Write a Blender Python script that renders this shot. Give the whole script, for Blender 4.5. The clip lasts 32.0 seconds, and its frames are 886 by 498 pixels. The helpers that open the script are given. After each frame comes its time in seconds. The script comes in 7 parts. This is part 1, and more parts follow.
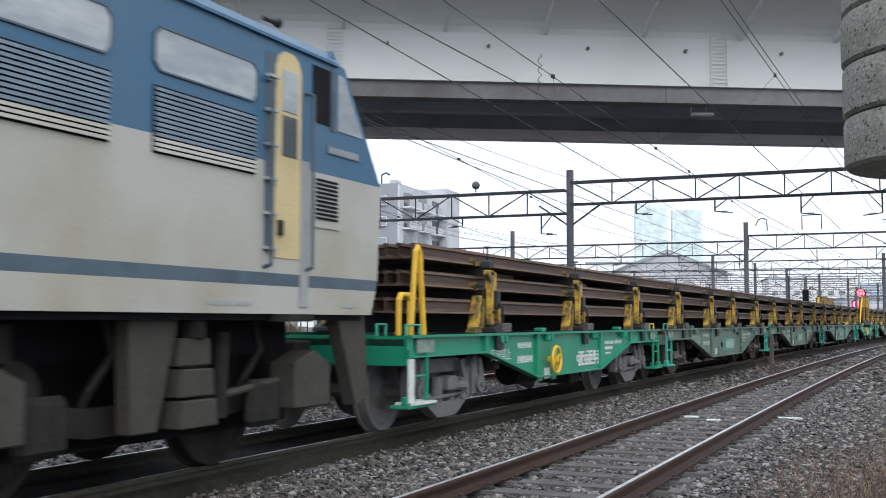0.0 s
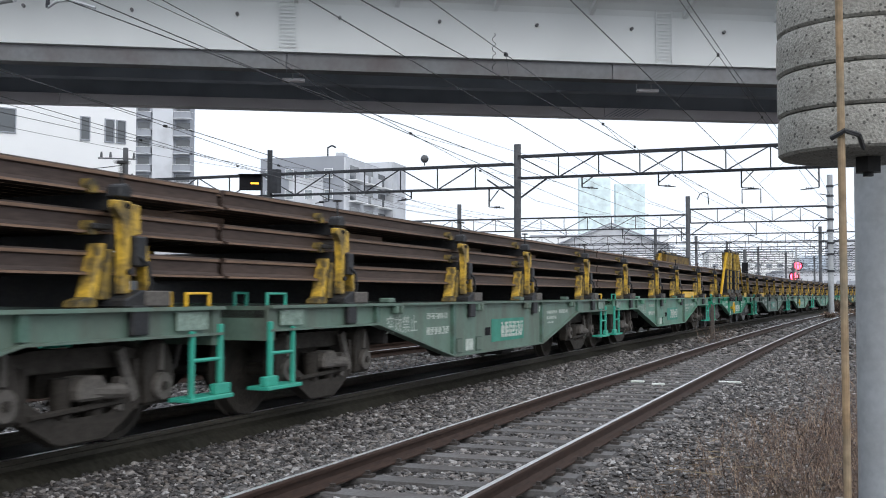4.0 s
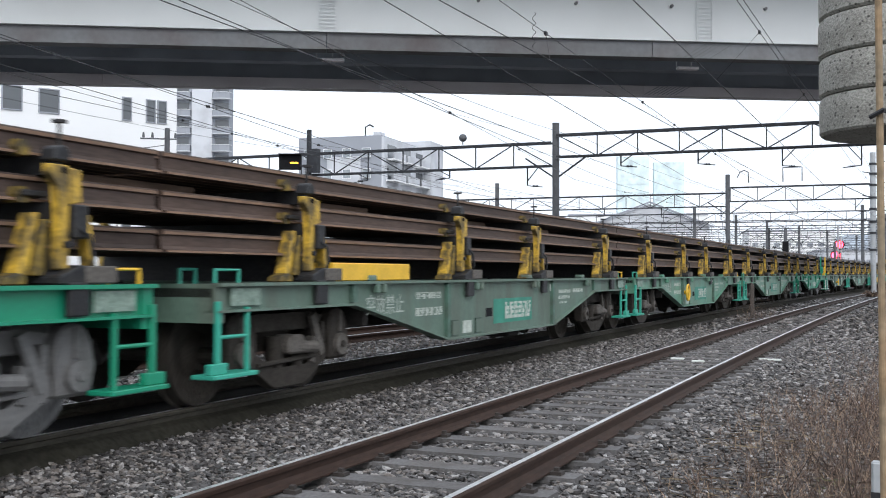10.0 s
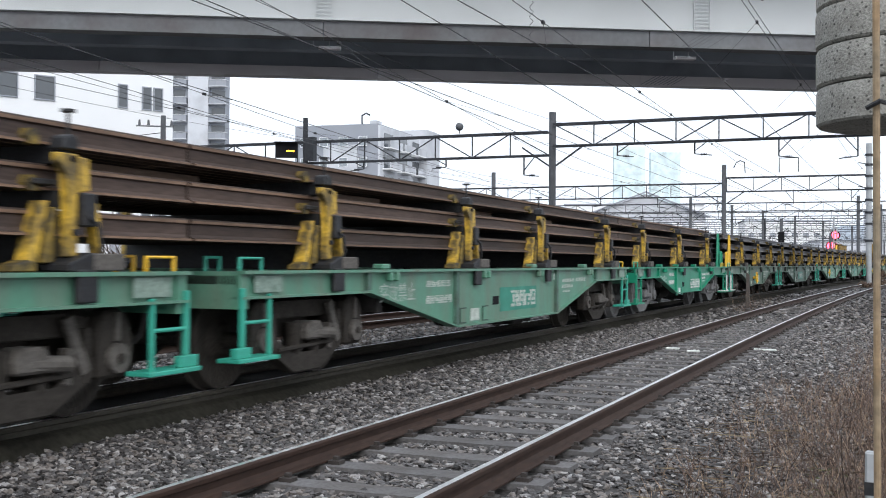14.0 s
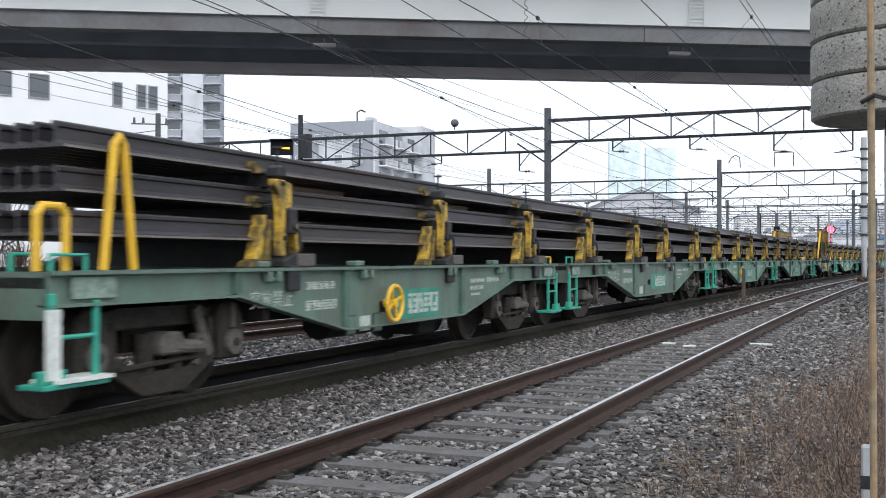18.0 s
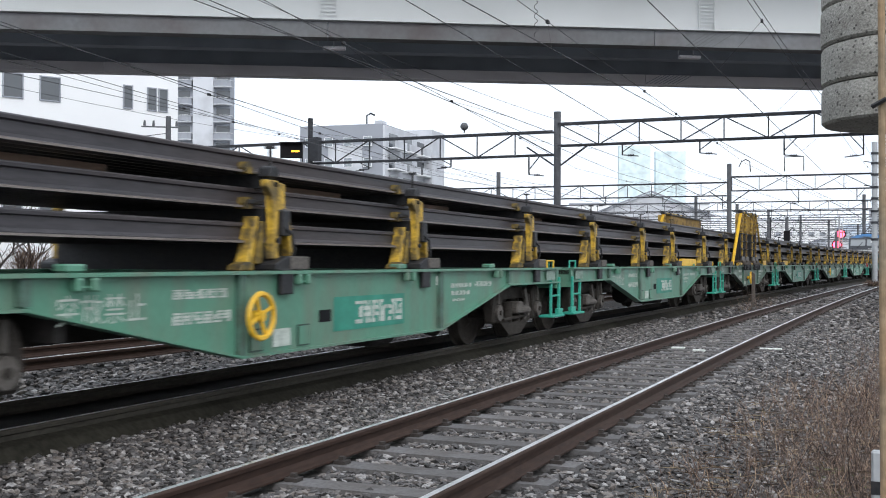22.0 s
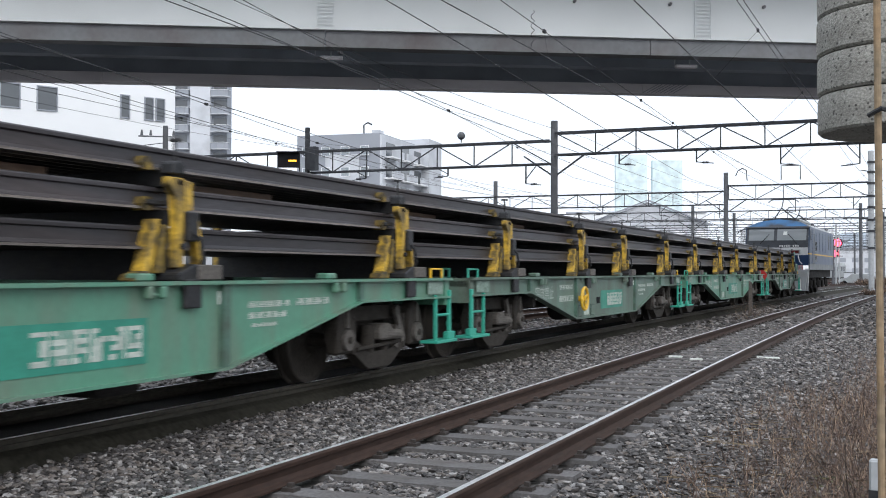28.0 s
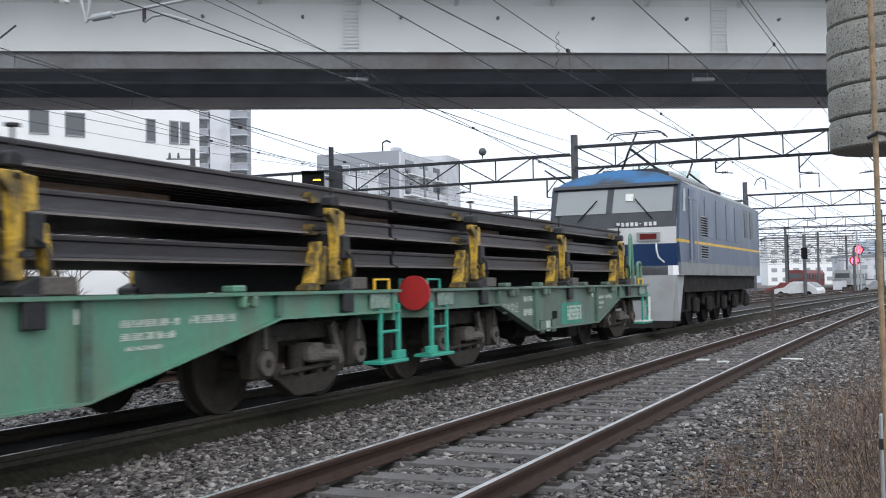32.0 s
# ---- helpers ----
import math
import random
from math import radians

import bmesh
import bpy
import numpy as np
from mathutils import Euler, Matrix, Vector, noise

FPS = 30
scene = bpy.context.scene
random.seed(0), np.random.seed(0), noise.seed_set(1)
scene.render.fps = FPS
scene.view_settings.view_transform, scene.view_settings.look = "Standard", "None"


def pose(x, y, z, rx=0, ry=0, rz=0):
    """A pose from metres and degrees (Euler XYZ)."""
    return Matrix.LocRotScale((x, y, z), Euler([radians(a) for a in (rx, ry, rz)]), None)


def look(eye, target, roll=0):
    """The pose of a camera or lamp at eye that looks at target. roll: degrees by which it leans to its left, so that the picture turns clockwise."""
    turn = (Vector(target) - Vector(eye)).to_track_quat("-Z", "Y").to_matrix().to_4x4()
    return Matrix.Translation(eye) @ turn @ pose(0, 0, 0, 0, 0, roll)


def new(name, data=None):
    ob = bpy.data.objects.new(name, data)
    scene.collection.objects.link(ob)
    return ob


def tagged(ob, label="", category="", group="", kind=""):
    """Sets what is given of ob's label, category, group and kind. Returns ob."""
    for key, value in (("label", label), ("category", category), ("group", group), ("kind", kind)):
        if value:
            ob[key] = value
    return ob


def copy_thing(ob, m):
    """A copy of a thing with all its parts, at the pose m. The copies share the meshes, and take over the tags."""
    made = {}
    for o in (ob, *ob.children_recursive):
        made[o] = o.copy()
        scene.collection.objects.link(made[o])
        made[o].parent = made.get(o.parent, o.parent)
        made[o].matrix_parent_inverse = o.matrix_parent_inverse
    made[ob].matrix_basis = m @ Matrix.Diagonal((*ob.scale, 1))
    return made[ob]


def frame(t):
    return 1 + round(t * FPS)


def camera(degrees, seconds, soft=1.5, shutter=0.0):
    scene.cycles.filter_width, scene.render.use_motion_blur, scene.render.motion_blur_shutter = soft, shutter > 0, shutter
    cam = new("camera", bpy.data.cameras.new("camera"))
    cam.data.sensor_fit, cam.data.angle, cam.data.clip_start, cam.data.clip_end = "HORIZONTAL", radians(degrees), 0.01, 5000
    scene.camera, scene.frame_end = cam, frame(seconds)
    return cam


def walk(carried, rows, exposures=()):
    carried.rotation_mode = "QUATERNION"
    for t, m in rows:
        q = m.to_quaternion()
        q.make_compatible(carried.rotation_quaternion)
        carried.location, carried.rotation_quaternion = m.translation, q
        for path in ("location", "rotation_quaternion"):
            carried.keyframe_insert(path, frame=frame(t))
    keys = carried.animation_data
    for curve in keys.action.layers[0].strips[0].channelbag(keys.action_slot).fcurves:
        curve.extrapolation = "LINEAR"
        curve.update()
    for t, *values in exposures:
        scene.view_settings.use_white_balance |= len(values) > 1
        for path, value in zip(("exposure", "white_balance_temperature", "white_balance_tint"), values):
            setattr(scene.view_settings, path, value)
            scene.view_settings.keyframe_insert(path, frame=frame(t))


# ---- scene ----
# A goods train carrying long rails, two engines, a road bridge and a railway yard on a grey day.
# x: away from the tracks, y: along the tracks, z: above the rail tops.
cam = camera(44.86, 32.0, soft=1.0, shutter=0.28)
# seconds, heading left of the tracks, tilt, lean, place
VIEWS = [
    (0, 23.73, 3.83, 0.19, -0.06, 0.80, 1.190), (0.5, 23.27, 3.64, 0.57, -0.06, 0.83, 1.192), (1, 22.88, 3.41, 0.92, -0.06, 0.81, 1.191),
    (1.5, 22.28, 3.19, 1.12, -0.06, 0.82, 1.191), (2, 21.84, 2.86, 0.97, -0.06, 0.85, 1.192), (2.5, 21.74, 2.76, 0.66, -0.06, 0.84, 1.192),
    (3, 21.64, 2.72, 0.82, -0.06, 0.85, 1.193), (3.5, 20.91, 2.54, 0.52, -0.03, 0.44, 1.170), (5.5, 21.34, 2.25, -0.87, 0.00, 0.00, 1.124),
    (6, 21.83, 2.21, -0.40, 0.00, 0.00, 1.124), (6.5, 22.08, 2.12, 0.05, 0.00, 0.00, 1.124), (7, 22.25, 1.89, -0.19, 0.00, 0.00, 1.124),
    (7.5, 22.35, 1.66, -0.34, 0.00, 0.00, 1.124), (8, 22.42, 1.46, 0.10, 0.00, 0.00, 1.124), (8.5, 22.50, 1.41, 0.24, 0.00, 0.00, 1.124),
    (9, 22.59, 1.38, 0.04, 0.00, 0.00, 1.124), (9.5, 22.68, 1.34, -0.09, 0.00, 0.00, 1.124), (10, 22.76, 1.28, 0.12, 0.00, 0.00, 1.124),
    (10.5, 22.85, 1.22, 0.08, 0.00, 0.00, 1.124), (11, 22.96, 1.08, 0.11, 0.00, 0.00, 1.124), (11.5, 23.09, 0.95, 0.18, 0.00, 0.00, 1.124),
    (12, 23.19, 0.89, 0.20, 0.00, 0.00, 1.124), (12.5, 23.23, 0.86, 0.35, 0.00, 0.00, 1.124), (13, 23.16, 0.81, 0.30, 0.00, 0.00, 1.124),
    (13.5, 22.94, 0.77, 0.31, 0.00, 0.00, 1.124), (14, 22.55, 0.69, 0.37, 0.00, 0.00, 1.124), (14.5, 22.24, 0.64, 0.23, 0.00, 0.00, 1.124),
    (16.5, 22.11, 0.51, 0.28, 0.00, 0.00, 1.124), (17, 22.17, 0.50, 0.39, 0.00, 0.00, 1.124), (17.5, 22.26, 0.47, 0.24, 0.00, 0.00, 1.124),
    (18, 22.33, 0.50, 0.05, 0.00, 0.00, 1.124), (18.5, 22.41, 0.53, -0.04, 0.00, 0.00, 1.124), (19, 22.48, 0.60, 0.00, 0.00, 0.00, 1.124),
    (19.5, 22.54, 0.62, 0.12, 0.00, 0.00, 1.124), (20, 22.59, 0.63, 0.17, 0.00, 0.00, 1.124), (20.5, 22.65, 0.64, 0.31, 0.00, 0.00, 1.124),
    (21, 22.71, 0.63, 0.22, 0.00, 0.00, 1.124), (21.5, 22.77, 0.64, 0.22, 0.00, 0.00, 1.124), (22, 22.82, 0.68, 0.23, 0.00, 0.00, 1.124),
    (22.5, 22.85, 0.72, 0.09, 0.00, 0.00, 1.124), (23, 22.87, 0.73, 0.10, 0.00, 0.00, 1.124), (23.5, 22.88, 0.73, 0.04, 0.00, 0.00, 1.124),
    (24, 22.87, 0.75, 0.15, 0.00, 0.00, 1.124), (24.5, 22.82, 0.78, 0.33, 0.00, 0.00, 1.124), (25, 22.72, 0.82, 0.35, 0.00, 0.00, 1.124),
    (25.5, 22.59, 0.89, 0.24, 0.00, 0.00, 1.124), (27.5, 22.62, 1.10, 0.22, 0.00, 0.00, 1.124), (28, 22.67, 1.17, 0.16, 0.00, 0.00, 1.124),
    (28.5, 22.73, 1.20, 0.31, 0.00, 0.00, 1.124), (29, 22.81, 1.24, 0.25, 0.00, 0.00, 1.124), (29.5, 22.89, 1.27, 0.28, 0.00, 0.00, 1.124),
    (30, 23.01, 1.31, 0.13, 0.00, 0.00, 1.124), (30.5, 23.14, 1.40, 0.10, 0.00, 0.00, 1.124), (31, 23.35, 1.49, -0.06, 0.00, 0.00, 1.124),
    (31.5, 23.80, 1.71, -0.27, 0.01, -0.10, 1.114), (32, 23.66, 2.02, -1.01, 0.07, -0.82, 1.060)]


def view(heading, tilt, lean, x, y, z):
    return pose(x, y, z, 90 + tilt, 0, heading) @ pose(0, 0, 0, 0, 0, lean)


walk(cam, [(t, view(*v)) for t, *v in VIEWS], exposures=[(0.0, 0.06, 6370, 10), (3.0, 0.0, 6370, 10), (7.0, 0.1, 6370, 10), (10.0, 0.17, 6370, 10), (18.0, 0.16, 6370, 10), (23.0, 0.12, 6370, 10), (28.0, 0.1, 6370, 10), (32.0, 0.02, 6370, 10)])

# ---- sky and sun ----
world = bpy.data.worlds.new("overcast")
scene.world = world
world.use_nodes = True
wn, wl = world.node_tree.nodes, world.node_tree.links
sky = wn.new("ShaderNodeTexSky")
sky.sky_type, sky.sun_disc = "NISHITA", False
sky.sun_elevation, sky.sun_rotation = radians(38), radians(143)
sky.air_density, sky.dust_density = 1.0, 6.0
veil = wn.new("ShaderNodeMix")
veil.data_type = "RGBA"
veil.inputs[0].default_value = 0.85
veil.inputs[7].default_value = (11.9, 12.7, 13.8, 1)
wl.new(sky.outputs[0], veil.inputs[6])
wl.new(veil.outputs[2], wn["Background"].inputs[0])
wn["Background"].inputs[1].default_value = 0.10
sun = new("sun", bpy.data.lights.new("sun", "SUN"))
sun.data.energy, sun.data.angle, sun.data.color = 1.2, radians(40), (1.0, 0.99, 0.97)
sun.matrix_world = look((30, -40, 40), (0, 0, 0))

# ---- materials ----
def mat(name, color, rough=0.6, metal=0.0, vary=0.25, scale=3.0, fine=40.0, bump=0.15, dirt=None, dirt_amount=0.5, per_piece=0.0, stretch=None, span=(0.42, 0.75)):
    """Procedural surface: base colour, broad stains towards dirt, fine grain and relief."""
    m = bpy.data.materials.new(name)
    m.use_nodes = True
    n, l = m.node_tree.nodes, m.node_tree.links
    b = n["Principled BSDF"]
    b.inputs["Metallic"].default_value = metal
    co = n.new("ShaderNodeTexCoord")
    mp = n.new("ShaderNodeMapping")
    if stretch:
        mp.inputs["Scale"].default_value = stretch
    l.new(co.outputs["Object"], mp.inputs[0])
    big, small = n.new("ShaderNodeTexNoise"), n.new("ShaderNodeTexNoise")
    big.inputs["Scale"].default_value, big.inputs["Detail"].default_value = scale, 6
    small.inputs["Scale"].default_value, small.inputs["Detail"].default_value = fine, 5
    l.new(mp.outputs[0], big.inputs["Vector"]), l.new(mp.outputs[0], small.inputs["Vector"])
    d = dirt or tuple(c * 0.35 for c in color)
    ramp = n.new("ShaderNodeMapRange")
    ramp.inputs[1].default_value, ramp.inputs[2].default_value = span
    ramp.inputs[3].default_value, ramp.inputs[4].default_value = 0.0, dirt_amount
    l.new(big.outputs["Fac"], ramp.inputs[0])
    mix = n.new("ShaderNodeMix")
    mix.data_type = "RGBA"
    mix.inputs[6].default_value, mix.inputs[7].default_value = (*color, 1), (*d, 1)
    l.new(ramp.outputs[0], mix.inputs[0])
    gain = n.new("ShaderNodeMapRange")
    gain.inputs[1].default_value, gain.inputs[2].default_value = 0.3, 0.7
    gain.inputs[3].default_value, gain.inputs[4].default_value = 1 - vary, 1 + vary
    l.new(small.outputs["Fac"], gain.inputs[0])
    hsv = n.new("ShaderNodeHueSaturation")
    l.new(mix.outputs[2], hsv.inputs["Color"])
    if per_piece:
        info = n.new("ShaderNodeObjectInfo")
        tone = n.new("ShaderNodeMapRange")
        tone.inputs[3].default_value, tone.inputs[4].default_value = 1 - per_piece, 1 + per_piece
        l.new(info.outputs["Random"], tone.inputs[0])
        mul = n.new("ShaderNodeMath")
        mul.operation = "MULTIPLY"
        l.new(tone.outputs[0], mul.inputs[0]), l.new(gain.outputs[0], mul.inputs[1])
        l.new(mul.outputs[0], hsv.inputs["Value"])
    else:
        l.new(gain.outputs[0], hsv.inputs["Value"])
    l.new(hsv.outputs[0], b.inputs["Base Color"])
    rr = n.new("ShaderNodeMapRange")
    rr.inputs[3].default_value, rr.inputs[4].default_value = max(0.03, rough - 0.15), min(1, rough + 0.15)
    l.new(big.outputs["Fac"], rr.inputs[0])
    l.new(rr.outputs[0], b.inputs["Roughness"])
    if bump:
        bp = n.new("ShaderNodeBump")
        bp.inputs["Strength"].default_value, bp.inputs["Distance"].default_value = bump, 0.01
        l.new(small.outputs["Fac"], bp.inputs["Height"])
        l.new(bp.outputs[0], b.inputs["Normal"])
    return m


def island_mat(name, lo, hi, rough=0.85, fine=60.0, tint=None):
    """Stones, leaves and twigs of one mesh, each piece with a tone of its own."""
    m = bpy.data.materials.new(name)
    m.use_nodes = True
    n, l = m.node_tree.nodes, m.node_tree.links
    b = n["Principled BSDF"]
    b.inputs["Roughness"].default_value = rough
    g = n.new("ShaderNodeNewGeometry")
    r = n.new("ShaderNodeValToRGB")
    e = r.color_ramp.elements
    e[0].color, e[1].color = (*lo, 1), (*hi, 1)
    if tint:
        k = e.new(0.55)
        k.color = (*tint, 1)
    l.new(g.outputs["Random Per Island"], r.inputs[0])
    co, nz = n.new("ShaderNodeTexCoord"), n.new("ShaderNodeTexNoise")
    nz.inputs["Scale"].default_value, nz.inputs["Detail"].default_value = fine, 4
    l.new(co.outputs["Object"], nz.inputs["Vector"])
    mr = n.new("ShaderNodeMapRange")
    mr.inputs[1].default_value, mr.inputs[2].default_value = 0.3, 0.7
    mr.inputs[3].default_value, mr.inputs[4].default_value = 0.7, 1.3
    l.new(nz.outputs["Fac"], mr.inputs[0])
    h = n.new("ShaderNodeHueSaturation")
    l.new(r.outputs[0], h.inputs["Color"]), l.new(mr.outputs[0], h.inputs["Value"])
    l.new(h.outputs[0], b.inputs["Base Color"])
    return m


def glow(name, color, strength):
    m = bpy.data.materials.new(name)
    m.use_nodes = True
    b = m.node_tree.nodes["Principled BSDF"]
    b.inputs["Base Color"].default_value = (*color, 1)
    b.inputs["Emission Color"].default_value = (*color, 1)
    b.inputs["Emission Strength"].default_value = strength
    return m


def glass(name, color=(0.25, 0.28, 0.3), rough=0.06):
    m = bpy.data.materials.new(name)
    m.use_nodes = True
    b = m.node_tree.nodes["Principled BSDF"]
    b.inputs["Base Color"].default_value = (*color, 1)
    b.inputs["Roughness"].default_value = rough
    b.inputs["Specular IOR Level"].default_value = 0.9
    return m


M_GREEN = mat("green_paint_worn", (0.095, 0.25, 0.172), 0.42, dirt=(0.155, 0.175, 0.135), dirt_amount=0.9, vary=0.12, scale=2.2, stretch=(1, 1.6, 0.45), bump=0.05, per_piece=0.06)
M_GREEN_DUSTY = mat("green_paint_faded", (0.112, 0.178, 0.14), 0.55, dirt=(0.105, 0.105, 0.085), dirt_amount=0.85, vary=0.15, scale=2.0, stretch=(1, 1.6, 0.45), bump=0.06, per_piece=0.08)
M_GREEN_NEW = mat("green_paint_fresh", (0.012, 0.255, 0.145), 0.4, dirt=(0.02, 0.17, 0.10), dirt_amount=0.3, vary=0.08, scale=1.5, bump=0.03)
M_MINT = mat("mint_paint", (0.04, 0.37, 0.27), 0.45, dirt=(0.04, 0.2, 0.15), dirt_amount=0.4, vary=0.1, bump=0.03)
M_YELLOW = mat("yellow_paint", (0.6, 0.38, 0.045), 0.55, dirt=(0.07, 0.055, 0.03), dirt_amount=0.9, vary=0.3, scale=8, bump=0.12, span=(0.38, 0.6))
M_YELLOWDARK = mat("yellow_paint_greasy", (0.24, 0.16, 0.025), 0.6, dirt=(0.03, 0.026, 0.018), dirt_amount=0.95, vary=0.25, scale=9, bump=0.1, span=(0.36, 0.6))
M_YELLOWGATE = mat("yellow_gate_paint", (0.68, 0.46, 0.08), 0.5, dirt=(0.16, 0.09, 0.03), dirt_amount=0.8, vary=0.2, scale=5, bump=0.08)
M_GATEOLD = mat("yellow_gate_paint_rusted", (0.46, 0.3, 0.045), 0.6, dirt=(0.1, 0.06, 0.03), dirt_amount=0.95, vary=0.3, scale=7, bump=0.1, span=(0.38, 0.62))
M_SOLE = mat("brown_steel", (0.085, 0.066, 0.052), 0.7, 0.1, dirt=(0.04, 0.033, 0.03), vary=0.25, scale=5, bump=0.15)
M_YELLOW_CLEAN = mat("yellow_paint_clean", (0.78, 0.47, 0.03), 0.45, dirt=(0.3, 0.17, 0.03), dirt_amount=0.35, vary=0.1, scale=4, bump=0.04)
M_CLAMP = mat("dark_greased_steel", (0.026, 0.027, 0.03), 0.5, 0.2, dirt=(0.05, 0.044, 0.038), vary=0.3, scale=9, bump=0.2)
M_RUST = mat("rail_rust", (0.074, 0.05, 0.04), 0.6, 0.1, dirt=(0.045, 0.036, 0.034), dirt_amount=0.8, vary=0.25, scale=2.5, stretch=(1, 0.15, 1), bump=0.1, per_piece=0.3)
M_STEELGREY = mat("rail_mill_scale", (0.056, 0.053, 0.058), 0.42, 0.2, dirt=(0.075, 0.05, 0.04), dirt_amount=0.5, vary=0.2, scale=2.5, stretch=(1, 0.12, 1), bump=0.08, per_piece=0.25)
# edge tones: rubbed metal, made paler still for the light they catch
M_RUSTEDGE = mat("rail_edge_rubbed_lit_rust", (0.21, 0.13, 0.085), 0.55, 0.15, dirt=(0.11, 0.075, 0.055), dirt_amount=0.7, vary=0.25, scale=2.0, stretch=(1, 0.12, 1), bump=0.08, per_piece=0.2)
M_STEELEDGE = mat("rail_edge_rubbed_lit_steel", (0.2, 0.175, 0.16), 0.45, 0.25, dirt=(0.11, 0.085, 0.07), dirt_amount=0.7, vary=0.2, scale=2.0, stretch=(1, 0.12, 1), bump=0.08, per_piece=0.2)
M_PLATE = mat("label_plate_faded", (0.24, 0.32, 0.27), 0.65, dirt=(0.13, 0.2, 0.16), dirt_amount=0.9, vary=0.3, scale=14, fine=50, bump=0.03)
M_BOGIE = mat("bogie_brown_dust", (0.04, 0.035, 0.03), 0.85, dirt=(0.018, 0.016, 0.014), vary=0.3, scale=6, bump=0.2)
M_BOGIE_GREY = mat("bogie_fresh_grey", (0.15, 0.15, 0.15), 0.7, dirt=(0.09, 0.085, 0.08), vary=0.2, scale=6, bump=0.15)
M_BOGIEDUST = mat("bogie_pale_dust", (0.105, 0.095, 0.085), 0.85, dirt=(0.04, 0.035, 0.03), vary=0.3, scale=8, bump=0.2)
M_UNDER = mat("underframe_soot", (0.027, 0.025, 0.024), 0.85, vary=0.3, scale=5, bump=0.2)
M_WHITE = mat("white_stencil", (0.72, 0.74, 0.71), 0.6, dirt=(0.35, 0.4, 0.36), dirt_amount=0.5, vary=0.15, scale=10, fine=60, bump=0.0)
M_WHITE_OLD = mat("white_stencil_faded", (0.5, 0.55, 0.5), 0.7, dirt=(0.25, 0.3, 0.26), dirt_amount=0.8, vary=0.2, scale=12, fine=60, bump=0.0)
M_RIB = mat("green_paint_grimy", (0.075, 0.15, 0.115), 0.55, dirt=(0.06, 0.065, 0.05), dirt_amount=0.9, vary=0.2, scale=4, bump=0.05)
M_EDGE = mat("dark_green_edge", (0.03, 0.06, 0.045), 0.6, vary=0.15, bump=0.02)
M_PATCH = mat("green_patch", (0.035, 0.26, 0.185), 0.5, vary=0.1, bump=0.02)
M_RAIL = mat("track_rail_side", (0.040, 0.023, 0.017), 0.7, 0.1, dirt=(0.055, 0.036, 0.028), dirt_amount=0.7, vary=0.25, scale=2, stretch=(1, 0.2, 1), bump=0.15)
M_RAILTOP = mat("rail_top_polished", (0.92, 0.92, 0.93), 0.38, 1.0, dirt=(0.78, 0.76, 0.74), vary=0.1, scale=4, bump=0.0)
M_RAILDARK = mat("oily_rail_side", (0.052, 0.047, 0.037), 0.7, 0.1, dirt=(0.03, 0.026, 0.021), vary=0.3, scale=3, stretch=(1, 0.3, 1), bump=0.15)
M_SLEEPER = mat("concrete_sleeper", (0.122, 0.117, 0.117), 0.65, dirt=(0.065, 0.053, 0.045), dirt_amount=0.8, vary=0.3, scale=4, bump=0.3, per_piece=0.15)
M_WEIGHT = mat("pitted_concrete", (0.3, 0.292, 0.265), 0.95, dirt=(0.19, 0.18, 0.16), dirt_amount=0.6, vary=0.3, scale=14, fine=150, bump=0.5)
_n, _l = M_WEIGHT.node_tree.nodes, M_WEIGHT.node_tree.links
_pit, _cut, _dim = _n.new("ShaderNodeTexVoronoi"), _n.new("ShaderNodeMapRange"), _n.new("ShaderNodeMix")
_pit.inputs["Scale"].default_value = 62
_cut.inputs[1].default_value, _cut.inputs[2].default_value = 0.16, 0.27
_dim.data_type, _dim.blend_type = "RGBA", "MULTIPLY"
_dim.inputs[0].default_value = 1.0
_l.new(_n["Texture Coordinate"].outputs["Object"], _pit.inputs["Vector"]), _l.new(_pit.outputs["Distance"], _cut.inputs[0])
_b = _n["Principled BSDF"]
_cut.inputs[3].default_value = 0.3
_l.new(_b.inputs["Base Color"].links[0].from_socket, _dim.inputs[6]), _l.new(_cut.outputs[0], _dim.inputs[7])
_l.new(_dim.outputs[2], _b.inputs["Base Color"])
M_POLE = mat("galvanised_steel", (0.42, 0.44, 0.46), 0.55, 0.3, dirt=(0.3, 0.3, 0.29), vary=0.1, scale=5, bump=0.05)
M_MAST = mat("mast_concrete", (0.115, 0.12, 0.13), 0.9, vary=0.15, scale=2, bump=0.1)
M_TRUSS = mat("truss_steel", (0.04, 0.043, 0.05), 0.7, 0.2, vary=0.15, bump=0.05)
M_WIRE = mat("wire_copper", (0.07, 0.07, 0.075), 0.5, 0.4, vary=0.05, bump=0)
M_BRIDGE = mat("bridge_wall_grey", (0.72, 0.745, 0.75), 0.75, dirt=(0.62, 0.64, 0.64), dirt_amount=0.6, vary=0.05, scale=0.35, bump=0.05)
M_GIRDER = mat("bridge_girder_grey", (0.17, 0.178, 0.188), 0.6, dirt=(0.12, 0.1, 0.1), dirt_amount=0.9, vary=0.1, scale=0.55, fine=6, bump=0.05, per_piece=0.2)
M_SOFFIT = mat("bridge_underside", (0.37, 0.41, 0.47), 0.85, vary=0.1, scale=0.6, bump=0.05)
M_FLANGE = mat("bridge_flange_pale", (0.82, 0.79, 0.82), 0.7, dirt=(0.62, 0.56, 0.6), vary=0.08, scale=0.5, bump=0.03, per_piece=0.15)
M_STRIPE = mat("engine_stripe_blue", (0.072, 0.11, 0.145), 0.5, vary=0.1, bump=0.03)
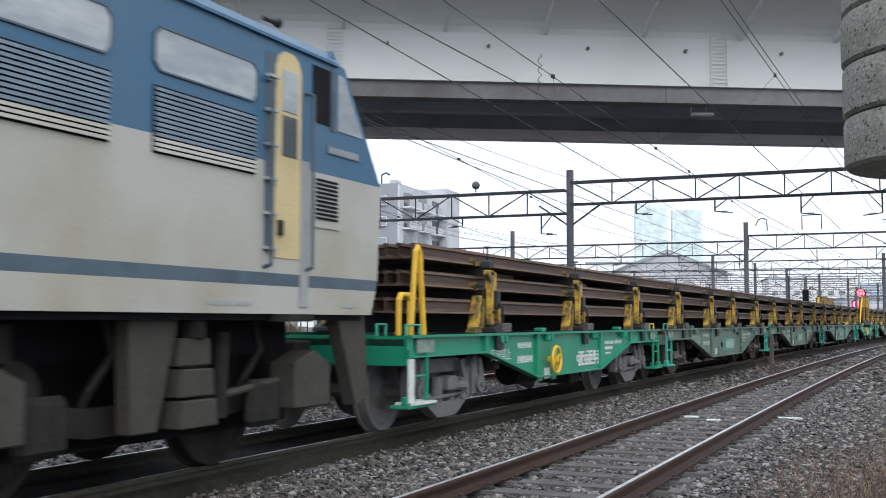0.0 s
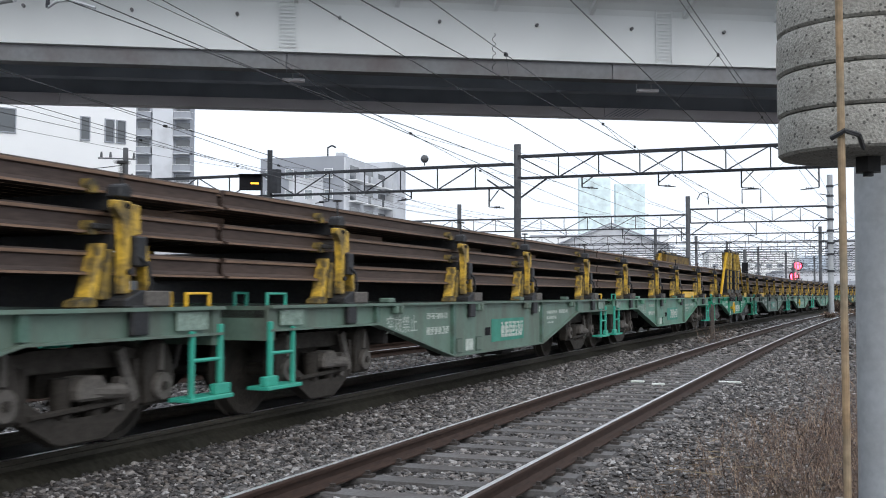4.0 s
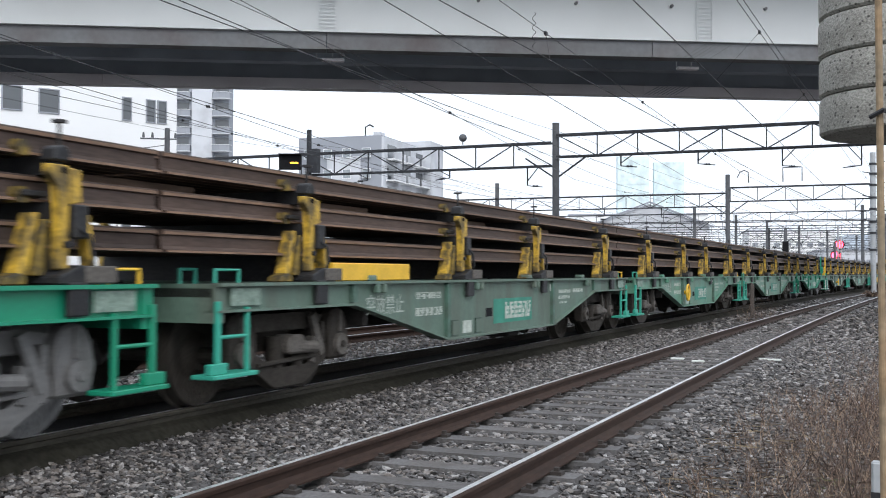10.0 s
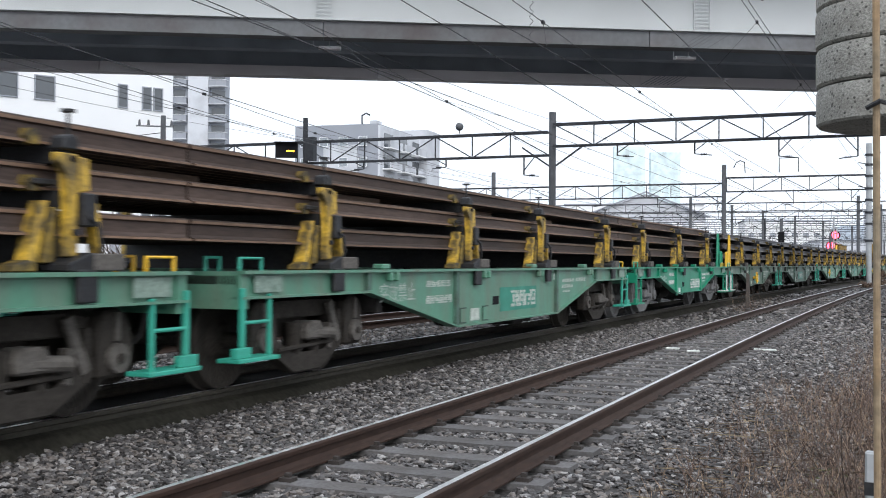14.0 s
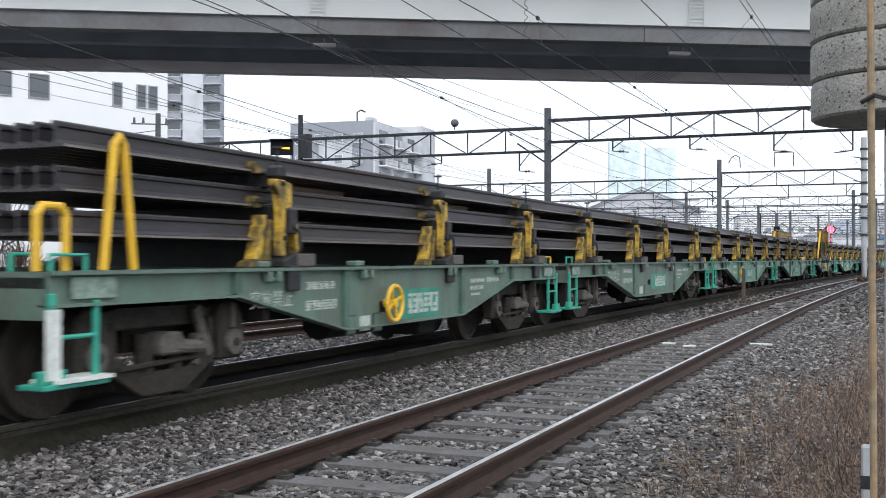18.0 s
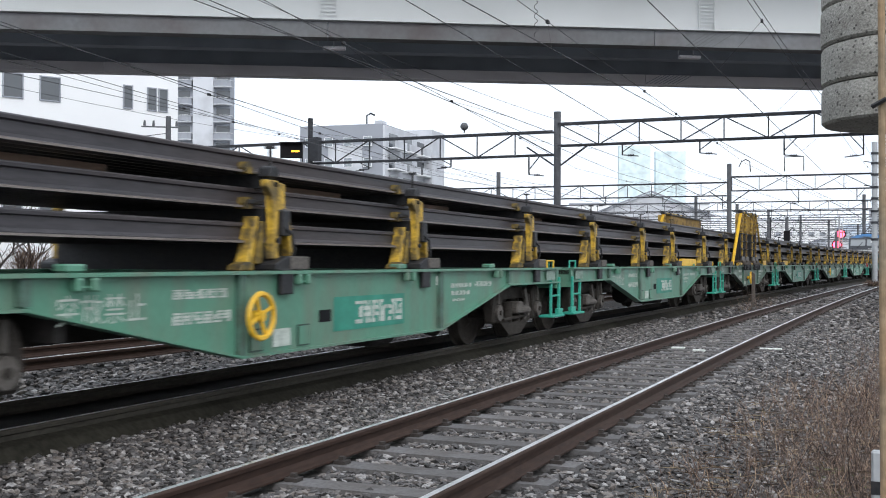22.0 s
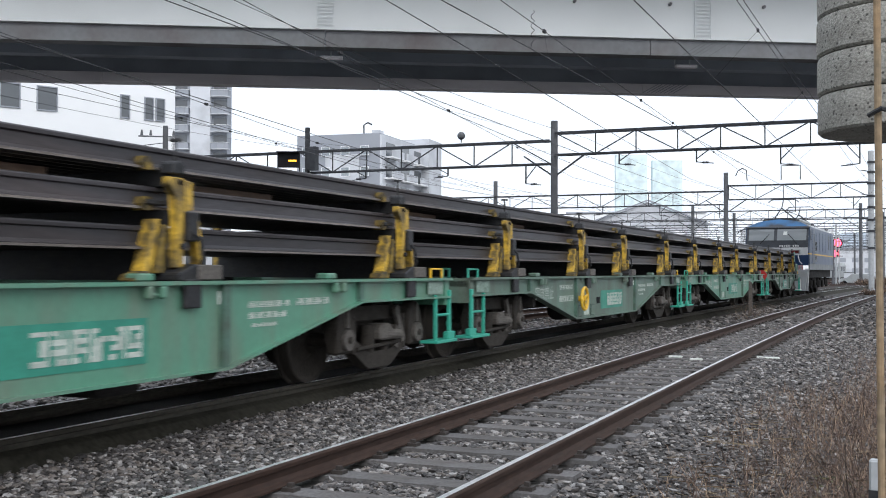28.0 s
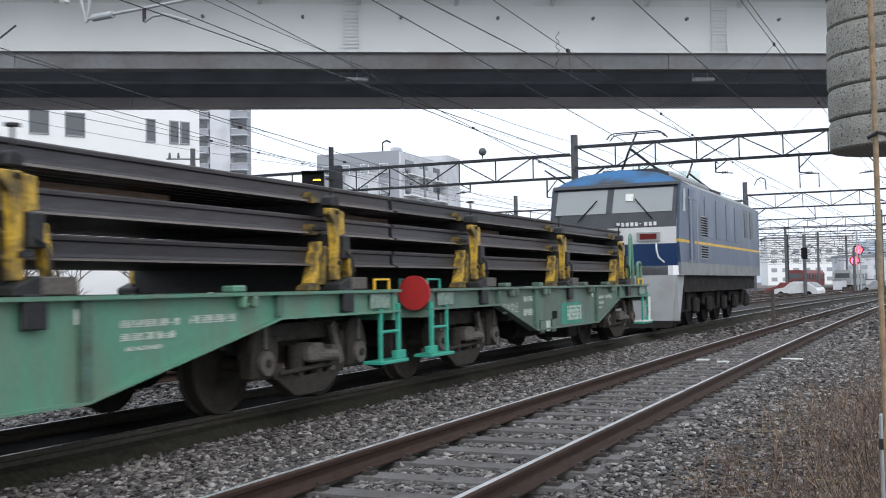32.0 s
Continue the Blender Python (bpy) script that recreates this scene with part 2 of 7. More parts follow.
M_BLUE = mat("engine_blue", (0.032, 0.12, 0.22), 0.4, dirt=(0.08, 0.15, 0.22), dirt_amount=0.5, vary=0.08, scale=1.5, bump=0.03)
M_BEIGE = mat("engine_beige_grey", (0.43, 0.43, 0.39), 0.5, dirt=(0.33, 0.3, 0.22), dirt_amount=0.8, vary=0.06, scale=1.2, bump=0.03)
M_DOORCREAM = mat("engine_door_cream", (0.62, 0.5, 0.26), 0.5, dirt=(0.4, 0.32, 0.18), vary=0.08, bump=0.03)
M_SLATBLUE = mat("louvre_blue_grey", (0.14, 0.2, 0.26), 0.5, vary=0.1, bump=0.03)
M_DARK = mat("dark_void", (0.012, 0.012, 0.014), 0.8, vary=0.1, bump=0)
M_GREYUNDER = mat("engine_underframe_grey", (0.058, 0.055, 0.047), 0.8, dirt=(0.04, 0.037, 0.033), vary=0.2, scale=5, bump=0.15)
M_NAVY = mat("engine_navy", (0.018, 0.05, 0.14), 0.35, dirt=(0.05, 0.07, 0.11), dirt_amount=0.4, vary=0.08, scale=1.5, bump=0.02)
M_STEELBLUE = mat("engine_side_blue", (0.045, 0.078, 0.145), 0.35, dirt=(0.085, 0.11, 0.15), dirt_amount=0.5, vary=0.08, scale=1.2, bump=0.02)
M_ROOFBLUE = mat("engine_roof_blue", (0.025, 0.14, 0.33), 0.5, dirt=(0.04, 0.042, 0.04), dirt_amount=0.95, vary=0.15, scale=0.9, bump=0.03, span=(0.44, 0.6))
M_ENGWHITE = mat("engine_white", (0.72, 0.73, 0.74), 0.45, dirt=(0.5, 0.49, 0.46), vary=0.05, bump=0.02)
M_ENGGREY = mat("engine_grey", (0.34, 0.36, 0.37), 0.5, dirt=(0.24, 0.23, 0.21), vary=0.08, bump=0.02)
M_ENGBLACK = mat("engine_black_brow", (0.05, 0.055, 0.065), 0.4, vary=0.1, bump=0.02)
# the pale streaks given as dirt paint sky reflections on the panes
M_GLASS = mat("window_glass", (0.3, 0.34, 0.37), 0.2, dirt=(0.5, 0.53, 0.55), dirt_amount=0.8, vary=0.1, scale=2.5, fine=9, bump=0.0, stretch=(1, 0.5, 2))
M_SCREEN = glass("windscreen_glass", (0.26, 0.28, 0.29), 0.03)
M_TAIL = mat("tail_lamp_glass", (0.16, 0.03, 0.03), 0.25, vary=0.2, bump=0)
M_ENGBAND = mat("engine_band_grey", (0.22, 0.235, 0.24), 0.5, dirt=(0.15, 0.15, 0.14), vary=0.08, bump=0.02)
M_PANEL = mat("rust_stained_yellow", (0.34, 0.21, 0.04), 0.7, dirt=(0.09, 0.055, 0.03), dirt_amount=1.0, vary=0.3, scale=5, bump=0.1)
M_GLASSDARK = glass("window_glass_dark", (0.08, 0.09, 0.1))
M_WALLWHITE = mat("building_white_render", (0.88, 0.89, 0.9), 0.8, dirt=(0.8, 0.81, 0.83), vary=0.03, scale=0.3, bump=0)
M_WALLGREY = mat("building_grey_render", (0.33, 0.35, 0.39), 0.85, dirt=(0.28, 0.3, 0.34), vary=0.04, scale=0.3, bump=0)
M_WALLPALE = mat("building_pale_render", (0.62, 0.64, 0.68), 0.85, vary=0.04, scale=0.3, bump=0)
# pale blue carries the distance haze in the base colour
M_HAZEBLUE = mat("far_tower_haze_blue", (0.78, 0.92, 0.95), 0.6, vary=0.03, scale=0.2, bump=0)
# blue-grey of the woods is air haze put into the colour
M_HILL = mat("far_hill", (0.42, 0.47, 0.53), 1.0, vary=0.1, scale=0.02, fine=0.2, bump=0)
# near-black ballast: the shade under the train is put into the colour
M_SHADEBED = mat("ballast_shade_black", (0.008, 0.008, 0.009), 0.75, vary=0.5, scale=3, fine=30, bump=0.6)
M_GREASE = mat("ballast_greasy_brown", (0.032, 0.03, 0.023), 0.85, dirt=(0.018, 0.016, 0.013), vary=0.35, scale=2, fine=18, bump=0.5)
M_GROUND = mat("ground_gravel", (0.13, 0.12, 0.112), 0.95, dirt=(0.09, 0.075, 0.06), dirt_amount=0.8, vary=0.6, scale=0.7, fine=22, bump=1.0)
M_BALLAST = mat("ballast_bed", (0.06, 0.057, 0.055), 0.95, dirt=(0.04, 0.034, 0.03), dirt_amount=0.6, vary=0.6, scale=1.5, fine=30, bump=1.0)
M_CLIP = mat("track_fastening", (0.05, 0.042, 0.038), 0.7, 0.2, vary=0.2, bump=0.1)
M_STONE = island_mat("ballast_stones", (0.018, 0.016, 0.015), (0.34, 0.33, 0.325), 0.5, tint=(0.094, 0.087, 0.086))
_r = [q for q in M_STONE.node_tree.nodes if q.type == "VALTORGB"][0].color_ramp.elements
_k = _r.new(0.8)
_k.color = (0.17, 0.148, 0.132, 1)
M_TWIG = island_mat("dry_stems", (0.03, 0.02, 0.017), (0.36, 0.26, 0.18), 0.9, tint=(0.125, 0.083, 0.066))
M_TWIGDARK = island_mat("dark_canes", (0.02, 0.014, 0.012), (0.16, 0.11, 0.08), 0.85, tint=(0.05, 0.034, 0.028))
M_LEAF = island_mat("weed_leaves", (0.05, 0.09, 0.03), (0.2, 0.2, 0.08), 0.8)
M_DRYLEAF = island_mat("dry_leaves", (0.05, 0.035, 0.025), (0.36, 0.3, 0.2), 0.85, tint=(0.14, 0.095, 0.06))
M_BARK = mat("bark", (0.1, 0.085, 0.075), 0.9, vary=0.3, scale=4, bump=0.3)
M_ORANGE = glow("sign_orange", (1.0, 0.45, 0.03), 2.5)
M_REDLAMP = glow("signal_red", (1.0, 0.02, 0.04), 24.0)
M_DULLRED = mat("railcar_red", (0.2, 0.045, 0.045), 0.5, vary=0.1, bump=0.02)
M_RED = mat("red_paint", (0.45, 0.03, 0.03), 0.5, vary=0.1, bump=0.02)
# dull, dusty and sooty surfaces shine less than paint
for m, gloss in ((M_SHADEBED, 0.12), (M_GREASE, 0.12), (M_DARK, 0.15), (M_UNDER, 0.2), (M_BOGIE, 0.25), (M_RAILDARK, 0.25), (M_RUST, 0.28), (M_STEELGREY, 0.32), (M_CLAMP, 0.3), (M_BALLAST, 0.2), (M_GREYUNDER, 0.3), (M_RAIL, 0.22)):
    m.node_tree.nodes["Principled BSDF"].inputs["Specular IOR Level"].default_value = gloss

# ---- building helpers ----
def box(bm, x0, x1, y0, y1, z0, z1):
    v = [bm.verts.new(p) for p in ((x0, y0, z0), (x1, y0, z0), (x1, y1, z0), (x0, y1, z0), (x0, y0, z1), (x1, y0, z1), (x1, y1, z1), (x0, y1, z1))]
    for f in ((3, 2, 1, 0), (4, 5, 6, 7), (0, 1, 5, 4), (1, 2, 6, 5), (2, 3, 7, 6), (3, 0, 4, 7)):
        bm.faces.new([v[i] for i in f])
    return bm


def rod(bm, a, b, r, seg=8, r2=None):
    """A round bar from a to b."""
    a, b = Vector(a), Vector(b)
    d = b - a
    m = Matrix.Translation((a + b) / 2) @ d.to_track_quat("Z", "Y").to_matrix().to_4x4()
    bmesh.ops.create_cone(bm, cap_ends=True, segments=seg, radius1=r, radius2=r if r2 is None else r2, depth=d.length, matrix=m)
    return bm


def pipe(bm, points, r, seg=6):
    """One bent round tube through the points."""
    pts = [Vector(p) for p in points]
    rings, last = [], None
    for i, p in enumerate(pts):
        d = ((pts[min(i + 1, len(pts) - 1)] - p).normalized() + (p - pts[max(i - 1, 0)]).normalized()).normalized()
        side = last - d * last.dot(d) if last else d.orthogonal()
        side.normalize()
        last = side
        up = d.cross(side)
        rings.append([bm.verts.new(p + (side * math.cos(6.28319 * k / seg) + up * math.sin(6.28319 * k / seg)) * r) for k in range(seg)])
    for a, b in zip(rings, rings[1:]):
        for k in range(seg):
            bm.faces.new((a[k], a[(k + 1) % seg], b[(k + 1) % seg], b[k]))
    bm.faces.new(rings[0][::-1]), bm.faces.new(rings[-1])
    return bm


def bar(bm, a, b, w, h):
    """A flat bar of width w (sideways) and height h from a to b."""
    a, b = Vector(a), Vector(b)
    d = (b - a).normalized()
    side = d.cross(Vector((0, 0, 1)))
    side = (side if side.length > 0.01 else Vector((1, 0, 0))).normalized()
    up = side.cross(d)
    v = [bm.verts.new(p + side * sx * w / 2 + up * sz * h / 2) for p in (a, b) for sx, sz in ((-1, -1), (1, -1), (1, 1), (-1, 1))]
    for f in ((3, 2, 1, 0), (4, 5, 6, 7), (0, 1, 5, 4), (1, 2, 6, 5), (2, 3, 7, 6), (3, 0, 4, 7)):
        bm.faces.new([v[i] for i in f])
    return bm


def slab(bm, outline, axis, lo, hi):
    """A flat outline (pairs in the two other axes) drawn out along axis from lo to hi."""
    def at(p, c):
        return {"x": (c, p[0], p[1]), "y": (p[0], c, p[1]), "z": (p[0], p[1], c)}[axis]
    a = [bm.verts.new(at(p, lo)) for p in outline]
    b = [bm.verts.new(at(p, hi)) for p in outline]
    n = len(outline)
    bm.faces.new(a), bm.faces.new(b[::-1])
    for i in range(n):
        bm.faces.new((a[i], b[i], b[(i + 1) % n], a[(i + 1) % n]))
    return bm


def mesh_of(name, bm, material, bevel=0.0, smooth=False):
    if bevel:
        bmesh.ops.bevel(bm, geom=bm.edges[:], offset=bevel, segments=1, affect="EDGES", clamp_overlap=True)
    bmesh.ops.recalc_face_normals(bm, faces=bm.faces[:])
    me = bpy.data.meshes.new(name)
    bm.to_mesh(me)
    bm.free()
    me.materials.append(material)
    if smooth:
        for p in me.polygons:
            p.use_smooth = True
        me.set_sharp_from_angle(angle=radians(35))
    return me


def part(name, bm, material, parent, label="", bevel=0.0, smooth=False, at=None):
    ob = new(name, bm if isinstance(bm, bpy.types.Mesh) else mesh_of(name, bm, material, bevel, smooth))
    ob.parent = parent
    if at is not None:
        ob.matrix_basis = at
    return tagged(ob, label)


def thing(name, label, category, at=None, group="", kind=""):
    ob = new(name)
    ob.empty_display_size = 0.2
    if at is not None:
        ob.matrix_basis = at
    return tagged(ob, label, category, group, kind)


def solid(name, bm, material, label, category="", kind="", bevel=0.0, smooth=False, at=None, group=""):
    ob = new(name, mesh_of(name, bm, material, bevel, smooth))
    if at is not None:
        ob.matrix_basis = at
    return tagged(ob, label, category, group, kind)


def nb():
    return bmesh.new()


# ---- the line of the tracks ----
BEND = 0.00044
NEAR, MAIN, THIRD = -2.70, -6.086, -9.75


def on_track(centre, y, off=0.0, z=0.0):
    """The pose at y along a track, its y axis along the rails."""
    return pose(centre + BEND * y * y, y, z, 0, 0, -math.degrees(math.atan(2 * BEND * y))) @ pose(off, 0, 0)


def sheet_mesh(name, xs_of, ys, zs, material):
    """A strip that follows the bend: xs_of offsets, zs heights across."""
    verts, faces = [], []
    n = len(xs_of)
    for y in ys:
        for x, z in zip(xs_of, zs):
            verts.append((x + BEND * y * y, y, z))
    for i in range(len(ys) - 1):
        for j in range(n - 1):
            a = i * n + j
            faces.append((a, a + 1, a + 1 + n, a + n))
    me = bpy.data.meshes.new(name)
    me.from_pydata(verts, [], faces)
    me.materials.append(material)
    return me


def rail_profile(h, head, foot, web=0.016, edge=0.011):
    """Right half and left half of a flat-bottomed rail, top at 0."""
    r = [(foot / 2, -h), (foot / 2, -h + edge), (web * 1.6, -h + 0.026), (web / 2, -h + 0.05), (web / 2, -0.046), (head / 2 - 0.002, -0.036), (head / 2, -0.014), (head / 2 - 0.004, -0.006), (head / 2 - 0.013, -0.0005), (0.004, 0.0)]
    return r + [(-x, z) for x, z in reversed(r)]


def bent_rail(name, profile, centre, off, y0, y1, step, material, cant=0.0, shine=(9,)):
    ys = np.arange(y0, y1 + step, step)
    n = len(profile)
    verts = [(centre + off + x + BEND * y * y, y, z + cant) for y in ys for x, z in profile]
    faces = [(i * n + j, i * n + (j + 1) % n, (i + 1) * n + (j + 1) % n, (i + 1) * n + j) for i in range(len(ys) - 1) for j in range(n)]
    me = bpy.data.meshes.new(name)
    me.from_pydata(verts, [], faces)
    me.materials.append(material)
    me.materials.append(M_RAILTOP)
    for p in me.polygons:
        if p.index % n in shine:
            p.material_index = 1
    bm = bmesh.new()
    bm.from_mesh(me)
    bmesh.ops.recalc_face_normals(bm, faces=bm.faces[:])
    bm.to_mesh(me)
    bm.free()
    return me

# ---- ground and tracks ----
me = bpy.data.meshes.new("ground")
me.from_pydata([(-1500, -60, -0.5), (1500, -60, -0.5), (1500, 2500, -0.5), (-1500, 2500, -0.5)], [], [(0, 1, 2, 3)])
me.materials.append(M_GROUND)
tagged(new("ground", me), "grey gravel ground of the railway yard", "ground", kind="structure")
YS = [-6 + 1.0 * i for i in range(60)] + [54 + 8.0 * i for i in range(60)]
bed = sheet_mesh("ballast_bed", [-60, -12.2, -11.4, -9.75, -8.4, -7.3, -6.1, -4.95, -4.3, -3.7, -2.7, -1.75, -1.1, -0.2, 1.5, 12], YS,
                 [-0.48, -0.44, -0.22, -0.2, -0.24, -0.17, -0.15, -0.2, -0.24, -0.19, -0.175, -0.19, -0.30, -0.36, -0.40, -0.48], M_BALLAST)
tagged(new("ballast_bed", bed), "grey crushed stone ballast bed under the tracks", "ballast bed", kind="structure")

GAUGE = 1.242
RAIL40 = rail_profile(0.134, 0.064, 0.122)


def sleeper_mesh(half, clips):
    bm = nb()
    slab(bm, [(-0.12, -0.33), (0.12, -0.33), (0.10, -0.145), (-0.10, -0.145)], "x", -half, half)
    if clips:
        for s in (-1, 1):
            for k in (-1, 1):
                x = s * GAUGE / 2 + k * 0.095
                box(bm, x - 0.04, x + 0.04, -0.04, 0.04, -0.15, -0.122)
                box(bm, x - 0.016, x + 0.016, -0.016, 0.016, -0.122, -0.098)
    me = mesh_of("sleeper", bm, M_SLEEPER)
    me.materials.append(M_CLIP)
    for p in me.polygons:
        if p.center.z > -0.146 or (p.index > 5 and p.center.z > -0.151):
            p.material_index = 1 if p.index > 5 else 0
    return me


def track(name, label, centre, y0, y1, pitch, sleepers_to, clips=True, cant=0.0, half=1.0, side=M_RAIL, shine=((8, 9, 10), (8, 9, 10))):
    t = thing(name, label, "track", kind="structure")
    for s in (-1, 1):
        c = cant if s < 0 else 0.0
        part("rail", bent_rail("rail", RAIL40, centre, s * GAUGE / 2, y0, y1, 1.5, side, c, shine[(s + 1) // 2]), None, t, "rusty rail with a polished top")
    me = sleeper_mesh(half, clips)
    i = 0
    y = 0.2
    while y < sleepers_to:
        part("sleeper", me, None, t, at=on_track(centre, y + random.uniform(-0.02, 0.02), random.uniform(-0.02, 0.02)) @ pose(0, 0, 0, 0, 0, random.uniform(-1, 1)))
        y += pitch
    return t


track("track_near", "empty track with rusty rails on concrete sleepers", NEAR, -8, 420, 0.577, 52, half=0.86)
track("track_main", "track under the goods train with worn bright rails", MAIN, -30, 420, 0.6, 45, clips=False, cant=-0.03, half=0.5, side=M_RAILDARK)
# black strip between the main rails paints the shade below the wagons
strip = sheet_mesh("oily_ballast", [-6.62, -6.1, -5.5], YS, [-0.135, -0.125, -0.115], M_SHADEBED)
tagged(new("oily_ballast", strip), "ballast strip painted black for the train's shade between its rails", "ballast", kind="structure")
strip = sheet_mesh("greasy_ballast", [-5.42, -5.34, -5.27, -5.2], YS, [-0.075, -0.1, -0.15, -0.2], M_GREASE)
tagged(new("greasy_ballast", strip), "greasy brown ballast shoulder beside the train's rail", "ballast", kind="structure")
track("track_third", "further track behind the goods train", THIRD, -30, 420, 0.6, 0.1)
for k, c in enumerate((-13.6, -17.6, -21.6)):
    track("track_far", "track of the yard behind the goods train", c, 0, 420, 0.9, 20, clips=False)


def stones(name, count, x0, x1, y0, y1, size, height, skip_sleepers):
    """Loose crushed stones of one mesh, scattered between x0, x1 along the bend."""
    rng = np.random.default_rng(7 + count)
    base = np.array([(0, 0, 1), (0.9, 0, 0.4), (0.28, 0.85, 0.4), (-0.72, 0.53, 0.4), (-0.72, -0.53, 0.4), (0.28, -0.85, 0.4), (0.6, 0.4, -0.6), (-0.3, 0.7, -0.6), (-0.75, 0, -0.6), (-0.3, -0.7, -0.6), (0.6, -0.4, -0.6)])
    tri = [(0, 1, 2), (0, 2, 3), (0, 3, 4), (0, 4, 5), (0, 5, 1), (1, 6, 2), (2, 6, 7), (2, 7, 3), (3, 7, 8), (3, 8, 4), (4, 8, 9), (4, 9, 5), (5, 9, 10), (5, 10, 1), (1, 10, 6)]
    y = y0 + (y1 - y0) * rng.random(count) ** 1.5
    x = x0 + (x1 - x0) * rng.random(count)
    z = np.array([height(v) for v in x])
    keep = np.ones(count, bool)
    for c in (NEAR, MAIN, THIRD):
        for s in (-1, 1):
            keep &= np.abs(x - c - s * GAUGE / 2) > 0.095
    if skip_sleepers:
        ph = np.abs(((y - 0.2) / 0.577 + 0.5) % 1 - 0.5) * 0.577
        on = (ph < 0.092) & (np.abs(x - NEAR) < 0.76)
        keep &= ~on | (rng.random(count) < 0.36)
    x, y, z = x[keep] + BEND * y[keep] ** 2, y[keep], z[keep]
    n = len(x)
    s = size * rng.uniform(0.55, 1.35, n) * (1 + 0.02 * y)
    dims = np.stack([rng.uniform(0.7, 1.5, n), rng.uniform(0.6, 1.1, n), rng.uniform(0.32, 0.68, n)], 1) * s[:, None]
    v = base[None] * (1 + rng.uniform(-0.38, 0.38, (n, len(base), 1)))
    v = v * dims[:, None, :]
    a, b = rng.uniform(0, 6.28, n), rng.uniform(-0.6, 0.6, n)
    ca, sa, cb, sb = np.cos(a)[:, None], np.sin(a)[:, None], np.cos(b)[:, None], np.sin(b)[:, None]
    vx, vy, vz = v[..., 0], v[..., 1], v[..., 2]
    vy, vz = vy * cb - vz * sb, vy * sb + vz * cb
    vx, vy = vx * ca - vy * sa, vx * sa + vy * ca
    p = np.stack([vx + x[:, None], vy + y[:, None], vz + (z + s * rng.uniform(-0.2, 0.6, n))[:, None]], 2)
    f = (np.array(tri)[None] + (np.arange(n) * len(base))[:, None, None]).reshape(-1, 3)
    me = bpy.data.meshes.new(name)
    me.vertices.add(n * len(base))
    me.vertices.foreach_set("co", p.reshape(-1))
    me.loops.add(f.size)
    me.loops.foreach_set("vertex_index", f.reshape(-1).astype(np.int32))
    me.polygons.add(len(f))
    me.polygons.foreach_set("loop_start", np.arange(0, f.size, 3, dtype=np.int32))
    me.update(calc_edges=True)
    me.shade_flat()
    me.materials.append(M_STONE)
    return tagged(new(name, me), "grey and brown crushed ballast stones", "ballast", kind="stuff")


def bed_height(x):
    return float(np.interp(x, [-11.4, -9.75, -8.4, -7.3, -6.1, -4.95, -4.3, -3.7, -2.7, -1.75, -1.1, -0.2, 1.5], [-0.22, -0.2, -0.24, -0.17, -0.15, -0.2, -0.24, -0.19, -0.175, -0.19, -0.30, -0.36, -0.40]))


stones("ballast_stones", 92000, -5.27, -1.75, 2.6, 25, 0.0215, bed_height, True)
stones("ballast_stones", 32000, -1.75, 0.6, 2.6, 26, 0.0195, bed_height, False)
stones("ballast_stones", 27000, -11.0, -6.75, 1.5, 30, 0.03, bed_height, False)
stones("ballast_stones", 9000, -5.0, 0.6, 24, 60, 0.036, bed_height, False)

# ---- bridge over the tracks ----
BR = Vector((-0.4848, 0.8746, 0))
BE = Vector((0.8746, 0.4848, 0))
BZ = 7.80


def on_bridge(e, n, z=0.0):
    p = BE * e + BR * n
    return Matrix.Translation((p.x, p.y, z)) @ Matrix.Rotation(math.atan2(BE.y, BE.x), 4, "Z")


bridge = thing("road_bridge", "grey steel girder road bridge crossing over the tracks", "bridge", on_bridge(0, 32.3, BZ), kind="structure")
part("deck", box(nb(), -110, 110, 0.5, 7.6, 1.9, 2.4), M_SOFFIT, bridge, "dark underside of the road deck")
part("side_wall", slab(nb(), [(-0.35, 0.49), (-0.35, 1.95), (-0.4, 2.13), (-0.56, 2.3), (-0.85, 2.46), (-1.3, 2.62), (-1.95, 2.76), (-3.2, 2.9), (-3.2, 4.2), (0.1, 4.2), (0.1, 0.49)], "x", -110, 110), M_BRIDGE, bridge, "pale grey parapet wall")
for k in range(-11, 11):
    part("girder_panel", box(nb(), k * 10 + 0.01, k * 10 + 9.99, -0.2, 0.35, 0.0, 0.487), M_GIRDER, bridge)
    part("far_flange", box(nb(), k * 10 + 2.01, k * 10 + 11.99, 7.3, 7.9, 0.1, 0.46), M_FLANGE, bridge)
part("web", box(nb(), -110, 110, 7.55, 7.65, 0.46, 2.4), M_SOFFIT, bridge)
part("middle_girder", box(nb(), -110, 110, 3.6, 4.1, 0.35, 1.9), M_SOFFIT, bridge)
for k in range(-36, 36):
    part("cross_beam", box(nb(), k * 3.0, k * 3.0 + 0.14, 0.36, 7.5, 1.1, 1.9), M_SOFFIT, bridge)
for k in range(-20, 24):
    part("overhang_rib", slab(nb(), [(-0.41, 2.12), (-3.1, 2.89), (-3.1, 2.76), (-0.42, 1.92)], "x", k * 3.0 + 0.2, k * 3.0 + 0.32), M_BRIDGE, bridge)
for e in (-95, 95):
    part("pier", box(nb(), e - 1.5, e + 1.5, 1.5, 6.5, -BZ - 0.5, 1.9), M_MAST, bridge, "concrete bridge pier")

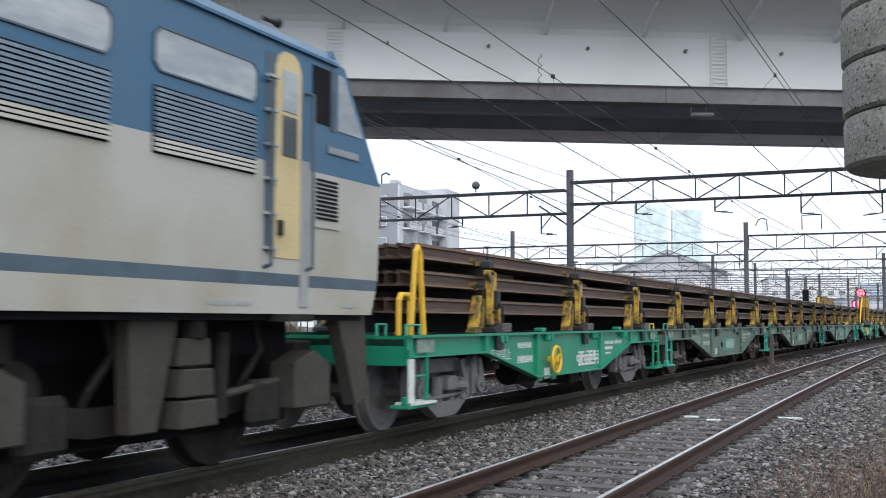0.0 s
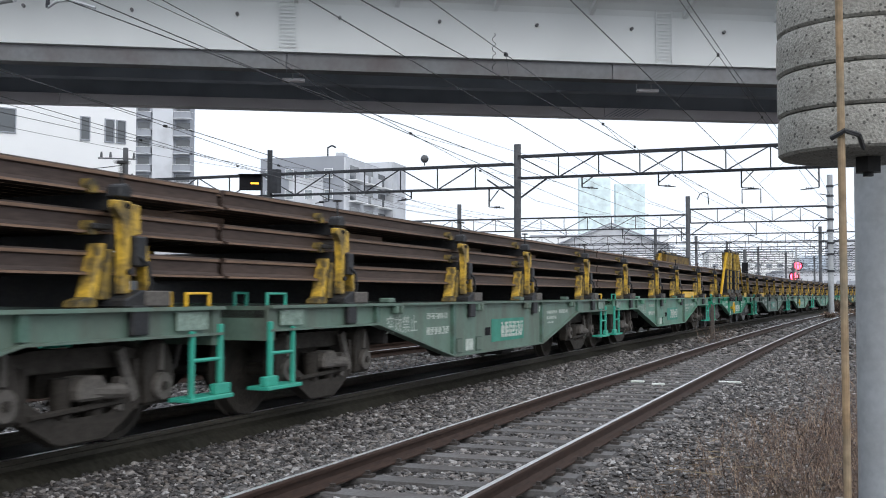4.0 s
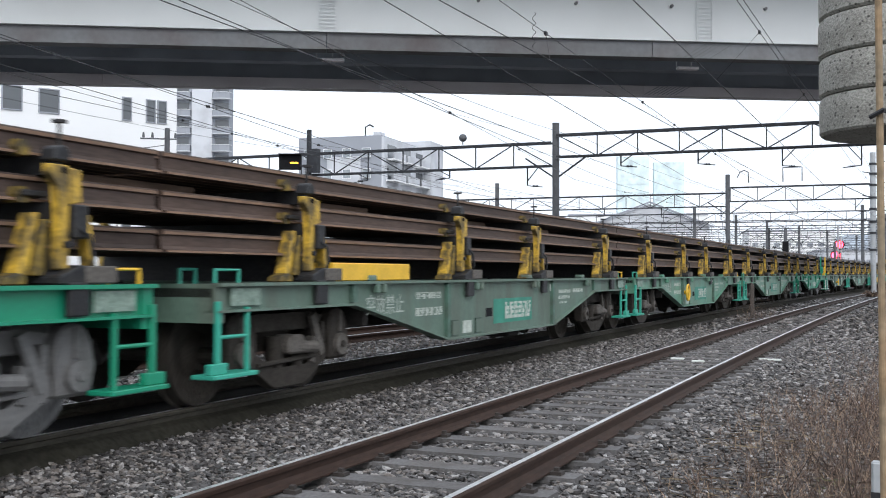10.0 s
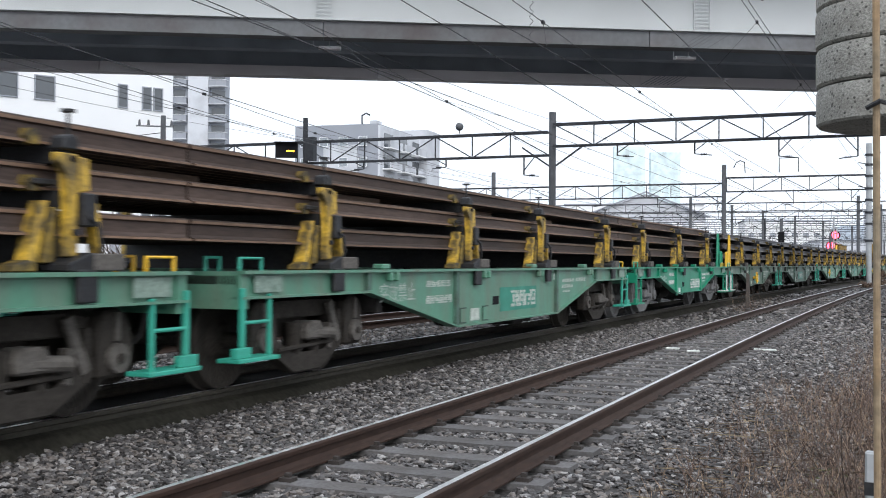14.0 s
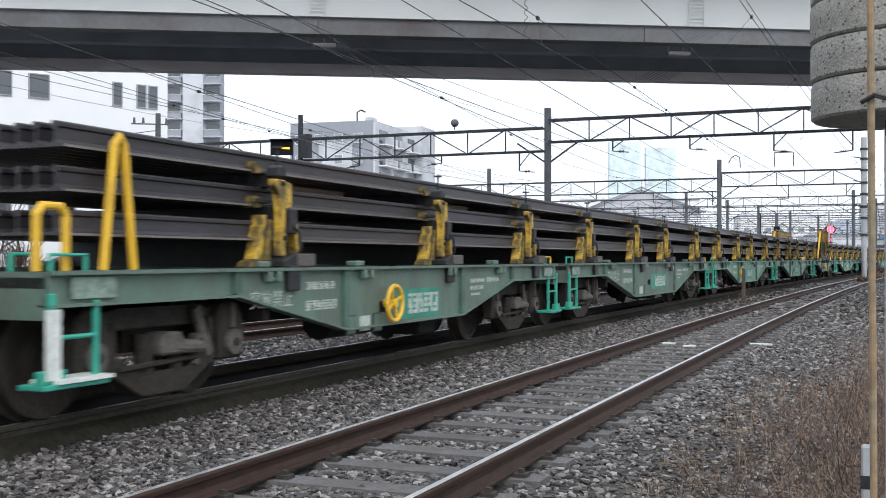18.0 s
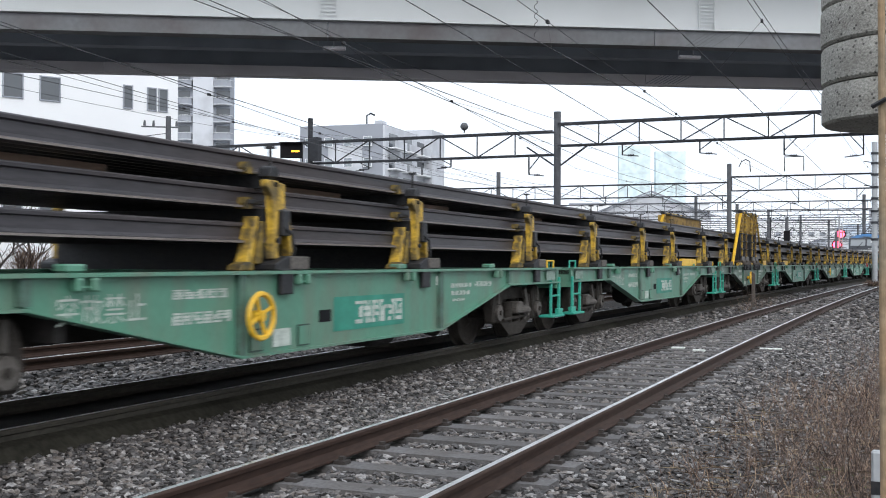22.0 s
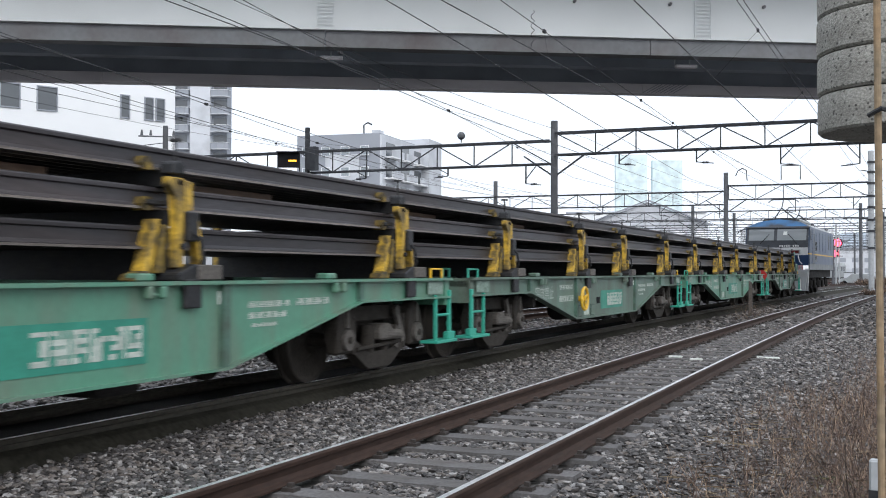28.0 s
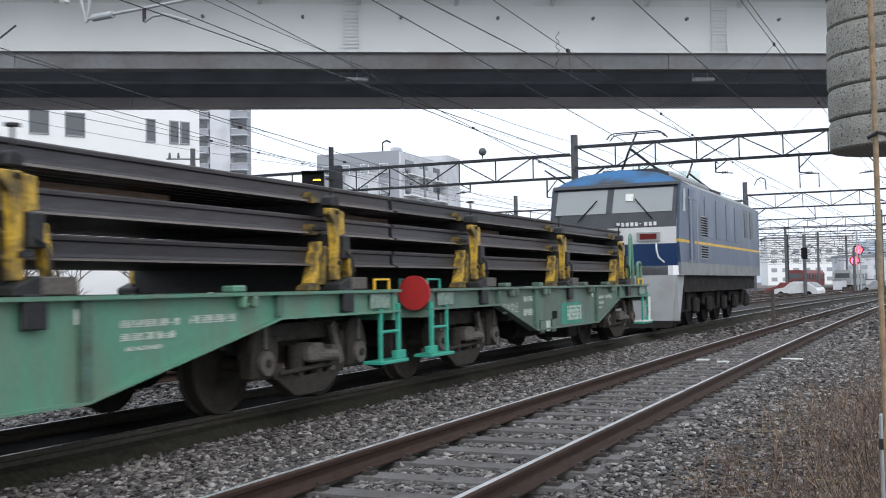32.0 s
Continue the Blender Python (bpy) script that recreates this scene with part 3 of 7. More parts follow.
# ---- catenary gantries ----
def gantry(y, x0, x1, masts, top, depth, tops, r=0.17):
    """Lattice beam across the tracks on round masts."""
    g = thing("catenary_gantry", "grey lattice catenary gantry on round concrete masts", "gantry", pose(0, y, 0), group="catenary gantries")
    for x, h in zip(masts, tops):
        part("mast", rod(nb(), (x, 0, -0.5), (x, 0, h), r, 12), M_MAST, g, smooth=True)
    xs = np.linspace(x0, x1, max(4, int(round((x1 - x0) / 1.9)) + 1))
    for s in (-0.25, 0.25):
        part("top_chord", bar(nb(), (x0, s, top), (x1, s, top), 0.07, 0.09), M_TRUSS, g)
        part("bottom_chord", bar(nb(), (x0, s, top - depth), (x1, s, top - depth), 0.07, 0.07), M_TRUSS, g)
    far = nb()
    for i, (a, b) in enumerate(zip(xs, xs[1:])):
        lo, hi = ((a, b) if i % 2 else (b, a))
        if y < 100:
            part("lattice_upright", bar(nb(), (a, 0, top - depth), (a, 0, top), 0.05, 0.05), M_TRUSS, g)
            part("lattice_brace", bar(nb(), (lo, 0, top - depth), (hi, 0, top), 0.05, 0.05), M_TRUSS, g)
        else:
            bar(far, (a, 0, top - depth), (a, 0, top), 0.05, 0.05), bar(far, (lo, 0, top - depth), (hi, 0, top), 0.05, 0.05)
    if y > 100:
        part("lattice", far, M_TRUSS, g)
    for x in masts:
        for s in (-1, 1):
            part("knee_brace", bar(nb(), (x + s * 0.1, 0, top - depth - 0.95), (x + s * 1.5, 0, top - depth), 0.07, 0.07), M_TRUSS, g)
    return g


gantry(48.5, -14.5, 2.5, [-14.6], 7.6, 1.02, [8.19])
gantry(48.5, -40, -14.75, [], 7.26, 1.09, [])

gantry(83, -11.3, -1.4, [-11.5], 7.6, 1.05, [8.6])
gantry(83, -42, -11.7, [-30.0], 7.2, 1.0, [8.5])
for y in (118, 136, 152, 171, 190, 212, 235, 262, 290, 330, 370):
    gantry(y, -44, 22, [-26 + BEND * y * y, -9 + BEND * y * y, 10 + BEND * y * y], 7.6, 1.0, [8.4, 8.2, 8.6])

# ---- beside the near track: tension weights, pole, weeds ----
weights = thing("tension_weight_stack", "stack of pitted round concrete tension weights hanging on a rod", "tension weights", pose(0.035, 3.2, 1.505))
for i in range(14):
    bm = nb()
    n = 40
    prof = [(0.0, 0.001), (0.218, 0.001), (0.2255, 0.008), (0.226, 0.05), (0.2255, 0.096), (0.221, 0.1045), (0.0, 0.1045)]
    for k in range(n):
        a, b = 6.28319 * k / n, 6.28319 * (k + 1) / n
        for (r0, z0), (r1, z1) in zip(prof, prof[1:]):
            q = [(r0 * math.cos(a), r0 * math.sin(a), z0), (r0 * math.cos(b), r0 * math.sin(b), z0), (r1 * math.cos(b), r1 * math.sin(b), z1), (r1 * math.cos(a), r1 * math.sin(a), z1)]
            q = [p for j, p in enumerate(q) if p not in q[:j]]
            bm.faces.new([bm.verts.new(p) for p in q])
    bmesh.ops.remove_doubles(bm, verts=bm.verts[:], dist=0.0005)
    part("weight_disc", bm, M_WEIGHT, weights, smooth=True, at=pose(random.uniform(-0.004, 0.004), random.uniform(-0.003, 0.003), i * 0.1075, 0, 0, random.uniform(0, 360)))
part("hanger_rod", rod(nb(), (0, 0, -0.05), (0, 0, 3.4), 0.014, 10), M_CLAMP, weights)
part("rod_nut", rod(nb(), (0, 0, -0.04), (0, 0, 0.0), 0.035, 6), M_CLAMP, weights)

pole = thing("catenary_mast", "smooth pale grey steel mast behind the concrete weights", "mast", pose(0.1, 3.72, 0))
part("shaft", rod(nb(), (0, 0, -0.45), (0, 0, 9.0), 0.098, 28), M_POLE, pole, smooth=True)
part("weight_arm", bar(nb(), (0, 0, 4.95), (-0.08, -0.62, 4.95), 0.06, 0.08), M_POLE, pole)
M_RODRUST = mat("guide_rod_rust", (0.3, 0.2, 0.11), 0.8, dirt=(0.2, 0.2, 0.16), dirt_amount=0.9, vary=0.25, scale=3, bump=0.2)
guide = thing("guide_rod", "thin rusty guide rod with a small hook beside the weights", "rod", pose(-0.02, 2.8, 0))
part("bar", rod(nb(), (0.0, 0.02, -0.42), (-0.012, -0.04, 2.6), 0.0085, 10), M_RODRUST, guide, smooth=True)
part("hook", pipe(nb(), [(-0.03, -0.03, 1.50), (0.0, -0.04, 1.515), (0.03, 0.0, 1.51), (0.04, 0.08, 1.49)], 0.006, 6), M_CLAMP, guide)
post = thing("marker_post", "short pale concrete marker post with a dark band", "post", pose(-0.045, 3.5, -0.4))
part("body", box(nb(), -0.02, 0.02, -0.02, 0.02, 0, 0.96), M_POLE, post, bevel=0.006)
part("band", box(nb(), -0.022, 0.022, -0.022, 0.022, 0.83, 0.87), M_CLAMP, post)


def stems(name, count, x0, x1, y0, y1, low, high, material, label, seed, green=False):
    """Dry weeds: thin bent three-sided stems with a few side twigs, of one mesh."""
    rng = np.random.default_rng(seed)
    verts, faces = [], []

    def stalk(p, d, length, r):
        base = len(verts)
        n = 4
        q = np.array(p)
        way = np.array(d)
        for i in range(n + 1):
            rr = r * (1 - 0.75 * i / n)
            for k in range(3):
                a = 2.094 * k
                verts.append((q[0] + rr * math.cos(a), q[1] + rr * math.sin(a), q[2]))
            q = q + way * (length / n)
            way = way + rng.normal(0, 0.36, 3)
            way[2] -= 0.06
            way /= np.linalg.norm(way)
            if i in (1, 2, 3) and length > 0.12 and rng.random() < 0.75:
                w2 = way + rng.normal(0, 0.6, 3)
                stalk_later.append((q.copy(), w2 / np.linalg.norm(w2), length * rng.uniform(0.2, 0.45), r * 0.6))
        for i in range(n):
            for k in range(3):
                a, b = base + i * 3 + k, base + i * 3 + (k + 1) % 3
                faces.append((a, b, b + 3, a + 3))
    for _ in range(count):
        stalk_later = []
        x = x0 + (x1 - x0) * rng.random() ** 0.6
        y = y0 + (y1 - y0) * rng.random() ** 1.3
        h = rng.uniform(low, high) * (0.5 + 0.5 * (x - x0) / (x1 - x0))
        d = rng.normal(0, 0.8, 3) + np.array((0, 0, 0.9))
        d[2] = abs(d[2]) + 0.1
        stalk((x + BEND * y * y, y, bed_height(x) - 0.02), d / np.linalg.norm(d), h, rng.uniform(0.002, 0.005))
        for s in stalk_later[:5]:
            keep = stalk_later
            stalk_later = []
            stalk(*s)
            stalk_later = keep
    me = bpy.data.meshes.new(name)
    me.from_pydata(verts, [], faces)
    me.materials.append(material)
    return tagged(new(name, me), label, "weeds", kind="stuff")


stems("dry_weeds", 6500, -1.45, 0.6, 4.4, 13, 0.14, 0.5, M_TWIG, "tangle of dry brown weed stems beside the track", 11)
stems("dry_weeds", 1500, -0.85, 0.9, 5.0, 18, 0.4, 0.85, M_TWIG, "tall dry brown weed stems beside the track", 12)
stems("dry_weeds", 260, -0.75, 0.6, 4.6, 9.0, 0.6, 1.15, M_TWIGDARK, "long dark leaning weed canes beside the track", 14)
stems("dry_weeds", 260, -1.6, 0.6, 14, 34, 0.2, 0.6, M_TWIG, "dry weeds along the ballast edge", 13)
stems("dry_weeds", 220, -8.3, -7.6, 14, 30, 0.15, 0.5, M_TWIG, "dry weeds between the tracks", 15)
stems("dry_weeds", 90, -4.6, -4.0, 30, 36, 0.3, 1.1, M_TWIG, "dry reeds standing between the tracks", 16)
rng = random.Random(5)
tuft = nb()
for i in range(60):
    a, r = rng.uniform(0, 6.28), rng.uniform(0, 0.09)
    x, y, z = r * math.cos(a), r * math.sin(a), rng.uniform(0.0, 0.1)
    s = rng.uniform(0.012, 0.03)
    v = [tuft.verts.new((x + dx * s, y + dy * s, z + dz * s)) for dx, dy, dz in ((-1, 0, 0), (0, -0.5, 0.4), (1, 0, 0.5), (0, 0.5, 0.4))]
    tuft.faces.new(v)
solid("green_weed", tuft, M_LEAF, "small green leafy weed by the weights", "weed", at=pose(-0.28, 5.0, -0.36))

stake = thing("wooden_stake", "short grey wooden stake standing between the tracks", "stake", pose(-4.35 + BEND * 33 * 33, 33, -0.25))
part("stake_body", slab(nb(), [(-0.06, 0), (0.06, 0), (0.05, 1.05), (-0.04, 1.12)], "y", -0.05, 0.05), M_BARK, stake, bevel=0.01)


def dead_leaves(name, count, x0, x1, y0, y1, lo, hi, m, label, seed):
    """Curled dry leaves and straw blades lying on and in the tangle, of one mesh."""
    rng = random.Random(seed)
    bm = nb()
    for i in range(count):
        x, y = rng.uniform(x0, x1), rng.uniform(y0, y1)
        at = Matrix.Translation((x, y, bed_height(x) + rng.uniform(lo, hi))) @ Matrix.Rotation(rng.uniform(0, 6.28), 4, "Z") @ Matrix.Rotation(rng.uniform(-0.9, 0.9), 4, "X")
        l, w = (rng.uniform(0.01, 0.022), rng.uniform(0.006, 0.011)) if rng.random() < 0.5 else (rng.uniform(0.06, 0.16), 0.004)
        c = rng.uniform(-0.4, 0.6) * l if l < 0.05 else 0.006
        v = [bm.verts.new(at @ Vector(p)) for p in ((-l, 0, 0), (0, -w, c), (l, 0, c * 0.4), (0, w, c))]
        bm.faces.new((v[0], v[1], v[2])), bm.faces.new((v[0], v[2], v[3]))
    return solid(name, bm, m, label, "leaves", kind="stuff")


dead_leaves("dead_leaves", 700, -1.3, 0.5, 4.4, 10.0, 0.0, 0.22, M_DRYLEAF, "curled tan leaves and straw caught in the dry weeds", 21)
dead_leaves("dead_leaves", 220, -0.5, 0.3, 4.4, 8.0, 0.0, 0.12, M_LEAF, "small green leaves among the dry weeds", 22)

# two white markers lying by the track, and one between the rails
for (x, y), s in (((-1.73, 16.66), 0.19), ((-2.6, 15.7), 0.09), ((-2.97, 16.1), 0.1)):
    solid("white_marker", box(nb(), -s, s, -0.04, 0.04, 0, 0.03), M_WHITE, "small white marker lying on the ballast", "marker", at=pose(x, y, bed_height(x) + 0.02), bevel=0.008)

# ---- ladders, lamps and clips on the bridge ----
for e in (-0.24, 11.34):
    lad = thing("inspection_ladder", "white steel ladder fixed on the bridge wall", "ladder", on_bridge(e, 31.9, 8.32), group="bridge ladders")
    for s in (0.0, 0.5):
        part("stile", box(nb(), s - 0.015, s + 0.015, -0.04, 0.0, 0.0, 1.62), M_BRIDGE, lad)
    for i in range(14):
        part("rung", box(nb(), 0.016, 0.484, -0.035, -0.01, 0.1 + i * 0.11, 0.125 + i * 0.11), M_BRIDGE, lad)
for e in range(-30, 40, 3):
    rail_clip = rod(nb(), (0, 0, 0), (0, -0.12, 0), 0.05, 8)
    solid("wall_bolt", rail_clip, M_GIRDER, "round bolt cap on the bridge wall", "bolt cap", at=on_bridge(e + 1.55, 31.95, 9.35), group="bridge bolt caps")

# ---- more of the first gantries ----
def insulator_arm(x, y, z, s, drop=0.9):
    """Drop post with a brace and a registration arm under a gantry beam."""
    g = thing("registration_arm", "dark steel drop arm with insulator under the gantry", "registration arm", pose(x, y, z), group="registration arms")
    part("drop_post", bar(nb(), (0, 0, 0), (0, 0, -drop), 0.06, 0.06), M_TRUSS, g)
    part("brace", bar(nb(), (s * 0.55, 0, 0), (0, 0, -drop * 0.75), 0.04, 0.04), M_TRUSS, g)
    part("arm", rod(nb(), (0, 0, -drop), (s * 0.75, 0, -drop - 0.08), 0.022, 6), M_TRUSS, g)
    ins = nb()
    for k in range(4):
        rod(ins, (s * (0.28 + k * 0.07), 0, -drop - 0.03), (s * (0.31 + k * 0.07), 0, -drop - 0.033), 0.055, 8)
    part("insulator", ins, M_TRUSS, g)
    return g


for x in (-2.2, -5.4, -9.0, -12.5, -17.0, -21.0, -25.5):
    insulator_arm(x + 1.0, 48.5, 6.56 if x + 1 > -14.5 else 6.15, random.choice((-1, 1)), random.uniform(0.35, 0.95))
for x in (-3.5, -7.5, -13.0, -17.5, -22.0):
    insulator_arm(x + 1.0, 83, 6.53 if x + 1 > -11.3 else 6.18, random.choice((-1, 1)), random.uniform(0.5, 1.0))
ball = thing("gantry_lamp", "round grey lamp standing on the gantry beam", "lamp", pose(-19.31, 48.5, 7.38))
bm = nb()
bmesh.ops.create_icosphere(bm, subdivisions=2, radius=0.2, matrix=Matrix.Translation((0, 0, 0.33)))
part("globe", bm, M_MAST, ball, smooth=True)
part("stem", rod(nb(), (0, 0, 0), (0, 0, 0.2), 0.03, 8), M_TRUSS, ball)
bow = thing("wire_guide_frame", "thin steel frame standing on the far gantry", "frame", pose(-6.8, 83, 7.94))
part("frame", pipe(nb(), [(-0.7, 0, 0), (-0.7, 0, 1.05), (0.65, 0, 1.05), (0.65, 0, 0)], 0.045, 6), M_TRUSS, bow)
hook = thing("wire_guide_frame", "bent pipe bracket standing on the far gantry", "frame", pose(-10.3, 83, 7.94))
part("frame", pipe(nb(), [(-0.5, 0, 0.4), (-0.3, 0, 0.8), (0.0, 0, 0.95), (0.3, 0, 0.8), (0.35, 0, 0)], 0.04, 6), M_TRUSS, hook)

mast = thing("steel_mast", "tall grey steel mast with cable clamps and insulators", "mast", pose(-1.3, 82, -0.45))
part("shaft", rod(nb(), (0, 0, 0), (0, 0, 10.2), 0.2, 14), M_POLE, mast, smooth=True)
for i, z in enumerate((3.2, 4.4, 5.2, 6.1, 6.9, 7.8, 8.6, 9.3)):
    part("clamp_band", rod(nb(), (0, 0, z), (0, 0, z + 0.16), 0.26, 14), M_TRUSS, mast)
    part("side_arm", bar(nb(), (0.1, 0, z + 0.1), (0.8 if i % 2 else -0.7, 0, z + 0.25), 0.06, 0.06), M_TRUSS, mast)

# masts, signal posts and relay boxes further down the yard
rng = random.Random(77)
for k in range(26):
    y = 95 + 9.5 * k + rng.uniform(-3, 3)
    x = rng.choice((-26, -19.5, -12.2, -4.0, 2.0, 8.0)) + BEND * y * y + rng.uniform(-0.8, 0.8)
    h = rng.uniform(4.5, 9.5)
    m = thing("yard_mast", "thin grey mast with short arms in the yard", "mast", pose(x, y, -0.48), group="yard masts")
    part("shaft", rod(nb(), (0, 0, 0), (0, 0, h), rng.uniform(0.08, 0.15), 8), rng.choice((M_TRUSS, M_MAST, M_POLE)), m)
    for j in range(rng.randint(1, 4)):
        z = h * rng.uniform(0.6, 0.97)
        part("arm", bar(nb(), (0, 0, z), (rng.choice((-1, 1)) * rng.uniform(0.5, 1.6), 0, z + rng.uniform(-0.1, 0.4)), 0.06, 0.06), M_TRUSS, m)
    if rng.random() < 0.35:
        part("lamp_case", box(nb(), -0.25, 0.25, -0.2, 0.2, h * 0.62, h * 0.62 + 1.0), M_DARK, m, bevel=0.04)
for k in range(9):
    y = 70 + 22 * k
    x = rng.choice((-16.5, -24.5, 3.5)) + BEND * y * y
    c = thing("relay_box", "pale grey relay box beside the tracks", "relay box", pose(x, y, -0.48), group="relay boxes")
    part("cabinet", box(nb(), -0.5, 0.5, -0.3, 0.3, 0.1, 1.5), M_WALLPALE, c, bevel=0.03)
    part("roof_lid", box(nb(), -0.56, 0.56, -0.36, 0.36, 1.5, 1.56), M_TRUSS, c)
    part("plinth", box(nb(), -0.55, 0.55, -0.35, 0.35, -0.05, 0.1), M_MAST, c)

# signals that show orange bars, and the red signal far down the line
def bar_signal(x, y, z, s=1.0):
    g = thing("line_signal", "black signal box showing a short orange bar", "signal", pose(x, y, z, 0, 0, 25))
    part("case", box(nb(), -0.55 * s, 0.55 * s, -0.16, 0.16, -0.38 * s, 0.38 * s), M_DARK, g, bevel=0.02)
    part("hood", box(nb(), -0.57 * s, 0.57 * s, -0.42, -0.16, 0.36 * s, 0.40 * s), M_DARK, g)
    part("lit_bar", box(nb(), 0.02 * s, 0.42 * s, -0.175, -0.162, -0.09 * s, -0.01 * s), M_ORANGE, g, "glowing orange bar")
    return g


bar_signal(-28.3, 47.3, 6.75)
bar_signal(-28.3, 47.3, 4.3)
smast = thing("signal_mast", "dark signal mast with a ladder and small platform", "mast", pose(-27.6, 48.0, -0.45))
part("shaft", rod(nb(), (0, 0, 0), (0, 0, 8.9), 0.13, 10), M_TRUSS, smast)
part("gear_case", box(nb(), 0.12, 0.55, -0.2, 0.2, 6.7, 7.9), M_TRUSS, smast)
for s in (-0.2, 0.2):
    part("ladder_stile", rod(nb(), (-0.9 + s, 0, 0), (-0.9 + s, 0, 6.0), 0.03, 6), M_TRUSS, smast)
for i in range(18):
    part("ladder_rung", rod(nb(), (-1.1, 0, 0.4 + i * 0.3), (-0.7, 0, 0.4 + i * 0.3), 0.02, 6), M_TRUSS, smast)
part("platform", box(nb(), -1.6, 0.0, -0.5, 0.5, 3.4, 3.46), M_TRUSS, smast)
red = thing("red_signal", "signal mast showing two red lights", "signal", pose(-5.7, 127.6, -0.45))
part("shaft", rod(nb(), (0.35, 0, 0), (0.35, 0, 5.8), 0.09, 8), M_POLE, red)
for x, z in ((0.16, 4.84), (-0.25, 3.64)):
    h = part("head", rod(nb(), (x, 0.1, z), (x, 0.3, z), 0.56, 16), M_DARK, red)
    part("lamp", rod(nb(), (x, 0.05, z), (x, 0.1, z), 0.42, 16), M_REDLAMP, h, "lit red lamp")

# ---- wires over the tracks ----
def wire(name, label, points, r, parent=None):
    bm = nb()
    pipe(bm, points, r, 5)
    if parent:
        return part(name, bm, M_WIRE, parent)
    return solid(name, bm, M_WIRE, label, "wire")


BEHIND, GANTRY = -14.0, 48.5


def strung(x12, x48, z, sag=0.0, beyond=118.0):
    """Points of a wire: straight by its x over y = 12 and over the first gantry, then on along the bend."""
    slope = (x48 - x12) / (GANTRY - 12.0)
    pts = []
    for y in np.arange(BEHIND, GANTRY + 0.1, 4.1667):
        u = max(0.0, (y - 12.0) / (GANTRY - 12.0))
        pts.append((x12 + slope * (y - 12.0), y, z - sag * 4 * u * (1 - u)))
    base = x48 - BEND * GANTRY * GANTRY
    for y in np.arange(GANTRY + 8.7, beyond + 1, 8.7):
        u = ((y - GANTRY) / 34.8) % 1
        pts.append((base + BEND * y * y, y, z - sag * 4 * u * (1 - u)))
    return pts


def overhead(contact, carrier, hangers):
    """Contact wire, carrier wire and the thin hangers between them, at the places given along the track."""
    g = thing("overhead_line", "contact wire hung from a carrier wire over the track", "overhead wires", group="overhead lines")
    low = strung(*contact)
    wire("contact_wire", "", low, 0.009, g)
    if carrier:
        high = strung(*carrier)
        wire("carrier_wire", "", high, 0.0075, g)
        for y in hangers:
            a, b = [Vector([float(np.interp(y, [q[1] for q in line], [q[i] for q in line])) for i in range(3)]) for line in (low, high)]
            part("dropper", rod(nb(), a, b, 0.004, 4), M_WIRE, g)
            part("wire_clip", box(nb(), b.x - 0.022, b.x + 0.022, b.y - 0.06, b.y + 0.06, b.z - 0.03, b.z + 0.03), M_CLAMP, g)
    return g


overhead((-3.43, -2.78, 5.0), (-2.70, -1.62, 5.9), (21.9, 30.0, 39.0, 57.0, 66.0, 75.0))
overhead((-6.0, -4.58, 5.0), (-5.77, -6.04, 5.5), (18.7, 27.2, 31.7, 40.0, 58.0, 67.0, 76.0))
overhead((-7.07, -8.34, 5.3), None, ())
overhead((-9.6, -9.3, 5.0), (-9.34, -13.69, 5.5), (19.0, 27.0, 36.0, 57.0, 66.0, 75.0))
overhead((-9.77, -11.61, 5.2), None, ())
overhead((-13.41, -17.78, 5.0), (-13.75, -20.14, 5.2), (22.0, 30.0, 38.0))
overhead((-16.9, -22.16, 5.6), None, ())
overhead((-22.08, -22.34, 6.2), (-19.8, -24.06, 6.2), (29.6, 33.1, 37.0))
for x12, x48, z in ((-2.84, -1.29, 6.4), (-27.5, -28.0, 7.4), (-13.3, -13.0, 7.3)):
    wire("feeder_wire", "feeder wire strung along the gantries", strung(x12, x48, z, 0.4), 0.008)
curl = [(-5.46 + 0.03 * math.sin(k * 0.9), 16.9 + 0.03 * math.cos(k * 0.9), 5.45 - 0.022 * k) for k in range(28)]
wire("wire_pigtail", "curled end of a thin wire hanging from the carrier", curl, 0.006)

# arm with insulators reaching over the track close by
near_arm = thing("cantilever_arm", "galvanised cantilever arm with insulators carrying the wires", "cantilever", pose(0, 12.0, 0))
part("mast", rod(nb(), (-15.6, 0, -0.45), (-15.6, 0, 7.5), 0.15, 12), M_MAST, near_arm)
part("top_tube", rod(nb(), (-15.5, 0, 6.6), (-10.5, 0, 6.35), 0.03, 8), M_POLE, near_arm)
part("registration_tube", rod(nb(), (-11.43, 0, 5.27), (-8.95, 0, 5.36), 0.024, 10), M_POLE, near_arm)
part("rod_insulator", rod(nb(), (-11.33, 0, 5.272), (-10.95, 0, 5.286), 0.055, 12), M_POLE, near_arm)
part("end_cap", box(nb(), -8.97, -8.9, -0.05, 0.05, 5.33, 5.44), M_POLE, near_arm)
for x in (-11.85, -11.2):
    part("hanger_strut", rod(nb(), (-11.46, 0, 5.22), (x, 0, 6.5), 0.022, 8), M_POLE, near_arm)
part("drop_bracket", bar(nb(), (-10.36, 0, 5.31), (-10.36, 0, 5.1), 0.04, 0.04), M_TRUSS, near_arm)
part("steady_arm", pipe(nb(), [(-10.36, 0, 5.1), (-10.2, 0, 5.17), (-9.98, 0, 5.17), (-9.55, 0, 5.02)], 0.019, 8), M_POLE, near_arm)
part("far_steady_arm", pipe(nb(), [(-14.35, 0, 4.72), (-13.9, 0, 4.98), (-13.55, 0, 5.02), (-12.9, 0, 5.34)], 0.015, 6), M_TRUSS, near_arm)
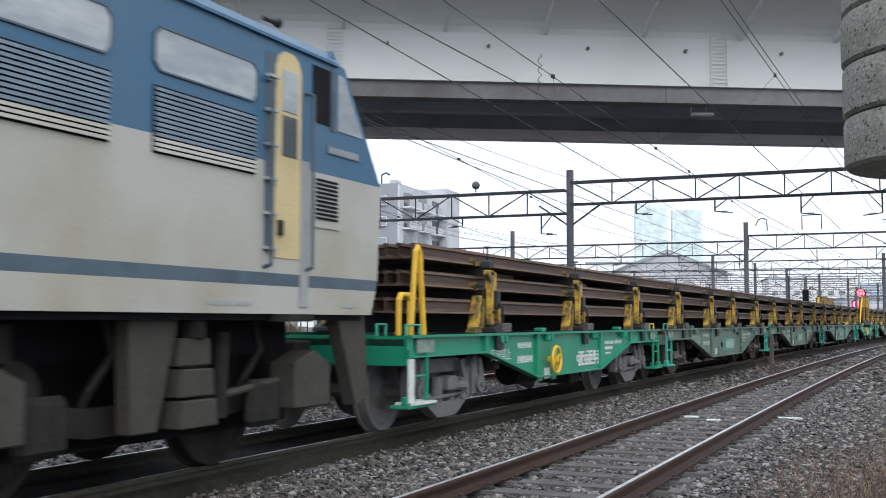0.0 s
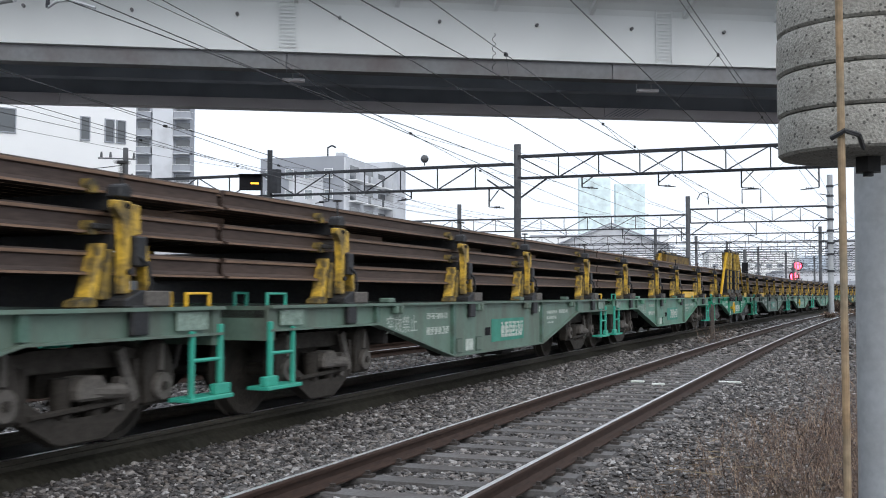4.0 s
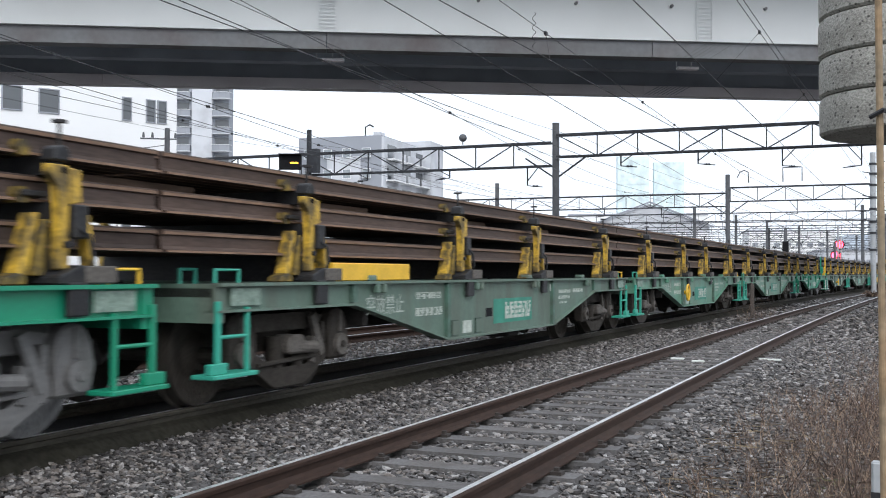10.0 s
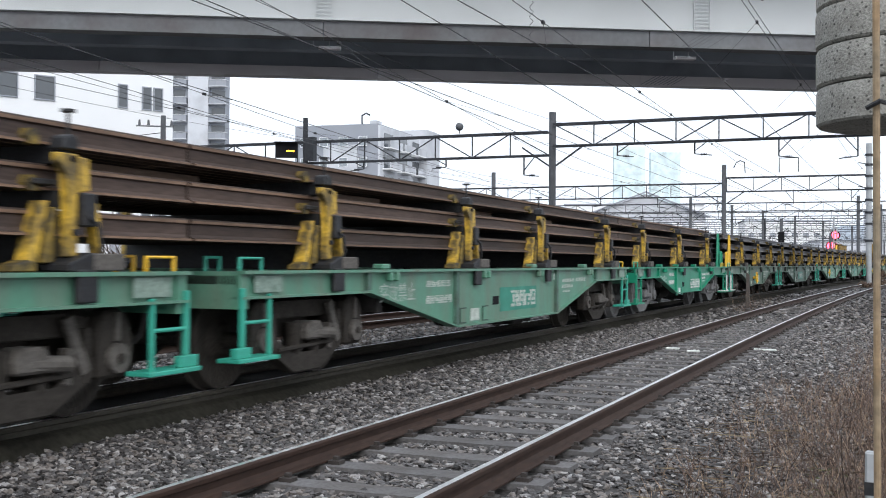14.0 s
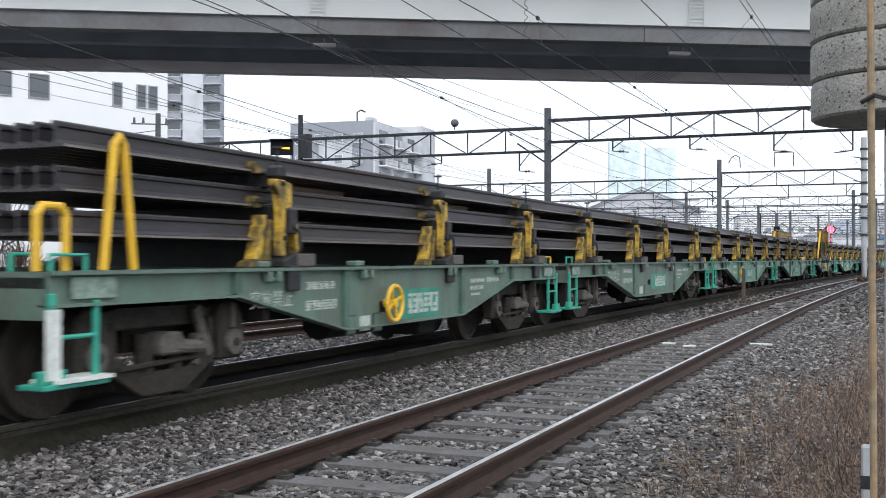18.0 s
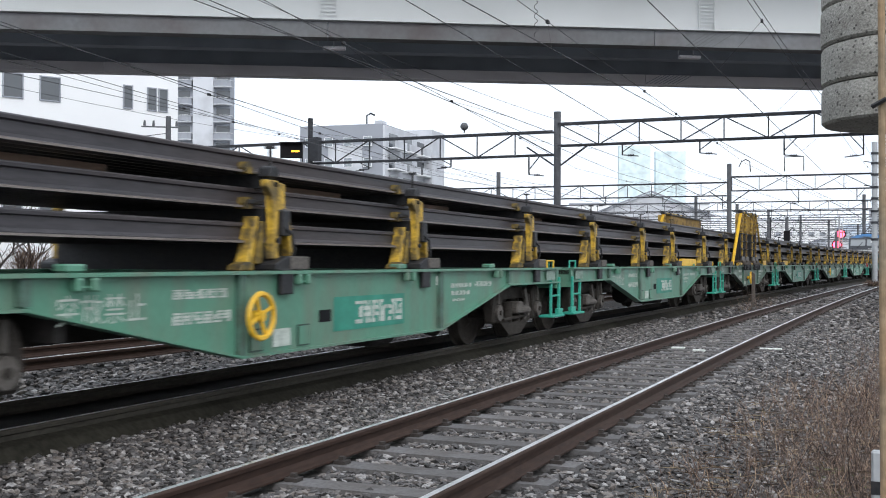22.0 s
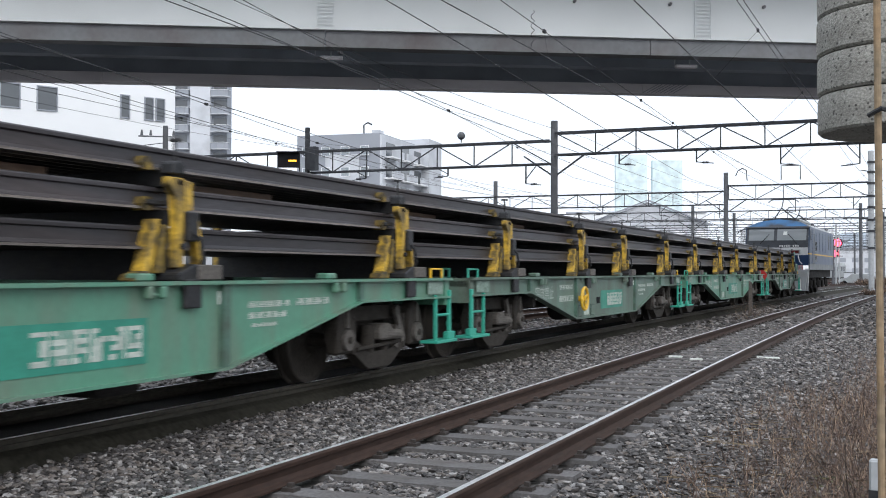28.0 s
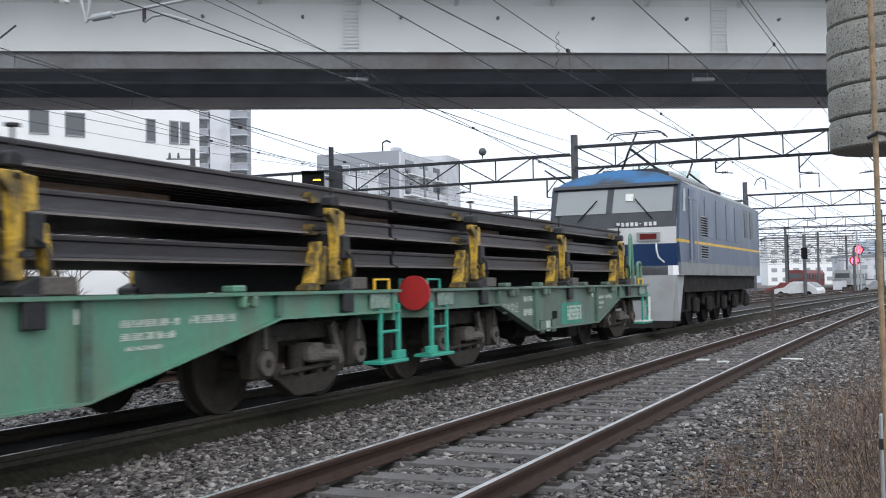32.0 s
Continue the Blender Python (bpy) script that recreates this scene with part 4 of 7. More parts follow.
for x, z in ((-11.93, 5.6), (-14.55, 4.62)):
    for k in range(3):
        part("insulator", rod(nb(), (x + k * 0.07, 0, z + k * 0.05 + 0.02), (x + k * 0.07 + 0.045, 0, z + k * 0.05 + 0.05), 0.085 - 0.012 * k, 14), M_WALLWHITE, near_arm, "white ribbed insulator")

# small fittings and slanting pipe runs on the bridge
for e, n in ((0.2, 33.2), (11.5, 33.2)):
    lampb = thing("bridge_fitting", "small pinkish lamp plate hung under the bridge edge", "lamp", on_bridge(e, n, BZ - 0.16), group="bridge lamps")
    part("plate", box(nb(), -0.35, 0.35, -0.1, 0.1, 0, 0.1), M_FLANGE, lampb, bevel=0.02)
    for x in (-0.5, -0.02):
        part("hanger", rod(nb(), (x, -0.4, 0.02), (x, -0.4, 0.75), 0.018, 6), M_WALLPALE, lampb)
run = thing("pipe_run", "slanting bundle of thin dark pipes on the bridge girder", "pipes", on_bridge(11.4, 32.1, BZ))
for i in range(8):
    part("pipe", bar(nb(), (i * 0.17 - 0.75, -0.02, 0.01), (i * 0.17, -0.02, 0.48), 0.02, 0.02), M_GIRDER, run)
run = thing("pipe_run", "slanting bundle of thin dark pipes on the far bridge flange", "pipes", on_bridge(12.6, 39.6, BZ + 0.1))
for i in range(8):
    part("pipe", bar(nb(), (i * 0.17 - 0.6, -0.02, 0.01), (i * 0.17, -0.02, 0.35), 0.02, 0.02), M_SOFFIT, run)
for k in range(48):
    part("cable_clip", box(nb(), k * 0.75 - 6.0, k * 0.75 - 5.95, 1.9, 1.95, 1.55, 1.88), M_POLE, bridge)

# ---- bare trees and a parked van beyond the yard ----
def bare_tree(x, y, h, seed):
    """Leafless tree: a tapered trunk that forks into limbs and twigs."""
    rng = random.Random(seed)
    t = thing("bare_tree", "leafless grey-brown tree beyond the tracks", "tree", pose(x, y, -0.5), group="bare trees")
    trunk, limbs = nb(), nb()
    pipe(trunk, [(0, 0, 0), (0.03, 0, h * 0.2), (-0.02, 0.05, h * 0.42)], 0.09, 8)

    def grow(p, d, l, r, depth):
        q = p + d * l * 0.5 + Vector((rng.uniform(-1, 1), rng.uniform(-1, 1), 0)) * l * 0.08
        e = q + (d + Vector((rng.uniform(-0.3, 0.3), rng.uniform(-0.3, 0.3), 0.1))).normalized() * l * 0.5
        rod(limbs, p, q, r, 5, r * 0.8), rod(limbs, q, e, r * 0.8, 5, r * 0.55)
        if depth:
            for k in range(3):
                a = rng.uniform(0, 6.28)
                n = (d + Vector((math.cos(a), math.sin(a), rng.uniform(-0.1, 0.4))) * 0.75).normalized()
                grow(q if k == 0 else e, n, l * rng.uniform(0.55, 0.8), r * 0.55, depth - 1)
    for k in range(5):
        a = k * 1.26 + rng.uniform(-0.3, 0.3)
        grow(Vector((0, 0, h * (0.26 + 0.04 * k))), Vector((math.cos(a) * 0.7, math.sin(a) * 0.7, 0.7)), h * 0.28, 0.05, 3)
    part("trunk", trunk, M_BARK, t, smooth=True)
    part("branchwork", limbs, M_BARK, t)


for k, (x, y, h) in enumerate(((-33.5, 33.0, 4.2), (-36.5, 38.0, 4.6), (-31.0, 28.5, 3.8), (-37.0, 44.5, 4.0))):
    bare_tree(x, y, h, 40 + k)
van = thing("parked_van", "white delivery van parked beyond the tracks", "van", pose(-36.0, 30.5, -0.48, 0, 0, 40))
part("body", slab(nb(), [(-2.2, 0.35), (2.2, 0.35), (2.2, 0.95), (1.6, 1.15), (1.05, 1.95), (-2.15, 1.98), (-2.2, 1.0)], "x", -0.85, 0.85), M_WALLWHITE, van, bevel=0.06)
part("side_glass", slab(nb(), [(-1.9, 1.15), (1.25, 1.15), (0.95, 1.75), (-1.9, 1.75)], "x", 0.852, 0.86), M_GLASSDARK, van)
part("windscreen", slab(nb(), [(1.62, 1.16), (1.1, 1.88), (1.13, 1.9), (1.65, 1.18)], "x", -0.75, 0.75), M_GLASSDARK, van)
for s in (-0.75, 0.75):
    for y in (-1.35, 1.4):
        part("wheel_rim", rod(nb(), (s - 0.1, y, 0.3), (s + 0.12, y, 0.3), 0.3, 16), M_DARK, van)

# ---- buildings beyond the yard ----
def windows_on(parent, cols, rows, x0, dx, z0, dz, w, h, y, m, frame=None):
    for i in range(cols):
        for j in range(rows):
            a, b = x0 + i * dx, z0 + j * dz
            win = part("window", box(nb(), a, a + w, y - 0.03, y, b, b + h), m, parent)
            if frame:
                bm = nb()
                box(bm, a - 0.06, a, y - 0.07, y, b - 0.06, b + h + 0.06), box(bm, a + w, a + w + 0.06, y - 0.07, y, b - 0.06, b + h + 0.06)
                box(bm, a, a + w, y - 0.07, y, b - 0.06, b), box(bm, a, a + w, y - 0.07, y, b + h, b + h + 0.06)
                part("window_frame", bm, frame, win)


def facade(x0, y0, x1, y1):
    """Pose at (x0, y0) with the x axis along the facade and -y outwards to the tracks."""
    return Matrix.Translation((x0, y0, -0.5)) @ Matrix.Rotation(math.atan2(y1 - y0, x1 - x0), 4, "Z")


# ---- poles, sheds, bushes and vehicles beyond the yard ----
def utility_pole(x, y, h):
    g = thing("utility_pole", "grey concrete utility pole with crossarms and insulators", "utility pole", pose(x, y, -0.5, 0, 0, 35), group="utility poles")
    part("shaft", rod(nb(), (0, 0, 0), (0, 0, h), 0.17, 12, 0.12), M_MAST, g, smooth=True)
    for z, w in ((h - 0.5, 1.25), (h - 1.5, 1.0), (h - 3.6, 1.0)):
        arm = part("crossarm", bar(nb(), (-w, 0.13, z), (w * 0.4, 0.13, z), 0.06, 0.06), M_MAST, g)
        for u in (-w + 0.15, -w * 0.55, w * 0.3):
            part("insulator", rod(nb(), (u, 0.13, z + 0.05), (u, 0.13, z + 0.3), 0.07, 8, 0.04), M_MAST, arm)
    part("transformer", rod(nb(), (0.38, 0, h - 3.2), (0.38, 0, h - 2.3), 0.27, 12), M_TRUSS, g)
    for i in range(10):
        part("step_bolt", rod(nb(), (-0.32, 0, 1.5 + i * 0.5), (0.32, 0, 1.5 + i * 0.5), 0.014, 5), M_TRUSS, g)
    return g


for x, y, h in ((-31.9, 42.0, 8.5), (-40.5, 39.0, 8.0)):
    utility_pole(x, y, h)
for k, (za, zb) in enumerate(((6.9, 7.2), (6.4, 6.5), (5.2, 5.0), (4.6, 4.4), (4.2, 4.1))):
    pts = [(-40.5 + 8.6 * u, 39 + 3 * u, za + (zb - za) * u - 0.9 * u * (1 - u)) for u in np.linspace(0, 1, 9)]
    wire("street_cable", "sagging street cable between utility poles", pts, 0.018)

kiosk = thing("low_building", "low cream building with a band of dark windows", "building", facade(-38.5, 47.0, -33.0, 52.5))
part("wall", box(nb(), 0, 7.8, 0, 6, 0, 3.3), M_WALLPALE, kiosk)
part("roof_edge", box(nb(), -0.2, 8.0, -0.25, 6.2, 3.3, 3.55), M_TRUSS, kiosk)
for i in range(5):
    win = part("window", box(nb(), 0.5 + i * 1.45, 1.6 + i * 1.45, -0.04, 0.0, 1.3, 2.7), M_GLASSDARK, kiosk)
    part("window_frame", box(nb(), 1.02 + i * 1.45, 1.08 + i * 1.45, -0.07, -0.041, 1.3, 2.7), M_WALLGREY, win)


def bush(x, y, w, h, seed):
    """Leafless bush: many thin forked stems from one root."""
    rng = random.Random(seed)
    bm = nb()
    for i in range(46):
        a = rng.uniform(0, 6.28)
        p = Vector((rng.uniform(-0.15, 0.15), rng.uniform(-0.15, 0.15), 0))
        d = Vector((math.cos(a) * rng.uniform(0.1, 0.9) * w / h, math.sin(a) * rng.uniform(0.1, 0.9) * w / h, 1)).normalized()
        q = p + d * h * rng.uniform(0.4, 0.6)
        bar(bm, p, q, 0.025, 0.025)
        for k in range(4):
            e = q + (d + Vector((rng.uniform(-1, 1), rng.uniform(-1, 1), rng.uniform(0, 0.7)))).normalized() * h * rng.uniform(0.2, 0.45)
            bar(bm, q, e, 0.014, 0.014)
            bar(bm, q.lerp(e, 0.5), e + Vector((rng.uniform(-0.3, 0.3), rng.uniform(-0.3, 0.3), 0.1)) * h * 0.4, 0.01, 0.01)
    return solid("bare_bush", bm, M_TWIG, "leafless brown bush at the edge of the yard", "bush", at=pose(x, y, -0.5), group="bare bushes")


for k, (x, y, w, h) in enumerate(((-33.0, 41.0, 2.2, 2.6), (-30.2, 38.5, 1.8, 2.2), (-34.8, 36.0, 1.8, 2.4), (-28.0, 45.5, 1.6, 1.8), (-1.2, 66.0, 1.4, 0.8), (-0.2, 72.0, 1.6, 0.9), (1.6, 80.0, 1.8, 1.1), (-0.9, 92.0, 1.8, 1.5), (2.8, 98.0, 2.0, 1.7), (-2.4, 104.0, 1.5, 1.2))):
    bush(x, y, w, h, 300 + k)


def parked_car(x, y, turn, m, label):
    c = thing("parked_car", label, "car", pose(x, y, -0.48, 0, 0, turn), group="cars parked by the yard")
    part("body", slab(nb(), [(-2.0, 0.3), (2.0, 0.3), (2.05, 0.62), (1.9, 0.82), (1.0, 0.9), (0.5, 1.38), (-1.2, 1.4), (-1.9, 0.92), (-2.05, 0.7)], "x", -0.8, 0.8), m, c, bevel=0.05)
    part("side_glass", slab(nb(), [(-1.5, 0.93), (0.8, 0.93), (0.42, 1.3), (-1.12, 1.32)], "x", 0.802, 0.81), M_GLASSDARK, c)
    part("rear_glass", slab(nb(), [(-1.9, 0.97), (-1.26, 1.37), (-1.28, 1.385), (-1.92, 0.98)], "x", -0.68, 0.68), M_GLASSDARK, c)
    for s in (-0.72, 0.72):
        for u in (-1.25, 1.3):
            wheel_t = part("tyre", rod(nb(), (s - 0.09, u, 0.31), (s + 0.1, u, 0.31), 0.31, 16), M_DARK, c)
            part("hub_cap", rod(nb(), (s + 0.1, u, 0.31), (s + 0.11, u, 0.31), 0.19, 12), M_POLE, wheel_t)


parked_car(-9.2, 98.0, 70, M_ENGWHITE, "small white car parked beyond the tracks")
parked_car(-11.6, 112.0, 80, M_DULLRED, "dark red car parked beyond the tracks")
parked_car(-3.6, 134.0, 75, M_ENGGREY, "silver car parked beyond the tracks")
for k, (x, y) in enumerate(((-15.5, 176.0), (-9.5, 190.0))):
    rc = thing("railcar", "dark red railcar standing in the yard", "railcar", pose(x, y, -0.73, 0, 0, -8), group="railcars in the yard")
    part("body", slab(nb(), [(-1.35, 0.95), (1.35, 0.95), (1.38, 2.9), (1.1, 3.4), (-1.1, 3.4), (-1.38, 2.9)], "y", -7, 7), M_DULLRED if k == 0 else M_ENGGREY, rc)
    part("front_window", box(nb(), -1.1, 1.1, -7.03, -7.0, 2.1, 2.85), M_GLASSDARK, rc)
    for i in range(6):
        part("side_window", box(nb(), 1.36, 1.39, -6 + i * 2.1, -4.7 + i * 2.1, 2.0, 2.75), M_GLASSDARK, rc)
    part("underframe", box(nb(), -1.2, 1.2, -6.6, 6.6, 0.25, 0.95), M_UNDER, rc)

hall = thing("office_building", "white rendered building with few dark windows", "building", facade(-49.2, 45.0, -42.6, 57.1))
LEN = 13.75
part("wall", box(nb(), 0, LEN, 0, 16, 0, 19), M_WALLWHITE, hall)
part("roof_edge", box(nb(), -0.15, LEN + 0.15, -0.15, 16.1, 19.0, 19.5), M_WALLPALE, hall)
for a, w in ((2.9, 1.05), (5.03, 1.1), (10.15, 0.5), (11.72, 0.5), (12.48, 0.5)):
    for z in (11.18, 7.3, 15.0, 3.6):
        win = part("window", box(nb(), a, a + w, -0.03, 0.0, z, z + 1.35), M_GLASSDARK, hall)
        bm = nb()
        box(bm, a - 0.07, a, -0.08, 0, z - 0.07, z + 1.42), box(bm, a + w, a + w + 0.07, -0.08, 0, z - 0.07, z + 1.42)
        box(bm, a, a + w, -0.08, 0, z - 0.07, z), box(bm, a, a + w, -0.08, 0, z + 1.35, z + 1.42)
        part("window_frame", bm, M_WALLGREY, win)
wing = thing("office_building", "pale annex of the white building", "building", facade(-62, 38, -49.3, 45.0))
part("wall", box(nb(), 0, 14.3, 0, 14, 0, 17), M_WALLPALE, wing)
windows_on(wing, 3, 3, 1.5, 4.2, 5.0, 3.8, 1.2, 1.5, 0, M_GLASSDARK)

tower = thing("apartment_tower", "tall pale apartment tower with stacked rounded balconies", "apartment tower", facade(-111.9, 147.6, -102.3, 151.65))
part("dark_bay", box(nb(), 1.0, 3.9, 0.9, 6, 0, 62), M_WALLGREY, tower)
part("edge_strip", box(nb(), 0.2, 1.0, 0.3, 5, 0, 62), M_WALLPALE, tower)
part("plain_bay", box(nb(), 3.9, 7.3, 0, 6, 0, 63), M_WALLPALE, tower)
part("side_bay", box(nb(), 7.3, 9.9, 1.2, 5, 0, 62), M_WALLGREY, tower)
for j in range(19):
    z = 1.2 + j * 2.95
    for x0, x1 in ((1.0, 3.85), (7.32, 10.5)):
        w = x1 - x0
        curve = [(x0, 0.9), (x0, -0.2), (x0 + w * 0.4, -0.55), (x0 + w * 0.75, -0.5), (x0 + w * 0.95, -0.1), (x1, 0.9)]
        bal = part("balcony", slab(nb(), curve, "z", z, z + 0.16), M_WALLPALE, tower)
        part("parapet", slab(nb(), [(x0 + 0.05, 0.85), (x0 + 0.05, -0.12), (x0 + w * 0.4, -0.45), (x0 + w * 0.74, -0.4), (x0 + w * 0.92, -0.05), (x1 - 0.1, 0.85)], "z", z + 0.16, z + 1.15), M_WALLGREY, bal)
        part("parapet_cap", slab(nb(), curve, "z", z + 1.15, z + 1.21), M_WALLWHITE, bal)
        part("balcony_door", box(nb(), x0 + 0.3, x1 - 0.6, 0.84 if x0 < 5 else 1.14, 0.9 if x0 < 5 else 1.2, z + 1.3, z + 2.5), M_GLASSDARK, bal)

flats = thing("apartment_building", "grey apartment building with a stepped top and balconies", "apartment building", facade(-76.5, 130.2, -64.1, 131.2))
part("wall", box(nb(), 0, 12.4, 0, 14, 0, 20.4), M_WALLGREY, flats)
part("pale_front", box(nb(), 4.4, 9.4, -0.25, -0.002, 0, 17.6), M_WALLPALE, flats)
part("right_front", box(nb(), 12.4, 12.7, 0, 20, 0, 20.2), M_WALLPALE, flats)
part("far_block", box(nb(), 6.0, 14.0, 16, 22, 0, 21.4), M_WALLPALE, flats)
part("roof_pipe", pipe(nb(), [(8.8, 3, 20.4), (8.8, 3, 22.0), (9.4, 3, 22.3), (10.0, 3, 22.0)], 0.12, 6), M_TRUSS, flats)
part("roof_box", box(nb(), 9.6, 10.6, 4, 6, 20.4, 21.4), M_WALLPALE, flats)
windows_on(flats, 4, 6, 1.0, 2.9, 3.2, 2.85, 1.15, 1.2, -0.26, M_GLASS, M_WALLWHITE)
for j in range(6):
    for k in range(3):
        y = 1.0 + k * 5.8
        bal = part("balcony", box(nb(), 12.7, 13.9, y, y + 4.6, 2.6 + j * 2.9, 2.76 + j * 2.9), M_WALLWHITE, flats)
        part("parapet", box(nb(), 13.78, 13.9, y, y + 4.6, 2.76 + j * 2.9, 3.7 + j * 2.9), M_WALLPALE, bal)
        part("balcony_door", box(nb(), 12.7, 12.74, y + 0.5, y + 3.9, 2.9 + j * 2.9, 4.8 + j * 2.9), M_GLASSDARK, bal)

# far towers, their haze painted on as a pale colour
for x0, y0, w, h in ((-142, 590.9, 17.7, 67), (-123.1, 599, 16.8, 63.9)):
    t = thing("office_tower", "distant office tower painted pale blue for haze", "tower", facade(x0, y0, x0 + 15.7, y0 + 7), group="distant office towers")
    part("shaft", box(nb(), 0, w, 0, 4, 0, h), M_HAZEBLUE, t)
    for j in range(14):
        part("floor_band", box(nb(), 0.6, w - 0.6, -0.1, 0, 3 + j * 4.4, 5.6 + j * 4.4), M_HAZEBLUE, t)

shed = thing("train_shed", "pale grey shed with a low gabled roof", "shed", facade(-50.8, 195.7, -31.6, 203.9))
part("wall", slab(nb(), [(0, 0), (20.9, 0), (20.9, 10.4), (9.6, 14.6), (0, 11.0)], "y", 0, 30), M_WALLPALE, shed)
bm = nb()
bar(bm, (-0.6, -0.4, 10.9), (9.6, -0.4, 14.9), 0.5, 0.3), bar(bm, (9.6, -0.4, 14.9), (21.6, -0.4, 10.3), 0.5, 0.3)
part("roof_verge", bm, M_WALLGREY, shed)
for i in range(10):
    part("wall_panel", box(nb(), 0.3 + i * 2.05, 2.2 + i * 2.05, -0.12, 0, 1.5, 9.2), M_WALLWHITE if i % 2 else M_WALLPALE, shed)
for x, y, w, d, h in ((20, 300, 30, 25, 6), (52, 330, 26, 22, 10), (-75, 260, 34, 25, 16), (10, 420, 40, 20, 15), (-140, 230, 26, 18, 9), (-20, 360, 26, 20, 9), (-48, 400, 30, 20, 17), (60, 470, 44, 24, 22), (-6, 520, 30, 20, 26)):
    b = thing("low_building", "pale low building beyond the yard", "building", pose(x, y, -0.5, 0, 0, 14), group="low buildings beyond the yard")
    part("wall", box(nb(), 0, w, 0, d, 0, h), random.choice((M_WALLPALE, M_WALLWHITE)), b)
    part("roof_edge", box(nb(), -0.2, w + 0.2, -0.2, d + 0.2, h, h + 0.4), M_WALLGREY, b)
    windows_on(b, max(2, int(w / 4)), max(1, int(h / 3.6)), 1.2, 3.8, 1.4, 3.3, 2.0, 1.4, 0, M_WALLGREY)
hill = []
rng = random.Random(9)
for i in range(61):
    x = -900 + i * 40
    hill.append((x, 1650 + 60 * math.sin(i), 46 + 9 * math.sin(i * 0.35) + 5 * math.sin(i * 0.9 + 1) + rng.uniform(-1.5, 1.5)))
bm = nb()
top = [bm.verts.new(p) for p in hill]
low = [bm.verts.new((p[0], p[1] - 260, -2)) for p in hill]
for i in range(60):
    bm.faces.new((low[i], low[i + 1], top[i + 1], top[i]))
solid("backdrop_hills", bm, M_HILL, "wooded hills on the horizon, painted blue-grey for haze", "hills", kind="structure")

# ---- the train ----
LONG, SHORT = 13.82, 11.57
SHORTS = (1, 5, 9, 10, 14, 18)


def wheel_mesh(bm, s, r):
    """One wheel: tread, flange, dished web and hub."""
    prof = [(0.545, r + 0.025), (0.57, r + 0.027), (0.575, r), (0.685, r - 0.006), (0.69, r - 0.06), (0.655, r - 0.09), (0.64, 0.2), (0.68, 0.14), (0.70, 0.13), (0.70, 0.0), (0.54, 0.0), (0.545, r - 0.06)]
    n = 32
    rings = []
    for x, q in prof:
        rings.append([bm.verts.new((s * x, q * math.cos(6.28319 * k / n), q * math.sin(6.28319 * k / n))) for k in range(n)] if q else None)
    tip = {i: bm.verts.new((s * prof[i][0], 0, 0)) for i, g in enumerate(rings) if g is None}
    m = len(prof)
    for i in range(m):
        a, b = rings[i], rings[(i + 1) % m]
        if a is None and b is None:
            continue
        for k in range(n):
            if a and b:
                bm.faces.new((a[k], a[(k + 1) % n], b[(k + 1) % n], b[k]))
            elif a:
                bm.faces.new((a[k], a[(k + 1) % n], tip[(i + 1) % m]))
            else:
                bm.faces.new((tip[i], b[(k + 1) % n], b[k]))
    return bm


def wheelset(bogie, y, m, r=0.43):
    part("axle", rod(nb(), (-0.95, 0, 0), (0.95, 0, 0), 0.07, 10), m, bogie, at=pose(0, y, r), smooth=True)
    for s in (-1, 1):
        part("wheel", wheel_mesh(nb(), s, r), m, bogie, smooth=True, at=pose(0, y, r))




